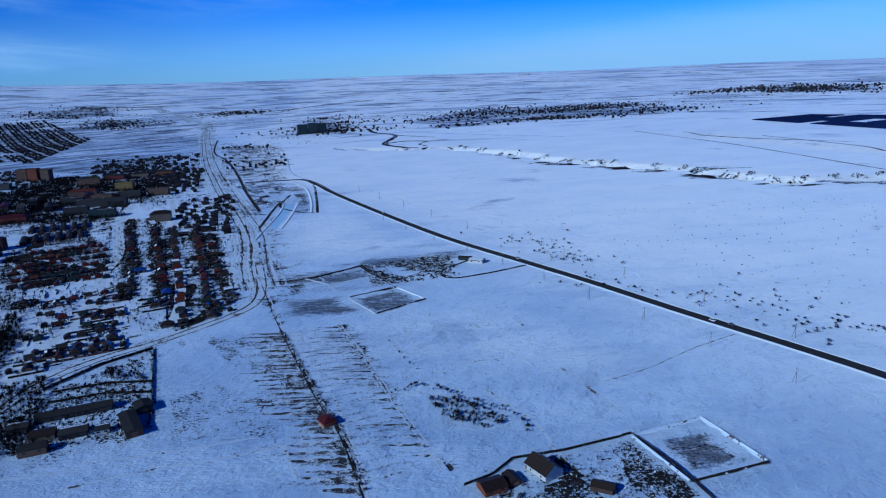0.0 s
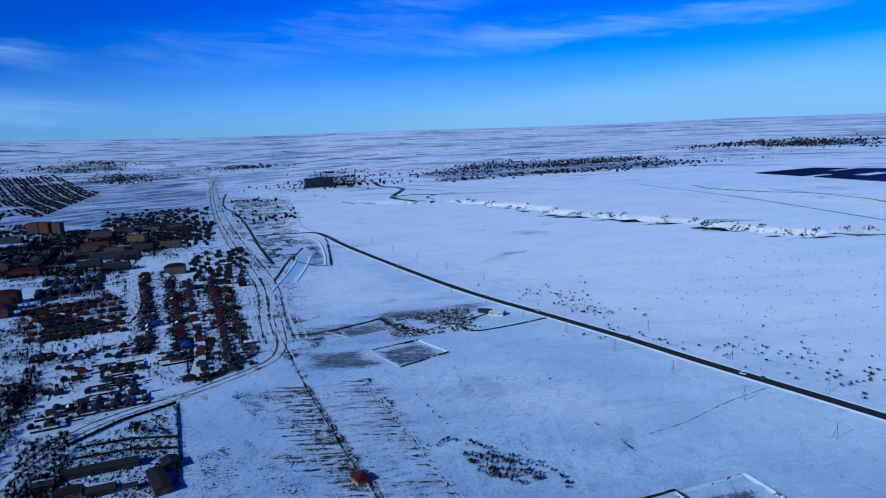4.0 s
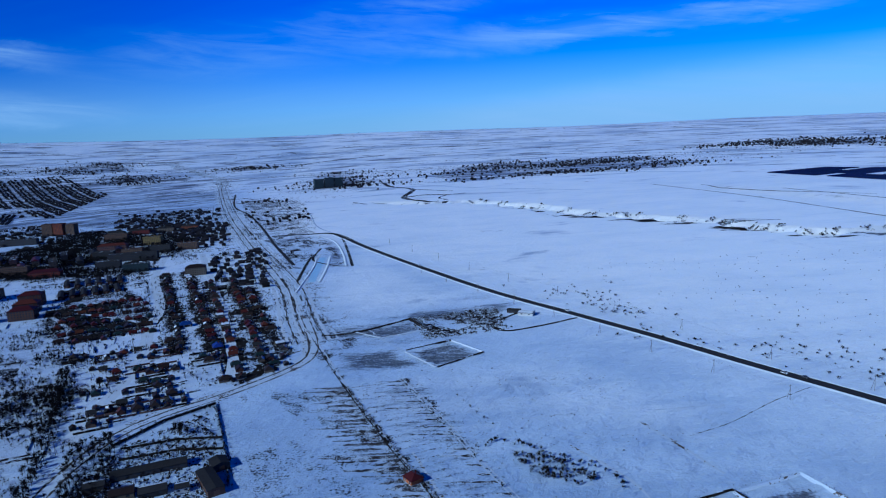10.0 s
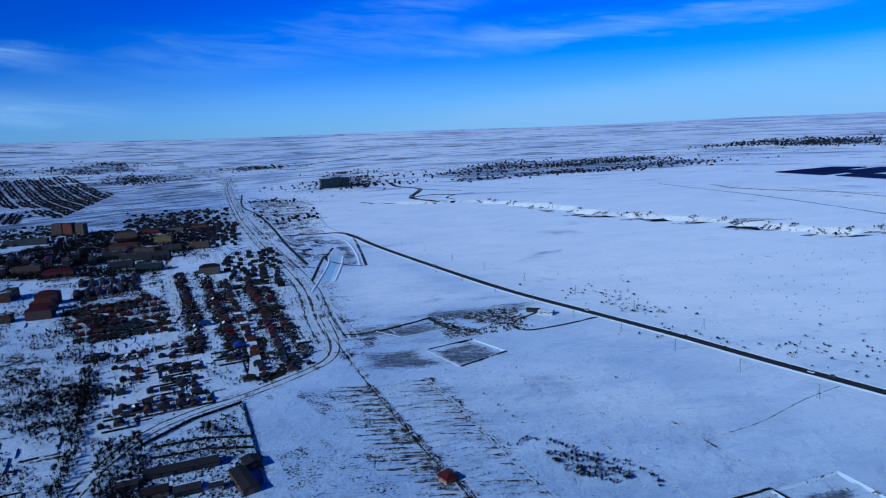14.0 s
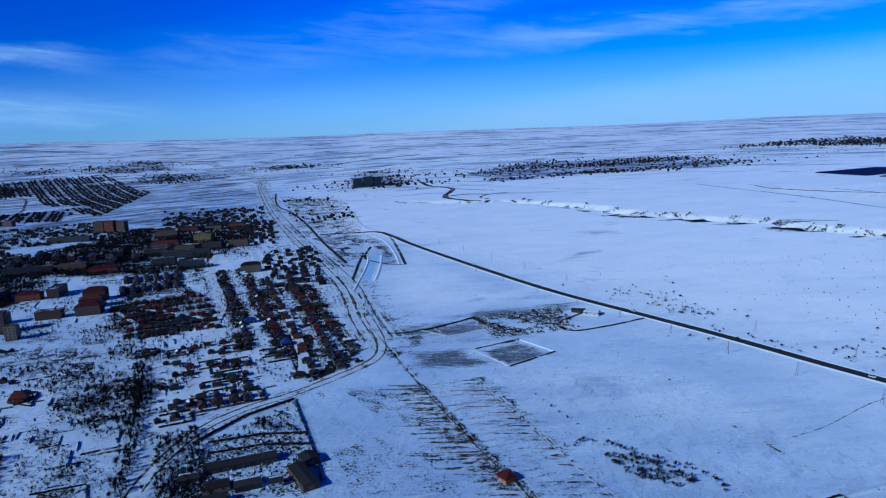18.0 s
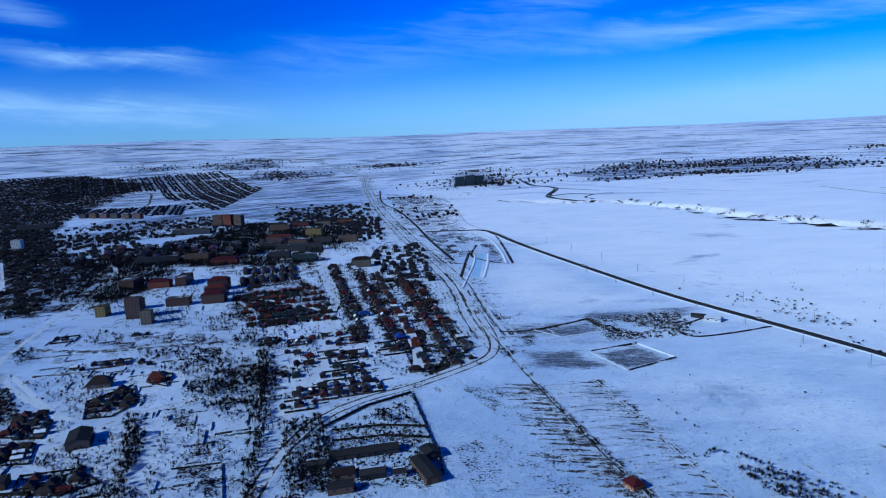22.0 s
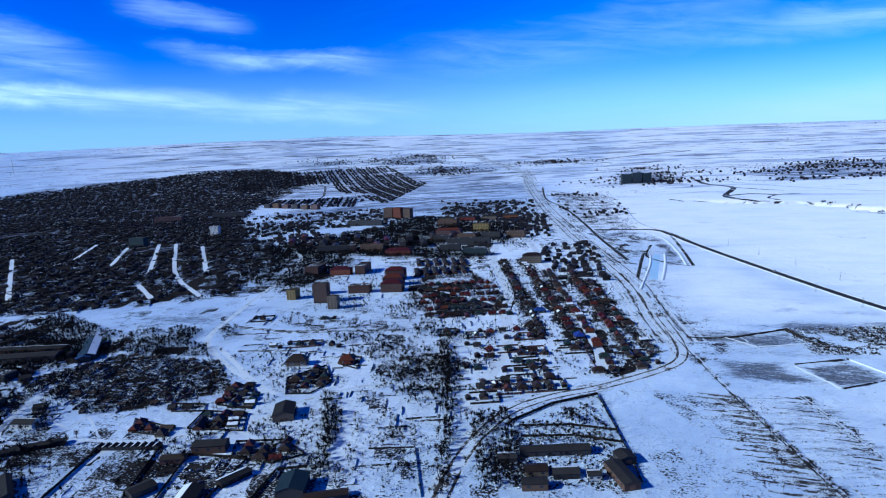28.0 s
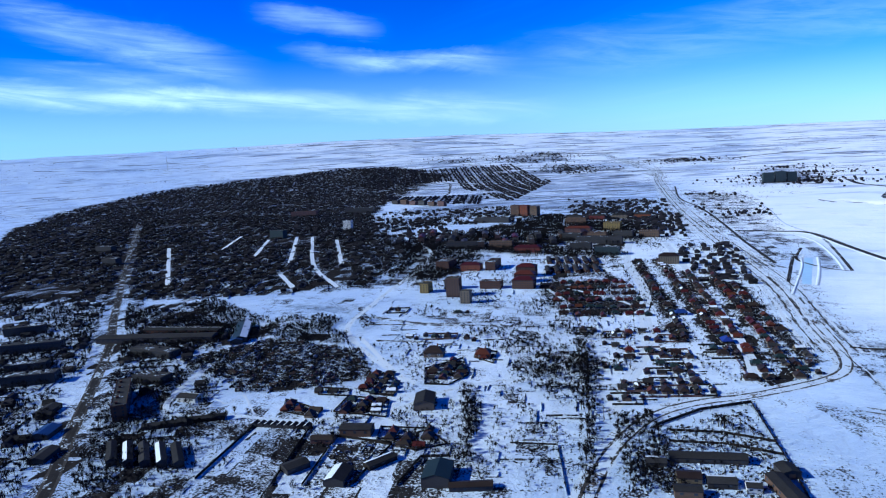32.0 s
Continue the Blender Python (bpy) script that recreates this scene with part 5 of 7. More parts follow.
def row(line, spacing, kinds, rng, jitter=1.0, turn=0.0, gap=0.1, size=1.0):
    """Houses along a line, with chance gaps."""
    made = []
    for (x0, y0), (x1, y1) in zip(line, line[1:]):
        d = math.hypot(x1 - x0, y1 - y0)
        n = max(1, round(d / spacing))
        a = math.degrees(math.atan2(y1 - y0, x1 - x0)) + turn
        for k in range(n):
            if rng.random() < gap:
                continue
            t = (k + 0.5) / n
            s = rng.uniform(0.68, 0.86, 3) * size
            made.append(put(kinds[int(rng.integers(len(kinds)))], x0 + (x1 - x0) * t + rng.normal() * jitter, y0 + (y1 - y0) * t + rng.normal() * jitter,
                            a + 90 * int(rng.integers(4)) + rng.normal() * 2, s))
    return made


# ---- village by the bend ----
rng = np.random.default_rng(11)
GROUP = "houses of the eastern streets"
STRIPS = [[(-402, 1040), (-247, 645)], [(-430, 1030), (-278, 637)], [(-343, 962), (-198, 546)], [(-316, 965), (-255, 788), (-178, 556)],
          [(-276, 897), (-229, 753), (-174, 611)]]
for k, line in enumerate(STRIPS):
    for h in row(line, 15.5 if k < 4 else 19, HOUSES, rng, 1.0, 0, 0.07 if k < 4 else 0.2):
        tagged(h, group=GROUP)
for line, off in ((STRIPS[2], -13),):
    (x0, y0), (x1, y1) = line[0], line[-1]
    n = Vector((y1 - y0, x0 - x1)).normalized() * -off
    fence([(x0 + n.x, y0 + n.y), (x1 + n.x, y1 + n.y)], 1.1, FENCE_M, "dark metal sheet fence along the street", 9)
tagged(put(BLUE_HOUSE, -243.1, 639.6, GRID), group=GROUP)
tagged(put(BLUE_HOUSE, -301.6, 728, GRID + 90), group=GROUP)
SCATTER = [[(-377, 637), (-344, 632), (-333, 644), (-322, 650), (-309, 656), (-299, 672), (-300, 624), (-290, 636), (-332, 597), (-316, 586), (-300, 592), (-311, 568), (-285, 581), (-277, 592), (-264, 585)],
           [(-282, 559), (-270, 555), (-265, 546), (-276, 537), (-311, 536), (-295, 493), (-285, 500), (-280, 511), (-273, 493), (-263, 498), (-252, 503), (-243, 508), (-247, 525), (-286, 473), (-250, 616)],
           [(-240, 602), (-211, 547), (-178, 581), (-185, 597), (-536, 563), (-511, 572), (-499, 577), (-477, 577), (-538, 667), (-614, 656)]]
for lst in SCATTER:
    for x, y in lst:
        tagged(put(HOUSES[int(rng.integers(len(HOUSES)))], x, y, GRID + 90 * int(rng.integers(4)) + rng.normal() * 3, rng.uniform(0.64, 0.82, 3)), group="scattered houses on open plots")
        if rng.random() < 0.8:
            put(SHEDS[int(rng.integers(2))], x + rng.choice((-11, 11)), y + rng.uniform(-5, 5), GRID + rng.normal() * 4)
        if rng.random() < 0.4:
            w = rng.uniform(9, 12)
            c, s = math.cos(radians(GRID)), math.sin(radians(GRID))
            q = [(x + c * a * w - s * b * w, y + s * a * w + c * b * w) for a, b in ((-1, -1), (1, -1), (1, 1), (-1, 1), (-1, -1))]
            fence(q[int(rng.integers(2)):], 1.7, FENCE if rng.random() < 0.5 else FENCE_M, "dark fence round a house plot", 7)
PLOT_TREES = []
for poly in HOUSE_PLOTS:
    q = np.array(poly, float)
    fence(poly + poly[:1], 1.4, FENCE, "dark board fence round house plots", 9)
    c, sn = math.cos(radians(20)), math.sin(radians(20))
    for gx in range(-4, 5):
        for gy in range(-4, 5):
            x, y = q.mean(0) + np.array([c * gx * 12.5 - sn * gy * 11, sn * gx * 12.5 + c * gy * 11]) + rng.normal(0, 1.0, 2)
            if inside(np.array([x]), np.array([y]), poly)[0] and rng.random() < 0.92:
                tagged(put(HOUSES[int(rng.integers(len(HOUSES)))], x, y, 20 + 90 * int(rng.integers(4)) + rng.normal() * 3, rng.uniform(0.58, 0.78, 3)), group="houses on fenced plots")
    PLOT_TREES.append(poly)
tagged(put(HOUSES[3], -478.4, 517.4, 20, (1.4, 1.2, 1.5)), "large house with a pale gable and brown roof")
tagged(put(HOUSES[0], -434.2, 530.4, 20, (1.2, 1.2, 1.3)), "tall brick house with a bright red roof")
# dense block of red roofs
for k in range(6):
    t = k / 5
    line = [(-495 + 71 * t, 842 - 153 * t), (-397 + 69 * t, 876 - 159 * t)]
    for h in row(line, 11.5, HOUSES[:2] + HOUSES[4:6], rng, 2.6, 12, 0.05):
        tagged(h, group="dense block of red roofs")


def street_rows(lines, spacing, jitter, gap, label):
    """Rows of distant houses as one piece of stuff."""
    P, A = [], []
    for (x0, y0), (x1, y1) in lines:
        n = max(1, round(math.hypot(x1 - x0, y1 - y0) / spacing))
        for k in range(n):
            if rng.random() > gap:
                t = (k + 0.5) / n
                P.append((x0 + (x1 - x0) * t + rng.normal() * jitter, y0 + (y1 - y0) * t + rng.normal() * jitter))
                A.append(math.atan2(y1 - y0, x1 - x0) + int(rng.integers(2)) * math.pi / 2)
    cottages("row_houses", np.array(P), np.array(A), rng, label, 1.05)


for v in (0.26, 0.74):
    for k in range(6):
        u = (k + 0.5) / 6
        x = (-584 + 86 * u) * (1 - v) + (-525 + 75 * u) * v
        y = (1041 + 14 * u) * (1 - v) + (886 + 36 * u) * v
        tagged(hall(x, y, 46, 6.6, 3.4, 1.2, -65, BROWNBRICK, R_SLATE, "dark terrace of garages between white lanes", 0, "terrace", "terrace", False), group="terraces between white lanes")
street_rows([((-595 + 88 * k / 5, 1650), (-499 + 86 * k / 5, 1280)) for k in range(6)] + [((-400 + 73 * k / 4, 1176 + 32 * k / 4), (-307 + 52 * k / 4, 897)) for k in range(5)], 17, 4, 0.25, "brick houses of the northern streets")
street_rows([((-845 + 39 * k / 6, 1105 + 78 * k / 6), (-1040 + 52 * k / 6, 1300 + 91 * k / 6)) for k in range(7)] + [((-880 + 70 * k, 1640 - 10 * k), (-760 + 70 * k, 1560 - 10 * k)) for k in range(5)], 17, 5, 0.2, "houses between the apartment blocks")
# ---- apartment blocks ----
BLOCKS = [(-655, 1072, -610, 1079, 16, 3, BRICK, "long red brick hall building", R_RED), (-802, 1091, -744, 1110, 12, 4, GREY, "grey four-storey apartment block", None),
          (-725, 1114, -681, 1119, 12, 4, TANBRICK, "tan brick four-storey apartment block", None), (-569, 1114, -533, 1119, 12, 4, GREY, "grey four-storey apartment block", None),
          (-510, 1071, -472, 1076, 14, 4, TEAL, "pale green four-storey apartment block", None), (-581, 1183, -500, 1191, 12, 4, GREY, "long grey four-storey apartment block", None),
          (-640, 1278, -589, 1282, 15, 5, PINK, "pink apartment block with a dark red roof", R_RED), (-589, 1361, -555, 1362, 15, 5, YELLOW, "yellow plastered apartment block", None),
          (-707, 1457, -659, 1457, 12, 4, TANBRICK, "tan brick four-storey apartment block", None), (-948, 1477, -857, 1477, 12, 4, GREY, "long grey four-storey apartment block", None),
          (-916, 1613, -892, 1612, 18, 9, TANBRICK, "nine-storey orange brick tower block", None)]
BLOCKS += [(-887, 1607, -866, 1607, 21, 9, BRICK, "nine-storey orange brick tower block", None), (-861, 1611, -841, 1609, 18, 8, TANBRICK, "eight-storey orange brick tower block", None),
           (-393, 1009, -365, 1014, 16, 4, CREAM, "cream four-storey block with a brown roof", R_BROWN), (-532, 802, -504, 807, 17, 4, BROWNBRICK, "red-brown brick apartment block stepping up", R_RED),
           (-546, 838, -519, 844, 17, 4, BROWNBRICK, "red-brown brick apartment block stepping up", R_RED), (-560, 875, -533, 880, 17, 5, BROWNBRICK, "red-brown brick apartment block stepping up", R_RED),
           (-575, 792, -547, 798, 15, 3, BROWNBRICK, "low brown brick apartment block", None), (-594, 736, -577, 740, 14, 8, TANBRICK, "tall tan brick tower block", None),
           (-559, 710, -547, 712, 10, 5, CREAM, "small cream brick apartment block", None), (-642, 748, -630, 750, 16, 4, YELLOW, "small block with a yellow gable wall", None),
           (-621, 777, -601, 783, 14, 4, GREY, "grey four-storey apartment block", None)]
BLOCKS += [(-712, 904, -690, 907, 34, 4, BROWNBRICK, "brown brick school wing, flat roofed", None), (-667, 904, -636, 909, 14, 3, BRICK, "low red brick school wing", R_RED), (-629, 913, -614, 916, 37, 4, BROWNBRICK, "brown brick school wing, flat roofed", None),
           (-1344, 1182, -1306, 1186, 16, 6, TEAL, "teal apartment block above the small houses", None), (-1663, 942, -1615, 949, 16, 4, GREY, "long grey block among bare trees", None),
           (-1443, 814, -1407, 820, 16, 4, GREY, "grey block among bare trees", None), (-1248, 1339, -1228, 1344, 15, 7, WHITEWALL, "white tower among small houses", None),
           (-1534, 1703, -1443, 1729, 16, 5, GREY, "far grey five-storey apartment block", None), (-1677, 1612, -1599, 1641, 16, 5, PINK, "far pink five-storey apartment block", None)]
BLOCKS += [(-413, 2488, -382, 2499, 21, 11, TEAL, "green high-rise block on the edge of a far village", None), (-377, 2500, -348, 2510, 21, 12, TEAL, "green high-rise block on the edge of a far village", None),
           (-343, 2512, -317, 2522, 21, 11, TEAL, "green high-rise block on the edge of a far village", None)]
for x0, y0, x1, y1, dp, st, wall, label, pitched in BLOCKS:
    b = block(x0, y0, x1, y1, dp, st, wall, label, pitched, "apartment_building" if st > 3 else "hall_building")
for k in range(9):
    t = k / 8
    for j in range(2):
        x, y = -968 + 325 * t + 29 * j, 1176 + 26 * math.sin(k) + 86 * j
        tagged(block(x, y, x + 22, y - 44, 11, 3 + (k + j) % 2, (GREY, TANBRICK, PINK, CREAM)[(k + 2 * j) % 4], "low apartment block standing aslant among lower houses", (None, R_RED, None, R_SLATE, R_BROWN)[(k + j) % 5]), group="slanting apartment blocks")
for k in range(4):
    tagged(block(-624 + 44 * k, 1222 + 16 * k, -588 + 44 * k, 1223 + 16 * k, 12, 4, (GREY, TANBRICK)[k % 2], "four-storey apartment block with a flat roof", None), group="northern apartment blocks")
    tagged(block(-728 + 49 * k, 1521 + 13 * k, -692 + 49 * k, 1524 + 13 * k, 13, 3, (CREAM, BRICK)[k % 2], "far three-storey block with slate roof", R_SLATE, "hall_building"), group="far northern blocks")

# ---- walled compound by the bend ----
hall(-216, 396, 42.9, 9.4, 3.4, 1.6, 18, GREY, R_SLATE, "long grey workshop with a slate roof")
hall(-221, 368, 13, 10, 3.6, 1.6, 18, CREAM, R_BROWN, "cream workshop with a brown roof")
hall(-204, 369, 15, 9.4, 3.4, 1.6, 18, GREY, R_SLATE, "workshop with snow on one roof slope", 1)
hall(-188, 370, 7.8, 7.5, 3.2, 1.2, 18, WHITEWALL, R_SLATE, "small white shed with a snowy roof slope", 1, "shed", "shed")
hall(-173, 373, 28.6, 9.4, 4.4, 0.9, -60, TANBRICK, R_SLATE, "long tan brick building with piers", 0)
hall(-174, 395, 11.7, 10, 4.2, 1.4, -60, GREY, R_SLATE, "dark grey workshop with slate roof", 0)
hall(-218, 351, 14.3, 8.1, 4.4, 1.0, 18, TANBRICK, R_SLATE, "tan brick shed with a flat roof", 0)
hall(-242, 380, 11.7, 8.8, 3, 1.2, 18, GREY, R_SLATE, "grey shed under bare trees", 1, "shed", "shed")
fence([(-205, 497), (-190, 455), (-173, 406), (-161, 369)], 1.5, FENCE, "dark plank wall round the yard")
fence([(-205, 497), (-234, 471), (-255, 434)], 2.2, FENCE, "dark board fence beside the dirt road")
fence([(-247, 429), (-214, 438), (-183, 436)], 1.8, FENCE, "dark board fence across the yard")
fence([(-242, 413), (-208, 422), (-178, 419)], 1.8, FENCE, "dark board fence across the yard")

# ---- works and barns to the west ----
hall(-806, 464, 138, 17.5, 5.5, 2.0, 22, GREY, R_SLATE, "very long grey warehouse with a slate roof", 0)
hall(-728, 516, 75.4, 16.2, 5, 2.6, 132, GREY, R_GREEN, "long warehouse with a green roof and a snowy slope", -1)
hall(-803, 497, 96, 14, 5, 1.8, 17, BROWNBRICK, R_SLATE, "long brown brick warehouse with a slate roof", 1)
hall(-708, 489, 18.2, 12.5, 4.5, 2.0, 132, GREY, R_BLUE, "small warehouse with a blue roof end")
for k in range(5):
    hall(-572 + 11.5 * k, 252 + 4.2 * k, 34, 6.4, 4.2, 1.4, 145, GREY, R_SLATE, "dark parallel stock shed with snow on one slope", 1 if k % 2 else 0)
for x, y, L, W, H, a, st in ((-910, 382, 62, 15, 9, 38, 3), (-793, 316, 47, 15, 9, 38, 3), (-1001, 424, 44, 14, 9, 45, 3), (-759, 419, 60, 14, 8, 2, 2), (-684, 361, 34, 14, 7, 8, 2), (-845, 341, 39, 14, 6, 38, 2), (-650, 321, 72, 11, 12, 142, 4)):
    c, s = math.cos(radians(a)) * L / 2, math.sin(radians(a)) * L / 2
    block(x - c, y - s, x + c, y + s, W, st, BROWNBRICK if st == 4 else GREY, "dark brick works building" if st == 4 else "low grey works building with a snowy flat roof", None, "works_building")
hall(-610, 348, 18.2, 11.2, 4, 2, 12, WHITEWALL, R_SLATE, "white gabled garage with a slate roof", 1)
hall(-582, 302, 31.2, 7.5, 3, 1.2, 40, GREY, R_SLATE, "long low storage shed with slate roof")
hall(-564, 321, 33.8, 7.5, 3, 1.2, 40, FENCE, R_SLATE, "long low storage shed with slate roof")
hall(-656, 255, 19.5, 13.8, 4, 1.8, 120, GREY, R_BLUE, "shed with a bright blue metal roof")
hall(-616, 231, 20.8, 11.2, 3.5, 1.6, 120, GREY, R_SLATE, "grey shed beside the avenue")
hall(-703, 283, 20.8, 12.5, 3.5, 1.6, 120, GREY, R_SLATE, "grey shed beside the avenue")
hall(-437, 347, 22.1, 11.2, 5.5, 1.4, 22, TANBRICK, R_SLATE, "two-storey tan brick workshop building", 0)
hall(-451, 328, 15.6, 8.8, 3, 1.4, 22, PINK, R_BROWN, "pink outbuilding with a brown roof")
hall(-351, 313, 22.1, 16.2, 6, 2.4, 112, GREY, R_GREEN, "big barn with a dark green metal roof")
hall(-421, 410, 23.4, 15, 5.5, 2.4, 118, CREAM, R_SLATE, "big barn with a grey slate roof")
hall(-328, 311, 24.7, 7.5, 3, 1.2, 28, GREY, R_BROWN, "long low shed behind the barn")
hall(-441, 289, 15.6, 11.2, 3.5, 1.6, 70, GREY, R_SLATE, "yard shed with a steep roof")
hall(-406, 289, 19.5, 12.5, 4, 2.2, 110, GREY, R_SLATE, "yard shed with a snowy slope", 1)
hall(-395, 316, 20.8, 7.5, 3, 1.2, 70, FENCE, R_SLATE, "long lean shed along the yard wall", 1)
for k in range(9):
    tagged(hall(-517 + 5 * k, 330 + 1.4 * k, 6, 4.4, 2.4, 1.2, 106, GREY, R_SLATE, "small gabled garage in a row", 1, "garage", "garage", False), group="row of garages")
fence([(-489, 252), (-506, 298), (-517, 328)], 2.0, FENCE, "dark wall along the lane")
fence([(-517, 333), (-476, 343), (-439, 266)], 1.9, FENCE, "dark wall round an open yard")
fence([(-421, 273), (-447, 337), (-404, 342), (-394, 283)], 1.9, FENCE, "dark wall round a clutter yard")
fence([(-369, 296), (-376, 333), (-359, 341)], 1.9, FENCE, "dark wall beside the barn")
fence([(-333, 373), (-304, 382), (-276, 325)], 1.2, FENCE, "low fence round an empty plot")

# ---- farm and plots to the south-east ----
big = house(15.5, 11, 3.8, 3.8, 0.0, WHITEWALL, R_BROWN, "large white walled farmhouse with a dark brown roof", snow=0)
big.matrix_basis = Matrix.LocRotScale((56.5, 295.8, 0), Euler((0, 0, radians(-60))), None)
hall(30, 285, 11.7, 10, 3.2, 1.6, 20, BRICK, R_BROWN, "brick outbuilding with a brown roof", 0, "shed", "shed")
hall(40, 290, 9.1, 6.2, 2.6, 1.2, -70, BROWNBRICK, R_BROWN, "brown lean outbuilding in the farmyard", 0, "shed", "shed")
hall(81, 278, 10.4, 6.2, 2.6, 1.2, -30, BROWNBRICK, R_BROWN, "brown lean outbuilding in the farmyard", 0, "shed", "shed")
unfinished = house(9, 8, 3.2, 2.4, 3.0, ORANGE, R_RED, "small unfinished orange brick house beside a field track")
unfinished.matrix_basis = Matrix.LocRotScale((-56.6, 360.1, 0), Euler((0, 0, radians(-58))), None)
hall(58, 680, 15.6, 10, 3.2, 1.0, -25, WHITEWALL, R_FLAT, "white shed in the junk yard", 2, "shed", "shed")
hall(47, 693, 13, 7.5, 3.0, 1.0, -25, GREY, R_SLATE, "grey shed in the junk yard", 1, "shed", "shed")
fence([(17, 289), (31, 296), (43, 309), (70, 313), (108, 324)], 1.6, FENCE, "old board fence behind the farm")
fence([(108, 324), (120, 294), (127, 264)], 1.6, FENCE, "old board fence between farm and field")

# ---- the wide town to the west ----
WEST_STREETS = [[(-1164, 956), (-1332, 1165)], [(-1027, 910), (-1288, 1214)], [(-783, 750), (-961, 900), (-1243, 1217)], [(-905, 909), (-1141, 1182)], [(-854, 733), (-965, 820)],
                [(-1093, 699), (-1502, 1019)], [(-1313, 1001), (-1469, 1209)]]
for line in WEST_STREETS:
    ribbon("road", line, [(-3.8, 0.05), (0, 0.15), (3.8, 0.05)], PACKED, "white snowy street between small houses", wobble=1.0)


def clear_of(X, Y, extra=0.0):
    ok = np.ones(np.shape(X), bool)
    for line in WEST_STREETS:
        ok &= seg_dist(X, Y, line)[0] > 6.5 + extra
    for line, w in ((AVENUE, 13), (STREET, 8), (CROSS, 9), (WEST_LANE, 5), (PLOT_LANE, 4), (BEND, 10), (LOW_LANE, 4), (MID_LANE, 4), (RAIL, 22)):
        ok &= seg_dist(X, Y, line)[0] > w + extra
    return ok


def open_field(X, Y):
    """The white gaps inside the western town."""
    ok = np.ones(np.shape(X), bool)
    for f in ([(-1378, 514), (-1170, 611), (-1300, 624)], [(-2028, 1417), (-1846, 1469), (-1794, 1378), (-1976, 1313)], [(-1858, 2412), (-1947, 2877), (-1745, 2747), (-1594, 2350), (-1696, 2210)],
              [(-1612, 1170), (-1495, 1248), (-1547, 1144)], [(-2990, 1950), (-2795, 2028), (-2860, 1794)]):
        ok &= ~inside(X, Y, f)
    return ok & (ripple(X, Y, 70) < 0.72)


rng = np.random.default_rng(23)
U, V = np.array([-0.65, 0.76]), np.array([0.76, 0.65])
gu, gv = np.meshgrid(np.arange(-600, 4600, 18.0), np.arange(-3400, 2200, 27.0))
G = np.array([-1246, 520]) + gu.ravel()[:, None] * U + gv.ravel()[:, None] * V + rng.normal(0, 4.0, (gu.size, 2))
G = G + np.stack([22 * ripple(G[:, 0], G[:, 1], 230), 22 * ripple(G[:, 1], -G[:, 0], 230)], 1)
keep = inside(G[:, 0], G[:, 1], WEST_TOWN) & clear_of(G[:, 0], G[:, 1]) & open_field(G[:, 0], G[:, 1]) & (rng.random(len(G)) < 0.8)
G = G[keep]
near = np.hypot(G[:, 0] + 130, G[:, 1]) < 1500
base = math.atan2(U[1], U[0])
for sel, nm in ((near, "nearer"), (~near, "farther")):
    cottages("small_houses", G[sel], base + rng.integers(0, 2, sel.sum()) * math.pi / 2 + rng.normal(0, 0.06, sel.sum()), rng, "close-set small houses with dark roofs in the " + nm + " western town")


def west_keep(X, Y):
    return clear_of(X, Y, 1.5) & open_field(X, Y)


grove("bare_trees", pick(rng, [(-1245, 520), (-945, 636), (-738, 760), (-780, 910), (-868, 1096), (-1105, 1300), (-1430, 1677), (-2210, 1560), (-1950, 845)], 14000, west_keep), rng, (3.5, 7.5), 26, 0.42, TWIG, "bare leafless trees between the small houses", w=0.26)
grove("bare_trees", pick(rng, WEST_TOWN, 34000, west_keep), rng, (3.5, 7.5), 12, 0.52, TWIG, "bare leafless trees over the far western town", w=0.4)

# ---- far villages ----
VILLAGES = [(VILLAGE_LAND[0], 520, 1500), (VILLAGE_LAND[1], 110, 500), (VILLAGE_LAND[2], 140, 700), (VILLAGE_LAND[3], 420, 900), (VILLAGE_LAND[4], 130, 1000), (VILLAGE_LAND[5], 150, 1500), (VILLAGE_LAND[6], 40, 500), (VILLAGE_LAND[7], 80, 700)]


def clustered(poly, n, hubs, spill=0.0):
    """Places gathered loosely round a few hubs, longer than wide, inside a polygon."""
    C = pick(rng, poly, hubs)
    P = C[rng.integers(0, hubs, n * 2)] + rng.normal(0, 1, (n * 2, 2)) * np.array([110, 45])
    P = P[inside(P[:, 0], P[:, 1], poly) | (rng.random(len(P)) < spill)]
    return P[:n]


for poly, nh, ntr in VILLAGES:
    P = clustered(poly, int(nh * 1.5), max(5, nh // 14), 0.25)
    cottages("village_houses", P, rng.integers(0, 4, len(P)) * math.pi / 2 + 0.5, rng, "low houses of a far snowbound village", 0.62)
    grove("bare_trees", P[rng.integers(0, len(P), ntr * 6)] + rng.normal(0, 1, (ntr * 6, 2)) * np.array([60, 30]), rng, (0.9, 2.2), 8, 0.7, TWIG, "bare trees of a far village", w=0.42)
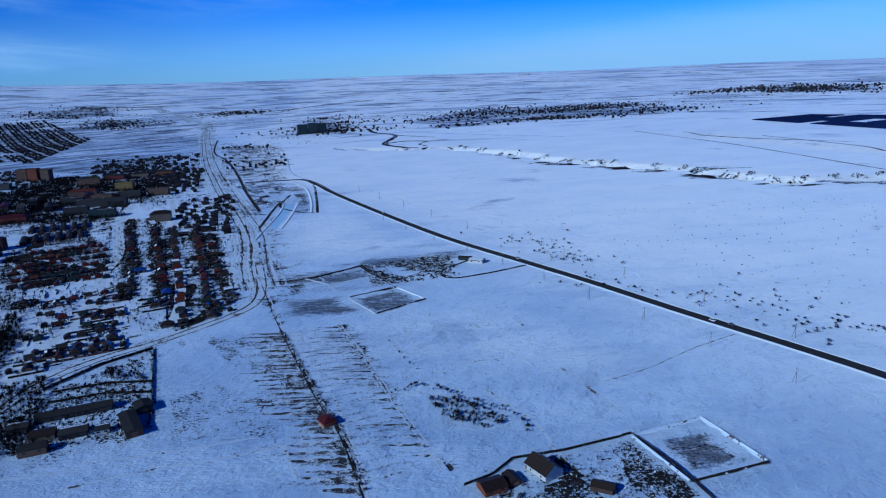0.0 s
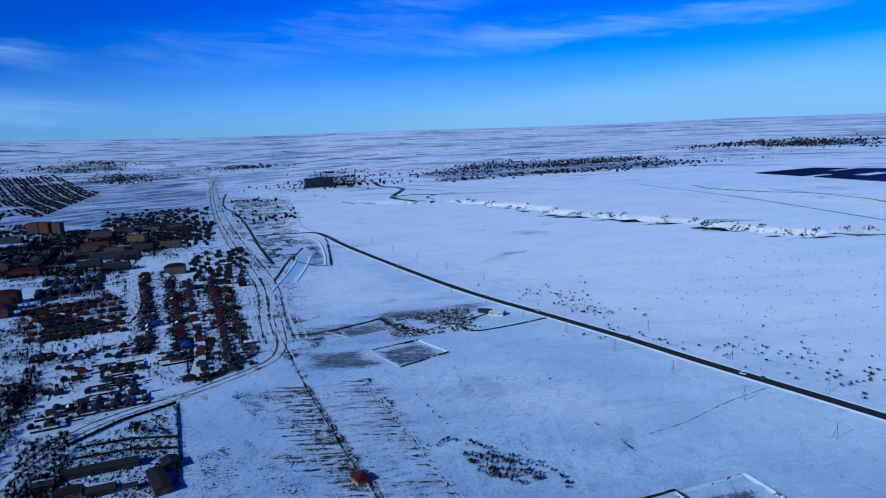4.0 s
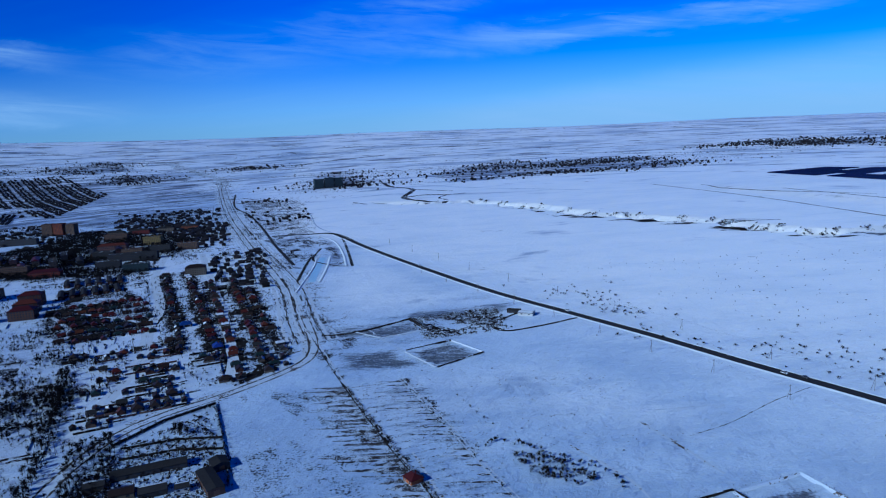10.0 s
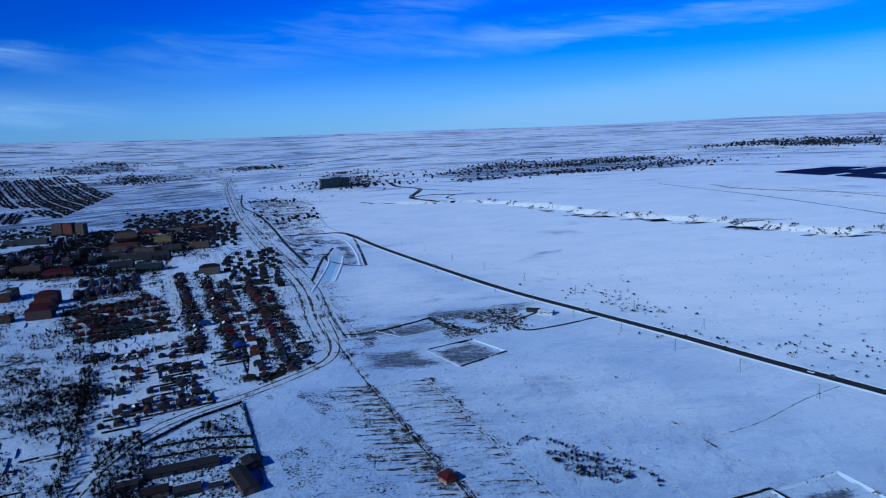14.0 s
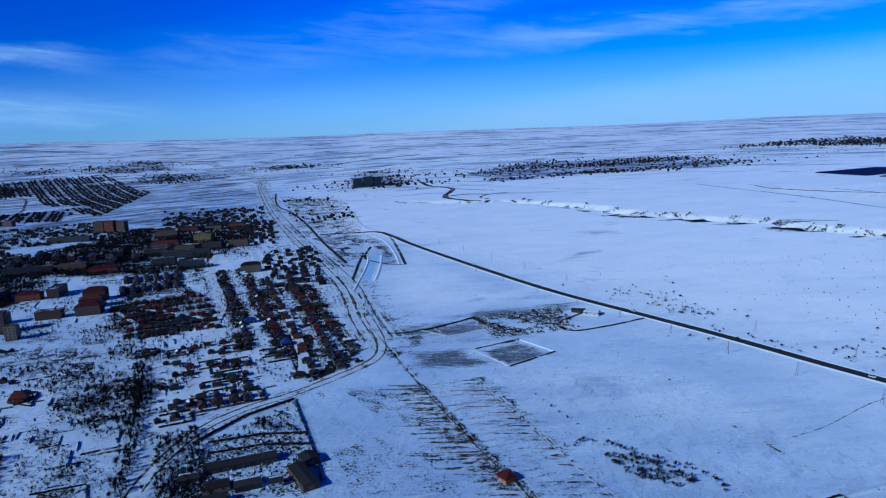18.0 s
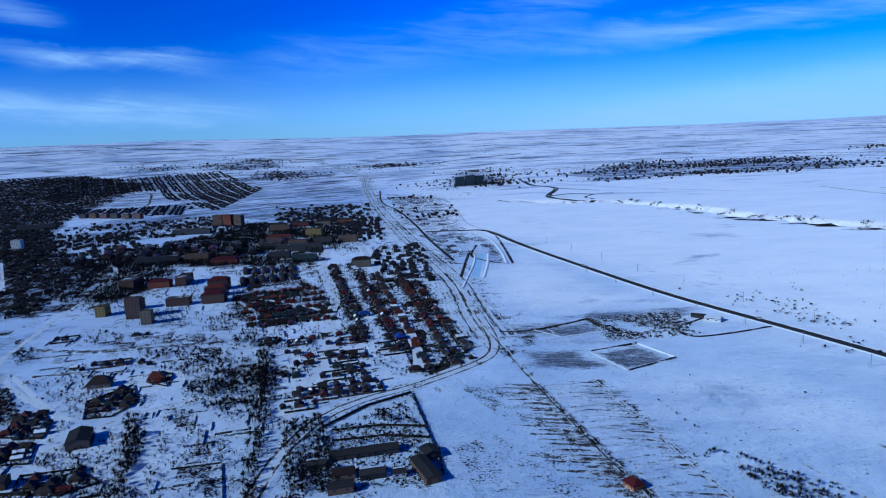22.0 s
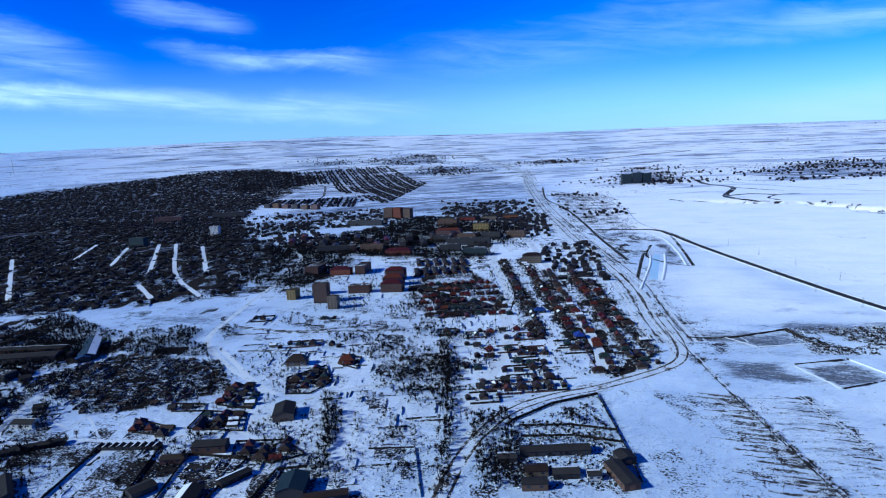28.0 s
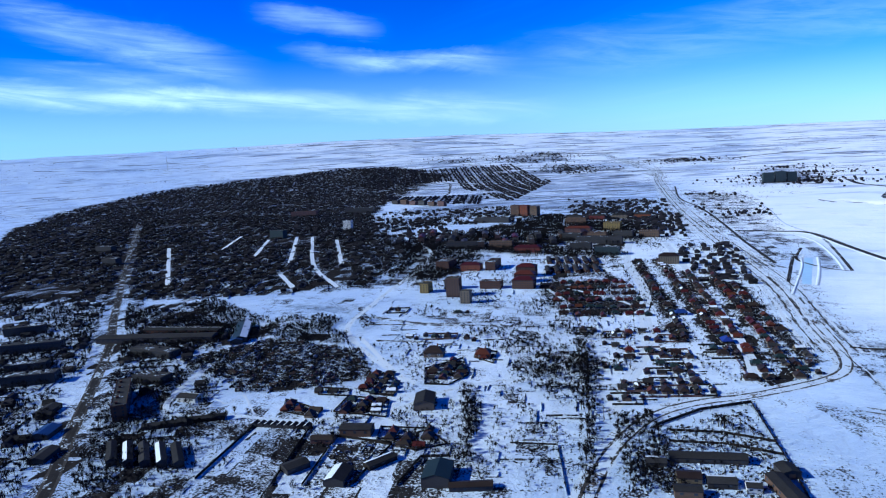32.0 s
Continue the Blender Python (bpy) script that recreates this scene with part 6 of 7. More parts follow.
# garden rows on the far slope, white streets between them
for poly, way in ((COMB_FAR, (261, -376)), (COMB_NEAR, (-209, 429))):
    u = np.array(way) / math.hypot(*way)
    v = np.array([-u[1], u[0]])
    gu, gv = np.meshgrid(np.arange(-1500, 1500, 14.0), np.arange(-70, 70))
    off = gv * 15 + 9 * (gv // 3)
    P = np.mean(poly, 0) + gu.ravel()[:, None] * u + off.ravel()[:, None] * v + rng.normal(0, 2.2, (gu.size, 2))
    P = P[inside(P[:, 0], P[:, 1], poly) & (ripple(P[:, 0], P[:, 1], 130) < 0.6) & (rng.random(len(P)) < 0.85)]
    cottages("garden_houses", P, np.full(len(P), math.atan2(u[1], u[0])) + rng.normal(0, 0.05, len(P)), rng, "rows of small garden houses on the far slope", 0.95)
    T = P[rng.integers(0, len(P), len(P) * 4)] + rng.normal(0, 4.4, (len(P) * 4, 2))
    grove("bare_trees", T, rng, (3, 5.5), 12, 0.55, TWIG, "bare fruit trees of the far garden rows", w=0.42)
for k in range(6):
    x, y = -1545 + 48 * k, 1978 - 18 * k
    tagged(block(x, y, x + 30, y - 10, 13, 4 + k % 2, (GREY, TANBRICK, PINK)[k % 3], "far five-storey block on the edge of the open fields", None), group="far blocks beside the fields")
# thin belts of trees and scrub across the far steppe
B = []
for k in range(90):
    r, a = rng.uniform(2500, 4900), radians(rng.uniform(-72, 36))
    if k < 30:
        r, a = rng.uniform(2900, 4800), radians(rng.uniform(-75, -30))
    c = np.array([-65 + r * math.sin(a), r * math.cos(a)])
    tilt = -a + rng.normal() * 0.35
    n = int(rng.uniform(18, 80))
    t = np.sort(rng.normal(0, 1, n)) * n * 4
    B.append(c + t[:, None] * np.array([math.cos(tilt), math.sin(tilt)]) + rng.normal(0, 7, (n, 2)))
B = np.concatenate(B)
B = B[~inside(B[:, 0], B[:, 1], WEST_TOWN) & (seg_dist(B[:, 0], B[:, 1], [(950, 1600), (2000, 2100)])[0] > 420)]
grove("far_scrub", B, rng, (3, 6), 8, 0.75, TWIG, "thin belts of scrub across the far steppe", "scrub", w=0.5)
for sx, n in ((-1, 900), (1, 500)):
    P = pick(rng, [(-1250, 1420), (-560, 1700), (-620, 2300), (-1000, 2900), (-1250, 2100)] if sx < 0 else [(-560, 1980), (-260, 1900), (-240, 2400), (-420, 2950), (-700, 2700)], n, lambda X, Y: ripple(X, Y * 2, 80) > 0.25)
    grove("shrubs", P, rng, (1.5, 4), 12, 0.6, SHRUB, "low scrub over the open fields", "shrubs", w=0.4)

# ---- trees of the village ----
spots = [(-363, 594, -292, 413, 70, 5), (-292, 413, -265, 326, 40, 4), (-407, 450, -370, 382, 18, 5), (-370, 382, -341, 325, 16, 4), (-254, 437, -266, 358, 25, 5), (-578, 468, -520, 403, 12, 14), (-376, 520, -318, 546, 30, 8),
         (-266, 390, -234, 348, 14, 6), (-546, 341, -572, 280, 16, 6), (-592, 266, -514, 214, 28, 9), (-676, 325, -611, 260, 16, 10), (-429, 910, -299, 936, 0, 0), (-224, 455, -195, 442, 9, 4), (-474, 364, -448, 280, 12, 10), (-728, 546, -780, 520, 18, 14)]
count = 0
for x0, y0, x1, y1, n, j in spots:
    for k in range(n):
        t = rng.random()
        x, y = x0 + (x1 - x0) * t + rng.normal() * j, y0 + (y1 - y0) * t + rng.normal() * j
        if not clear_of(np.array([x]), np.array([y]))[0] and rng.random() < 0.8:
            continue
        put(TREES[int(rng.integers(4))], x, y, rng.uniform(0, 468), np.full(3, rng.uniform(0.65, 1.1)))
        count += 1
town = [(-546, 1300), (-325, 1248), (-234, 832), (-195, 572), (-280, 448), (-280, 247), (-546, 195), (-624, 429), (-546, 546), (-728, 767), (-845, 1040)]
grove("bare_trees", pick(rng, town, 2900, lambda X, Y: clear_of(X, Y, 1) & (ripple(X, Y, 40) > 0.25)), rng, (2, 5.5), 34, 0.5, TWIG, "bare garden trees and bushes between the houses", w=0.2)
for line in STRIPS:
    p = along(rng, line, 1.0, 5.5)
    p = p[seg_dist(p[:, 0], p[:, 1], STREET)[0] > 7]
    grove("bare_trees", p, rng, (1.8, 4.5), 34, 0.45, TWIG, "bare fruit trees in the gardens along the street", w=0.2)
grove("bare_trees", pick(rng, [(-962, 1079), (-806, 1625), (-494, 1404), (-455, 1066), (-624, 1040), (-728, 1079)], 8200, lambda X, Y: ripple(X, Y, 60) > -0.45), rng, (5, 10), 22, 0.38, TWIG, "bare trees among the apartment blocks", w=0.26)
grove("bare_trees", pick(rng, [(-559, 968), (-488, 1034), (-325, 884), (-325, 708), (-429, 682), (-500, 832)], 260), rng, (3, 6), 26, 0.42, TWIG, "bare trees in the dense block of roofs", w=0.22)
left = [(-1300, 546), (-910, 572), (-728, 520), (-656, 429), (-572, 332), (-520, 169), (-910, 169), (-1430, 260)]
grove("bare_trees", pick(rng, left, 8700, lambda X, Y: clear_of(X, Y, 2) & (ripple(X, Y, 50) > -0.35)), rng, (4, 8.5), 40, 0.42, TWIG, "bare trees between the works and houses", w=0.2)
grove("fir_trees", pick(rng, [(-780, 448), (-708, 520), (-728, 546), (-832, 481)], 40), rng, (6, 11), 70, 0.24, FIR, "dark firs beside the warehouses", w=0.3, low=0.02)
gardens = GARDENS
grove("shrubs", pick(rng, gardens, 4300, lambda X, Y: clear_of(X, Y)), rng, (1.5, 3.5), 26, 0.5, SHRUB, "dark dense garden shrubs", "shrubs", w=0.24)
P = pick(rng, gardens, 60, lambda X, Y: clear_of(X, Y))
for x, y in P:
    tagged(put(SHEDS[int(rng.integers(2))], x, y, GRID + 90 * int(rng.integers(2)), rng.uniform(0.7, 1, 3)), group="garden huts")
for poly, n, size, label in ((WORKS, 2500, (3.5, 7.5), "bare trees round the long warehouses"), (SCHOOL_SIDE, 1900, (4, 9), "bare trees beside the schools")):
    grove("bare_trees", pick(rng, poly, n, lambda X, Y: clear_of(X, Y, 1) & (ripple(X, Y, 44) > -0.3)), rng, size, 30, 0.42, TWIG, label, w=0.22)
grove("bare_trees", pick(rng, [(-525, 886), (-440, 930), (-346, 788), (-326, 708), (-392, 694), (-460, 717)], 700), rng, (1.5, 3.0), 30, 0.5, TWIG, "low garden trees and bushes between red roofs", w=0.22)
west_brush = [(-462, 648), (-374, 629), (-295, 469), (-275, 340), (-330, 320), (-384, 458)]
grove("bare_trees", pick(rng, west_brush, 620, lambda X, Y: clear_of(X, Y) & (ripple(X, Y * 1.4, 30) > 0.2)), rng, (1.5, 4.5), 34, 0.55, TWIG, "low brush and saplings on waste plots", w=0.2)
grove("bare_trees", pick(rng, [(-292, 445), (-261, 454), (-232, 381), (-215, 350), (-245, 345), (-262, 379)], 260), rng, (3, 7), 50, 0.45, TWIG, "dark trees crowding the dirt road", w=0.2)
for poly in PLOT_TREES:
    area = abs(sum(a[0] * b[1] - b[0] * a[1] for a, b in zip(poly, poly[1:] + poly[:1]))) / 2
    grove("bare_trees", pick(rng, poly, int(area / 7)), rng, (1.0, 2.8), 30, 0.5, TWIG, "low bushes and saplings in fenced yards", w=0.22)
grove("bare_trees", np.concatenate([pick(rng, [(-364, 372), (-394, 420), (-384, 428), (-367, 401), (-354, 360)], 120), pick(rng, [(-704, 518), (-750, 580), (-692, 610), (-656, 603), (-638, 553), (-616, 504), (-669, 514)], 700, lambda X, Y: ripple(X, Y * 1.5, 36) > -0.1), pick(rng, [(-628, 595), (-632, 632), (-598, 588), (-603, 571)], 60)]), rng, (2.5, 6.5), 40, 0.45, TWIG, "dark clumps of bare trees below the white slope", w=0.2)
grove("bare_trees", pick(rng, [(-655, 235), (-640, 300), (-560, 330), (-500, 275), (-470, 200), (-640, 160)], 520, lambda X, Y: clear_of(X, Y, 1) & (ripple(X, Y, 30) > -0.1)), rng, (2.5, 6.5), 40, 0.45, TWIG, "bare trees round the stock sheds", w=0.2)
grove("bare_trees", pick(rng, [(-470, 410), (-395, 440), (-360, 380), (-330, 330), (-420, 280), (-490, 330)], 620, lambda X, Y: clear_of(X, Y, 1) & (ripple(X, Y, 26) > 0.0)), rng, (1.5, 4.5), 38, 0.5, TWIG, "brush and saplings between the yards", w=0.2)
grove("bare_trees", pick(rng, BRUSH, 260), rng, (2, 5), 44, 0.5, TWIG, "thicket of bare brush on a bank", w=0.2)
grove("dry_grass", pick(rng, [(-392, 548), (-376, 566), (-318, 560), (-322, 536), (-384, 550)], 260), rng, (0.8, 1.8), 24, 0.9, REED, "brown reeds along a hollow", "dry grass", w=0.24, low=0.0)
P = pick(rng, left, 170, lambda X, Y: clear_of(X, Y, 4) & (X < -620))
cottages("small_houses", P, np.full(len(P), radians(38)) + rng.integers(0, 2, len(P)) * math.pi / 2, rng, "low houses and sheds on both sides of the avenue")

grove("bare_trees", pick(rng, [(-580, 600), (-330, 560), (-300, 760), (-420, 1000), (-640, 1000)], 700, lambda X, Y: clear_of(X, Y, 1) & (ripple(X, Y * 1.6, 34) > 0.3)), rng, (3, 6.5), 34, 0.45, TWIG, "thickets of bare trees between open plots", w=0.22)
yards = []
for lst in SCATTER:
    for x, y in lst:
        yards.append(np.array([(x, y)]) + rng.uniform(-1, 1, (8, 2)) * np.array([10, 8]))
grove("bare_trees", np.concatenate(yards), rng, (2, 4.5), 34, 0.5, TWIG, "bare fruit trees and bushes in house yards", w=0.22)
clutter_spots = np.concatenate(yards) + rng.normal(0, 4, (len(yards) * 8, 2))
grove("bare_trees", np.concatenate([along(rng, [(-205, 497), (-190, 455), (-173, 406), (-161, 369)], 1.3, 1.6), along(rng, [(-205, 495), (-234, 469), (-255, 434)], 1.6, 1.8), along(rng, [(-247, 429), (-183, 436)], 1.6, 1.6), along(rng, [(-242, 412), (-178, 419)], 1.6, 1.8), pick(rng, [(-208, 484), (-250, 429), (-260, 364), (-247, 341), (-169, 364), (-178, 410)], 520)]), rng, (1.2, 3.8), 34, 0.5, TWIG, "bushes and saplings crowding the walled yard", w=0.22)

# ---- shrubs and dry growth in the fields ----
grove("shrubs", np.repeat(np.array(HEADS), 4, 0) + rng.normal(0, 0.9, (len(HEADS) * 4, 2)), rng, (1.2, 2.4), 40, 0.6, SHRUB, "dark bushes at the heads of the plots", "shrubs", w=0.22)
grove("shrubs", np.concatenate([along(rng, [(-109, 512), (-68, 398), (-49, 352), (-32, 295)], 1.6, 0.5), along(rng, [(-94, 504), (-86, 448), (-98, 390)], 2.5, 5)]), rng, (0.9, 2.3), 24, 0.55, SHRUB, "dry bushes lining the field track", "shrubs", w=0.26)
rows = []
for k in range(24):
    t = k / 23
    a = np.array([-107, 510]) * (1 - t) + np.array([-34, 296]) * t
    rows.append(a + np.array([-1.0, 0.17]) * np.sort(rng.uniform(2, rng.uniform(14, 40), 70))[:, None] + rng.normal(0, 0.9, (70, 2)))
    if k < 15:
        b = np.array([-64, 517]) * (1 - t) + np.array([5, 312]) * t
        rows.append(b + np.array([-1.0, 0.17]) * np.sort(rng.uniform(1, rng.uniform(6, 22), 16))[:, None] + rng.normal(0, 0.4, (16, 2)))
        rows.append(b + np.array([1.0, -0.17]) * np.sort(rng.uniform(1, rng.uniform(4, 14), 8))[:, None] + rng.normal(0, 0.4, (8, 2)))
for k in range(26):
    t = k / 25
    a = np.array([-107, 510]) * (1 - t) + np.array([-34, 296]) * t
    b = np.array([-64, 517]) * (1 - t) + np.array([5, 312]) * t
    n = int(rng.uniform(14, 46))
    rows.append(a + (b - a) * np.sort(rng.uniform(0.06, rng.uniform(0.4, 1.0), n))[:, None] + rng.normal(0, 0.5, (n, 2)))
rows.append(pick(rng, [(-150, 600), (60, 560), (150, 420), (60, 330), (-70, 330), (-120, 480)], 420, lambda X, Y: ripple(X, Y * 3, 40) > 0.15))
grove("dry_grass", np.concatenate(rows), rng, (0.35, 0.9), 14, 1.1, GRASS, "strips of dry grass and stalks across old plots", "dry grass", w=0.22, low=0.0)
grove("shrubs", np.concatenate([pick(rng, [(0, 385), (16, 381), (38, 361), (47, 348), (31, 341), (10, 356)], 95), along(rng, [(-18, 394), (3, 398), (47, 358), (57, 335)], 3.5, 1.2)]), rng, (2.0, 4.2), 70, 0.6, SHRUB, "thicket of bare shrubs on a low bank", "shrubs", w=0.2)
grove("shrubs", np.concatenate([np.array([(-25 + 4 * k, 478 - 10.6 * k) for k in range(6)]), np.array([(-62 + 3.2 * k, 506 - 9.4 * k) for k in range(20)])]) + rng.normal(0, 0.5, (26, 2)), rng, (1.6, 2.8), 40, 0.7, SHRUB, "single dry bushes at the plot corners", "shrubs", w=0.26)
edge = np.concatenate([along(rng, PLOT + PLOT[:1], 1.6, 0.6), along(rng, [(18, 289), (44, 309), (70, 315), (108, 325)], 1.3, 1.4), along(rng, [(127, 264), (117, 299), (108, 320)], 2.2, 1.6)])
grove("shrubs", edge, rng, (0.4, 1.2), 22, 0.5, SHRUB, "dry weeds along the field bank", "shrubs", w=0.24)
grove("shrubs", pick(rng, [(104, 312), (120, 266), (72, 247), (6, 255), (31, 291), (68, 309)], 300), rng, (0.8, 2.8), 40, 0.5, SHRUB, "bushes and saplings round the farm", "shrubs", w=0.2)
P = along(rng, [(420, 270), (345, 360), (305, 442), (270, 495), (225, 552), (178, 620), (146, 713), (108, 805)], 1.3, 22)
grove("shrubs", P[ripple(P[:, 0], P[:, 1], 22) > -0.05], rng, (1.4, 3.6), 50, 0.75, SHRUB, "scattered bushes north of the road", "shrubs", w=0.22)
grove("shrubs", pick(rng, [(120, 900), (546, 900), (800, 390), (390, 340)], 420), rng, (0.9, 2.2), 40, 0.7, SHRUB, "single bushes dotted over the snowfield", "shrubs", w=0.24)
# bush clumps added to give the dark ovals of the ravine's shaded spurs
C = smooth_line(RAVINE[2:], 9)
T = np.gradient(C, axis=0); T /= np.linalg.norm(T, axis=1)[:, None]
side = np.stack([-T[:, 1], T[:, 0]], 1)
side *= np.sign(side[:, 1:] + 1e-9)
C = C + side * (21 + 8 * ripple(C[:, 0], C[:, 1], 50))[:, None]
C = C[(np.arange(len(C)) % 3 == 0) & (rng.random(len(C)) < 0.75)]
P = np.repeat(C, 12, 0) + rng.normal(0, 1, (len(C) * 12, 2)) * np.array([4.5, 2.5])
grove("shrubs", P, rng, (2.8, 5.5), 34, 0.6, SHRUB, "clumps of dark bushes added for shaded spurs of the ravine", "shrubs", w=0.28)
# tapering dark strips drawn for the shadow streaks below the ravine
for k in range(34):
    x = rng.uniform(380, 900)
    y = float(np.interp(x, [302, 390, 463, 516, 571, 703, 988], [1388, 1300, 1202, 1096, 1024, 1002, 962])) - rng.uniform(18, 70)
    n = rng.uniform(40, 130)
    ribbon("bare_strip", [(x, y), (x + n * 0.5, y + rng.normal() * 3 - n * 0.10), (x + n, y - n * 0.28)], [(-6.5, 0.03), (0, 0.2), (6.5, 0.03)], STRIP, "shadow streak below the ravine, laid as a dark strip", wobble=3.0, step=6, category="bare strip", taper=0.8)
P = pick(rng, [(-195, 520), (-109, 512), (-68, 398), (-78, 312), (-166, 358), (-176, 416)], 420, lambda X, Y: ripple(X, Y, 26) > 0.25)
grove("dry_grass", P, rng, (0.3, 0.9), 16, 1.0, GRASS, "clumps of dry weeds on waste ground", "dry grass", w=0.22, low=0.0)
P = along(rng, RAIL[2:], 4, 20)
P = np.repeat(P, 3, 0) + rng.normal(0, 6, (len(P) * 3, 2))
grove("shrubs", P, rng, (0.8, 2.4), 22, 0.6, SHRUB, "bushes along the railway strip", "shrubs", w=0.24)
grove("shrubs", pick(rng, [(-624, 2288), (-429, 2028), (-312, 1495), (-234, 1313), (-208, 1079), (-247, 988), (-338, 1248), (-429, 1534)], 1500, lambda X, Y: ripple(X, Y, 40) > 0.2), rng, (1, 2.8), 18, 0.6, SHRUB, "bushes on rough ground beside the old road", "shrubs", w=0.26)

# ---- garden fences and hedges ----


def hedges(name, poly, n, rng, ang, label, h=(0.8, 1.7), ln=(8, 34), keep=None):
    """Many low fences and hedges on one street grid, as one piece of stuff."""
    P = pick(rng, poly, n, keep)
    a = radians(ang) + rng.integers(0, 2, n) * math.pi / 2 + rng.normal(0, 0.03, n)
    L, H, W = rng.uniform(*ln, n), rng.uniform(*h, n), rng.uniform(0.2, 0.7, n)
    V = []
    for t in np.linspace(-0.5, 0.5, 5):
        cx, cy = P[:, 0] + np.cos(a) * L * t, P[:, 1] + np.sin(a) * L * t
        z = height(cx, cy)
        for side, up in ((-1, 0), (-1, 1), (1, 1), (1, 0)):
            V.append(np.stack([cx - np.sin(a) * side * W / 2, cy + np.cos(a) * side * W / 2, z - 0.2 + up * (H + 0.2) * rng.uniform(0.75, 1.1, n)], 1))
    V = np.stack(V, 1).reshape(-1, 3)
    b = np.arange(n)[:, None] * 20
    F = np.concatenate([b + np.array((4 * k + j, 4 * k + j + 1, 4 * k + j + 5, 4 * k + j + 4)) for k in range(4) for j in range(3)] + [b + np.array((0, 1, 2, 3)), b + np.array((16, 17, 18, 19))])
    return tagged(new(name, np_mesh(name, V, [F], [SCRAP])), label, "fences", kind="stuff")


hedges("garden_fences", town, 420, rng, GRID, "low garden fences and hedges between the plots", (0.5, 1.3), (6, 26), lambda X, Y: clear_of(X, Y, 3) & (ripple(X, Y, 60) > 0.1))
grove("bare_trees", np.concatenate([along(rng, [(-363, 594), (-322, 495), (-292, 413), (-265, 326)], 1.2, 3.0), along(rng, [(-376, 505), (-340, 530), (-305, 548)], 1.0, 4.5), along(rng, [(-407, 450), (-370, 382), (-341, 325)], 1.6, 3.0)]), rng, (3, 6.5), 40, 0.45, TWIG, "dense line of bare trees and undergrowth", w=0.2)
hedges("garden_fences", left, 700, rng, 38, "dark fences and walls between the works", keep=lambda X, Y: clear_of(X, Y, 6))
hedges("garden_fences", gardens, 420, rng, GRID, "fences between small gardens", ln=(6, 18))
hedges("garden_fences", WEST_TOWN, 2600, rng, math.degrees(base), "dark fences through the western town", (1.2, 2.0), (14, 50), west_keep)

fill = [(-1305, 1440), (-1381, 1762), (-1075, 1859), (-831, 1621), (-857, 1477), (-1032, 1402), (-893, 1093), (-1021, 1137)]
P = clustered(fill, 330, 24)
cottages("small_houses", P, np.full(len(P), base) + rng.integers(0, 2, len(P)) * math.pi / 2, rng, "houses on the edge of the western town")
grove("bare_trees", P[rng.integers(0, len(P), 2600)] + rng.normal(0, 17, (2600, 2)), rng, (4, 8), 16, 0.45, TWIG, "bare trees on the edge of the western town", w=0.34)
north = [(-943, 2075), (-614, 2017), (-435, 1243), (-560, 1431), (-772, 1667)]
P = clustered(north, 260, 16)
cottages("small_houses", P, np.full(len(P), radians(GRID)) + rng.integers(0, 2, len(P)) * math.pi / 2, rng, "scattered houses north of the apartment blocks")
grove("bare_trees", P[rng.integers(0, len(P), 4200)] + rng.normal(0, 20, (4200, 2)), rng, (2, 5), 16, 0.55, TWIG, "bare trees round the scattered northern houses", w=0.32)
rough = [(-653, 2343), (-400, 2091), (-261, 1437), (-278, 1168), (-418, 1525)]
P = clustered(rough, 60, 6)
cottages("small_houses", P, np.full(len(P), radians(GRID)), rng, "low sheds beside the railway", 0.8)
grove("shrubs", clustered(rough, 3200, 40), rng, (0.8, 2.6), 16, 0.65, SHRUB, "rough scrub beside the railway", "shrubs", w=0.3)
hedges("garden_fences", rough, 70, rng, GRID, "dykes and fence lines beside the railway", (0.6, 1.3), (12, 45))
clumps = np.array([(-391, 550), (-348, 554), (-403, 636), (-338, 476), (-368, 501), (-448, 737), (-425, 560), (-470, 600), (-365, 620), (-410, 590)])
P = clumps[rng.integers(0, len(clumps), 330)] + rng.normal(0, 1, (330, 2)) * np.array([13, 9])
P = P[clear_of(P[:, 0], P[:, 1], 1)]
grove("bare_trees", P, rng, (3.5, 8), 44, 0.45, TWIG, "dark clumps of bare trees on open ground", w=0.2)
P = pick(rng, [(-640, 640), (-560, 760), (-400, 640), (-310, 640), (-300, 520), (-470, 560)], 900, lambda X, Y: clear_of(X, Y, 1) & (ripple(X, Y * 2.5, 30) > 0.2))
grove("dry_grass", P, rng, (0.5, 1.6), 18, 0.9, GRASS, "tufts of dry reeds and weeds in the hollow", "dry grass", w=0.26, low=0.0)

grove("shrubs", np.array([(76, 492), (13, 416), (-50, 536), (6, 528), (50, 430), (67, 376)]), rng, (1.2, 2.4), 60, 0.7, SHRUB, "single dry bushes on the open field", "shrubs", w=0.22)

# ---- junk yard and clutter ----


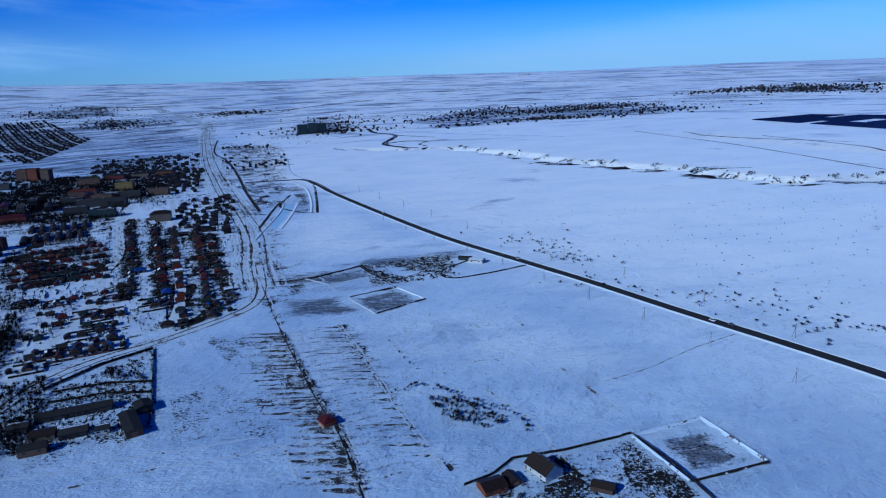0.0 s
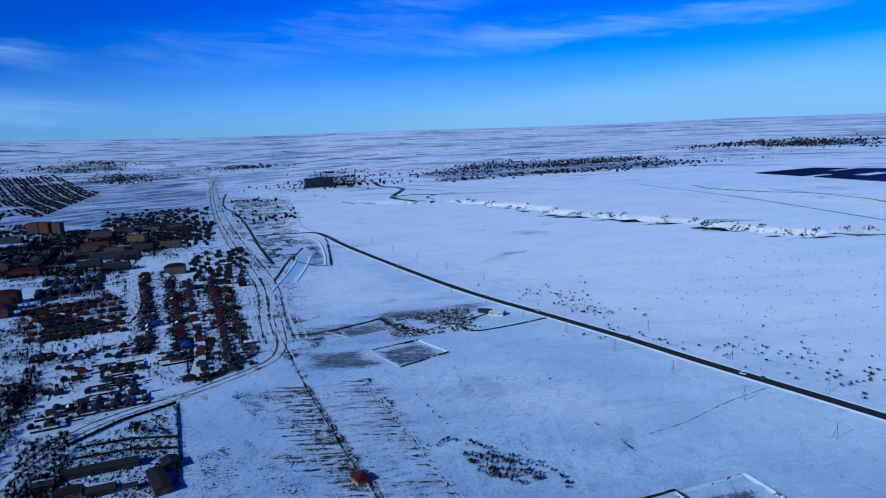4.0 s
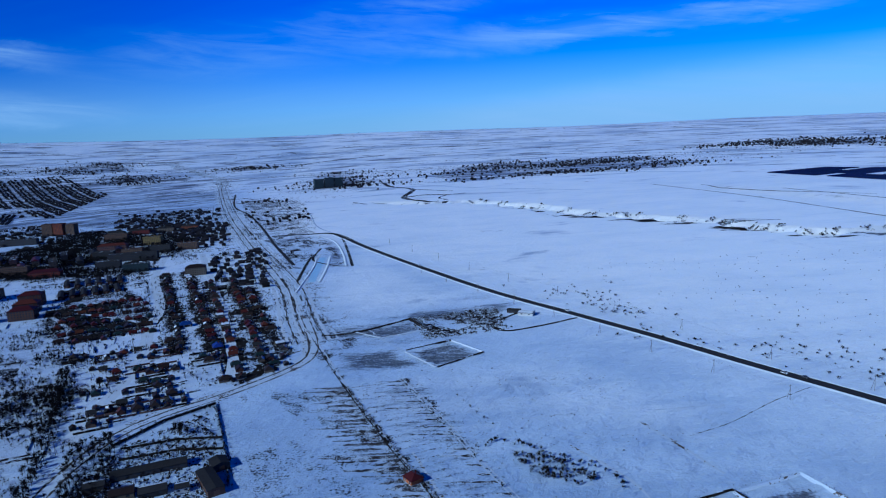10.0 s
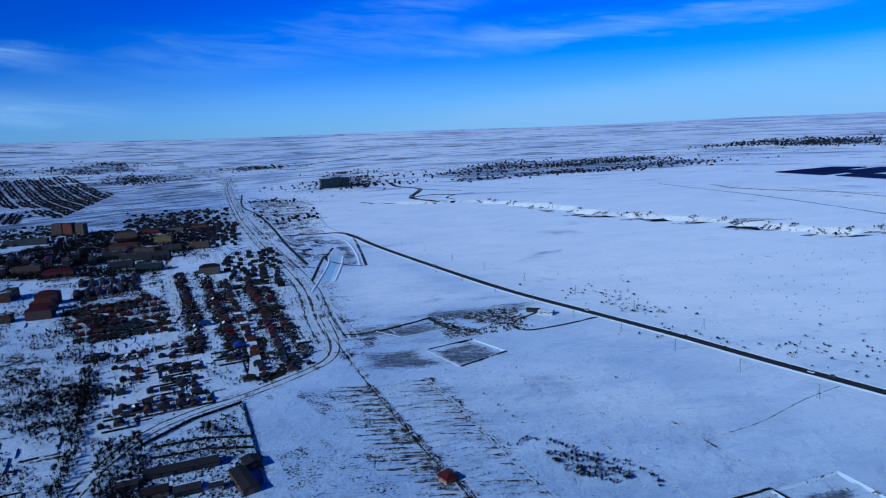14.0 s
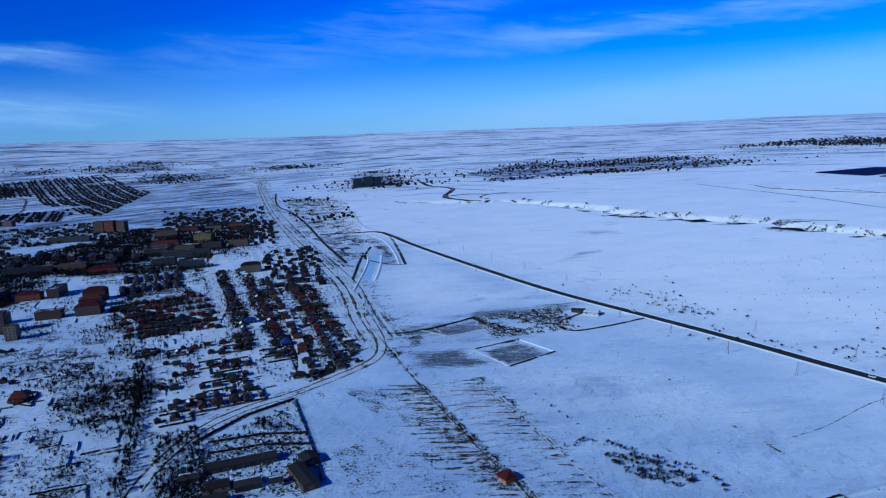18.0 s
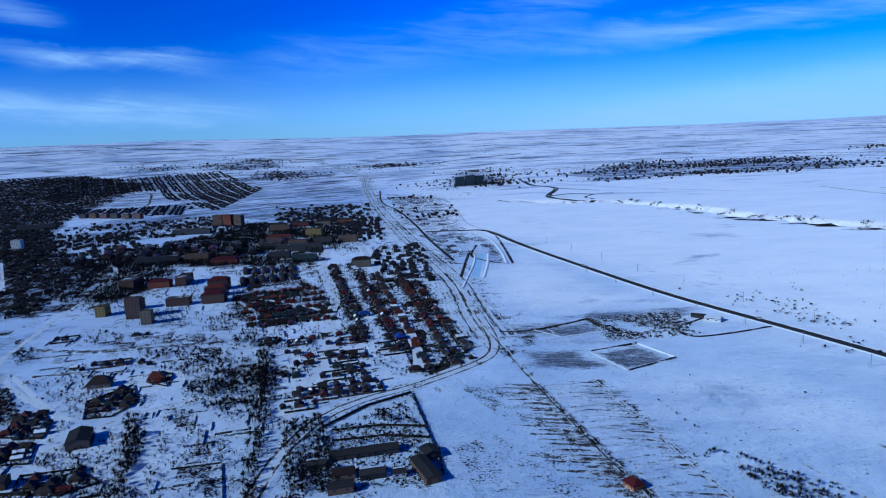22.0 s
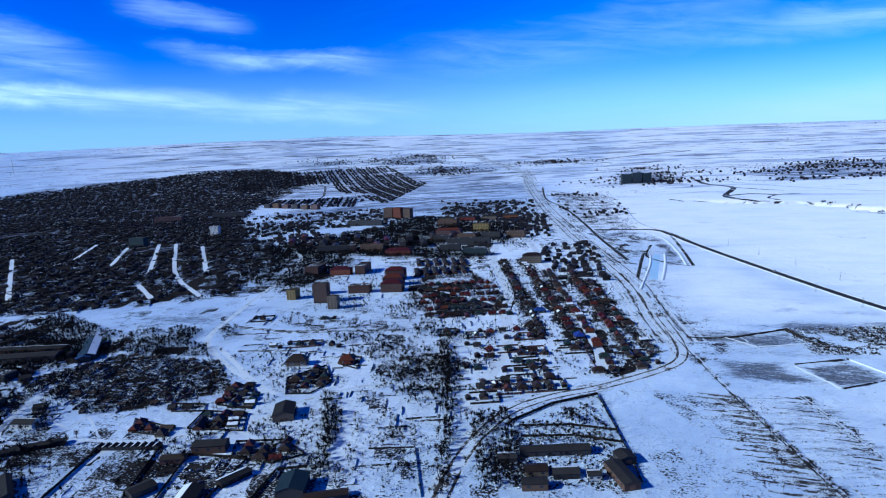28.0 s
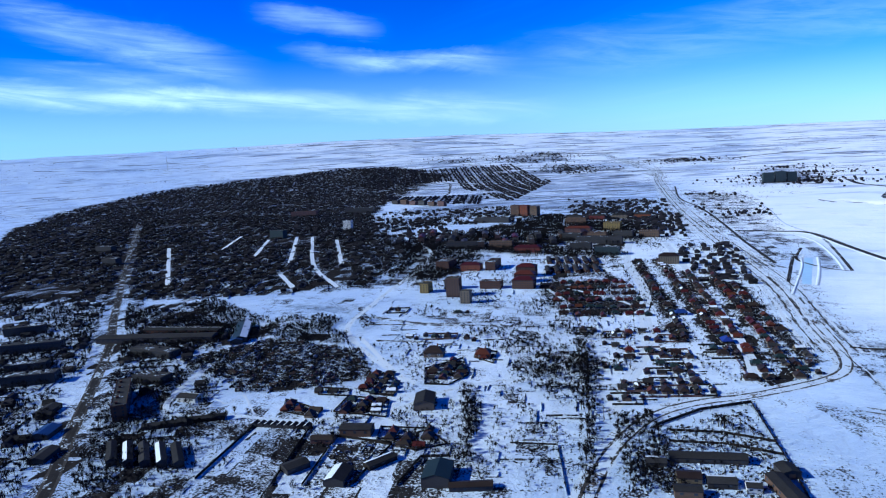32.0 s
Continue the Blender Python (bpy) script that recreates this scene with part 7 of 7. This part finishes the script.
def clutter(name, P, rng, size, label, category="clutter", flat=0.5):
    """Heaps of blocks, stacks and boards as one piece of stuff."""
    n = len(P)
    sx, sy, sz = rng.uniform(*size, n), rng.uniform(*size, n), rng.uniform(size[0] * flat, size[1] * flat, n)
    a = rng.uniform(0, 3.14, n)
    z = height(P[:, 0], P[:, 1]) - 0.1
    c, s = np.cos(a), np.sin(a)
    V = []
    for h in (0, 1):
        k = 1 - 0.35 * h
        for u, v in ((-1, -1), (1, -1), (1, 1), (-1, 1)):
            V.append(np.stack([P[:, 0] + (c * u * sx - s * v * sy) * k / 2, P[:, 1] + (s * u * sx + c * v * sy) * k / 2, z + h * sz * rng.uniform(0.7, 1.1, n)], 1))
    V = np.stack(V, 1).reshape(-1, 3)
    b = np.arange(n)[:, None] * 8
    F = np.concatenate([b + np.array(f) for f in ((4, 5, 6, 7), (0, 1, 5, 4), (1, 2, 6, 5), (2, 3, 7, 6), (3, 0, 4, 7))])
    return tagged(new(name, np_mesh(name, V, [F], [SCRAP])), label, category, kind="stuff")


clutter("scrap_heaps", pick(rng, YARD, 1200, lambda X, Y: ripple(X, Y, 14) > -0.3), rng, (0.7, 2.6), "heaps of scrap and rubble in the snow")
compound = [(-208, 484), (-250, 429), (-260, 364), (-247, 341), (-169, 364), (-178, 410)]
clutter("scrap_heaps", pick(rng, compound, 800), rng, (0.6, 2.4), "stacked building waste in the walled yard")
clutter("scrap_heaps", pick(rng, [(-422, 276), (-445, 333), (-406, 338), (-394, 286)], 60), rng, (0.8, 2.6), "timber and scrap in a clutter yard")
clutter("scrap_heaps", pick(rng, [(-486, 257), (-515, 328), (-478, 338), (-442, 269)], 130), rng, (0.4, 1.6), "low heaps under snow in an open yard", flat=0.25)
clutter("scrap_heaps", pick(rng, [(-335, 429), (-292, 416), (-266, 325), (-325, 312)], 170, lambda X, Y: clear_of(X, Y)), rng, (0.5, 1.8), "low mounds in a garden plot", flat=0.3)
clutter("scrap_heaps", pick(rng, [(-1040, 429), (-728, 390), (-572, 208), (-832, 208)], 420, lambda X, Y: clear_of(X, Y, 2)), rng, (1.0, 3.6), "stacks and crates round the works")
clutter("scrap_heaps", pick(rng, [(104, 307), (117, 273), (72, 255), (21, 270), (39, 291)], 120), rng, (0.5, 2.0), "boards and heaps in the farm yard")
strip = np.concatenate([along(rng, s, 3.0, 5.5) for s in STRIPS])
clutter("scrap_heaps", strip[seg_dist(strip[:, 0], strip[:, 1], STREET)[0] > 8], rng, (0.8, 3.0), "woodpiles, huts and clutter in the gardens")

clutter("scrap_heaps", clutter_spots, rng, (0.8, 3.0), "sheds, woodpiles and clutter in house yards")

# ---- poles, solar field, mast, cars ----


def pole_pattern():
    root = tagged(new("utility_pole"), "weathered utility pole with a cross arm in the snow", "utility pole", "poles along the road")
    bm = bmesh.new()
    bmesh.ops.create_cone(bm, cap_ends=True, segments=6, radius1=0.17, radius2=0.11, depth=11.3, matrix=Matrix.Translation((0, 0, 5.25)))
    part("pole", bm, POLE, root)
    part("crossarm", new_box(0, 0, 10.1, 2.4, 0.14, 0.14), POLE, root)
    for x in (-0.95, 0.95, 0.0):
        part("insulator", new_box(x, 0, 10.25 if x else 10.9, 0.12, 0.12, 0.28), TRIM, root)
    bm = bmesh.new()
    bmesh.ops.create_cone(bm, cap_ends=True, segments=5, radius1=0.13, radius2=0.1, depth=9.0, matrix=Matrix.LocRotScale((0, -1.3, 4.1), Euler((radians(-17), 0, 0)), None))
    part("strut", bm, POLE, root)
    return root


POLES = pole_pattern()
LINE_S = [(247, 306), (220, 367), (195, 429), (168, 486), (140, 542), (113, 602), (83, 663), (52, 723), (18, 785), (-16, 852), (-47, 918)]
LINE_N = [(312, 335), (289, 382), (256, 434), (222, 506), (185, 593), (146, 670), (104, 748), (60, 832), (18, 916), (-21, 1001), (-60, 1086), (-99, 1170)]
LINE_V = [(-289, 429), (-294, 484), (-302, 540), (-316, 604), (-335, 670), (-359, 741), (-380, 812)]
LINE_R = [(-182, 780), (-208, 858), (-239, 942), (-270, 1027), (-302, 1112), (-341, 1209), (-385, 1326), (-429, 1469), (-481, 1625), (-546, 1820)]
for line in (LINE_S, LINE_N, LINE_V, LINE_R):
    for k, (x, y) in enumerate(line):
        q = line[min(k + 1, len(line) - 1)]
        p = line[max(k - 1, 0)]
        put(POLES, x, y, math.degrees(math.atan2(q[1] - p[1], q[0] - p[0])) + 90)
    for side in (-0.95, 0.95):
        bm = bmesh.new()
        last = None
        for (x0, y0), (x1, y1) in zip(line, line[1:]):
            d = Vector((y1 - y0, x0 - x1)).normalized() * side
            for k in range(0 if last is None else 1, 7):
                p = (x0 + (x1 - x0) * k / 6 + d.x, y0 + (y1 - y0) * k / 6 + d.y, 10.5 - 1.3 * (1 - (2 * k / 6 - 1) ** 2))
                pair = [bm.verts.new(p), bm.verts.new((p[0], p[1], p[2] + 0.04))]
                if last:
                    bm.faces.new((last[0], pair[0], pair[1], last[1]))
                last = pair
        w = part("wire", bm, WIRE)
        tagged(w, "thin overhead wire hung from utility poles", "wire")

root = tagged(new("solar_field"), "wide field of dark blue solar panel rows on snow", "solar panels")
root.location = (1150, 1800, 0)
row_mesh = bpy.data.meshes.new("panel_row")
bm = bmesh.new()
v = [bm.verts.new(p) for p in ((-0.5, -1.9, 0.7), (0.5, -1.9, 0.7), (0.5, 1.9, 2.9), (-0.5, 1.9, 2.9), (-0.5, -1.9, 0.62), (0.5, -1.9, 0.62), (0.5, 1.9, 2.82), (-0.5, 1.9, 2.82))]
for f in ((0, 1, 2, 3), (7, 6, 5, 4), (0, 4, 5, 1), (1, 5, 6, 2), (2, 6, 7, 3), (3, 7, 4, 0)):
    bm.faces.new([v[i] for i in f])
bm.to_mesh(row_mesh); bm.free(); row_mesh.materials.append(PANEL)
a0, a1 = Vector((1110, 1510)), Vector((975, 1994))
b0, b1 = Vector((1490, 1650)), Vector((1178, 2040))
for i in range(58):
    t = i / 57
    p, q = a0.lerp(a1, t), b0.lerp(b1, t)
    for lo, hi in ((0.0, 0.28), (0.29, 0.62), (0.63, 1.0)):
        if (lo == 0.29 and 0.42 < t < 0.52) or (lo == 0.0 and 0.58 < t < 0.66) or (lo == 0.63 and 0.74 < t < 0.81):
            continue
        s, e = p.lerp(q, lo + 0), p.lerp(q, hi)
        o = new("panel_row", row_mesh)
        o.parent = root
        m = (s + e) / 2
        o.matrix_basis = Matrix.LocRotScale(Vector((m.x, m.y, ground_z(m.x, m.y))) - root.location, Euler((0, 0, math.atan2(e.y - s.y, e.x - s.x))), ((e - s).length, 1, 1))

root = tagged(new("radio_mast"), "tall thin steel radio mast on the far ridge", "mast")
root.location = (-3464, 2556, ground_z(-3464, 2556))
bm = bmesh.new()
for x, y in ((-1.2, -1), (1.2, -1), (0, 1.2)):
    box(bm, x, y, -1, 0.7, 0.7, 78)
part("mast_leg", bm, STEEL, root)
bm = bmesh.new()
for k in range(19):
    box(bm, 0, 0, 3 + 4 * k, 2.6, 2.4, 0.25)
part("brace", bm, STEEL, root)


def car(paint, label, van=0.0):
    """A car: body, cabin glass, wheels with rims."""
    root = tagged(new("car"), label, "car")
    bm = new_box(0, 0, 0.35, 4.3, 1.75, 0.62)
    bmesh.ops.bevel(bm, geom=bm.edges[:], offset=0.12, segments=2, affect="EDGES")
    part("body", bm, paint, root)
    bm = bmesh.new()
    L = 2.3 + van
    lo, hi = [(-L / 2, -0.8), (L / 2, -0.8), (L / 2, 0.8), (-L / 2, 0.8)], 0.78
    a = [bm.verts.new((x - 0.2, y, 0.9)) for x, y in lo]
    b = [bm.verts.new((x * hi - 0.25, y * 0.85, 1.5 + van * 0.35)) for x, y in lo]
    bm.faces.new(b)
    for k in range(4):
        bm.faces.new((a[k], a[(k + 1) % 4], b[(k + 1) % 4], b[k]))
    cab = part("cabin", bm, GLASS, root)
    part("roof_panel", new_box(-0.25, 0, 1.48 + van * 0.35, L * 0.76, 1.32, 0.07), paint, cab)
    for x in (-1.35, 1.35):
        for y in (-0.8, 0.8):
            bm = bmesh.new()
            bmesh.ops.create_cone(bm, cap_ends=True, segments=12, radius1=0.33, radius2=0.33, depth=0.22, matrix=Matrix.LocRotScale((x, y, 0.33), Euler((radians(90), 0, 0)), None))
            w = part("wheel", bm, RUBBER, root)
            bm = bmesh.new()
            bmesh.ops.create_cone(bm, cap_ends=True, segments=10, radius1=0.19, radius2=0.19, depth=0.26, matrix=Matrix.LocRotScale((x, y, 0.33), Euler((radians(90), 0, 0)), None))
            part("rim", bm, STEEL, w)
    return root


VAN, CAR = car(CARW, "white van on the cleared road", 0.9), car(CARD, "dark car parked on trodden snow")
road_a = math.degrees(math.atan2(-81, 47))
for x, y, pat in ((215, 474, VAN), (224.5, 463, CAR), (100, 680, VAN), (-49, 965, VAN)):
    c = put(pat, x, y, road_a, (1.15, 1.15, 1.15))
    c.location.z = ground_z(x, y) + 0.66
    tagged(c, "white van driving on the cleared road" if pat is VAN else "dark car on the cleared road")
for x, y, a in ((-229, 419, 20), (-222, 411, 110), (-242, 406, 30), (-303, 559, 20), (-318, 611, 110), (-268, 517, 20), (-413, 307, 80), (-424, 320, 40), (-458, 396, 20), (-627, 276, 40), (-676, 302, 38), (-601, 320, 10), (-592, 325, 20), (42, 277, 60)):
    tagged(put(CAR, x, y, a), group="parked cars")

drop(*HOUSES, BLUE_HOUSE, *SHEDS, *TREES, POLES, VAN, CAR)
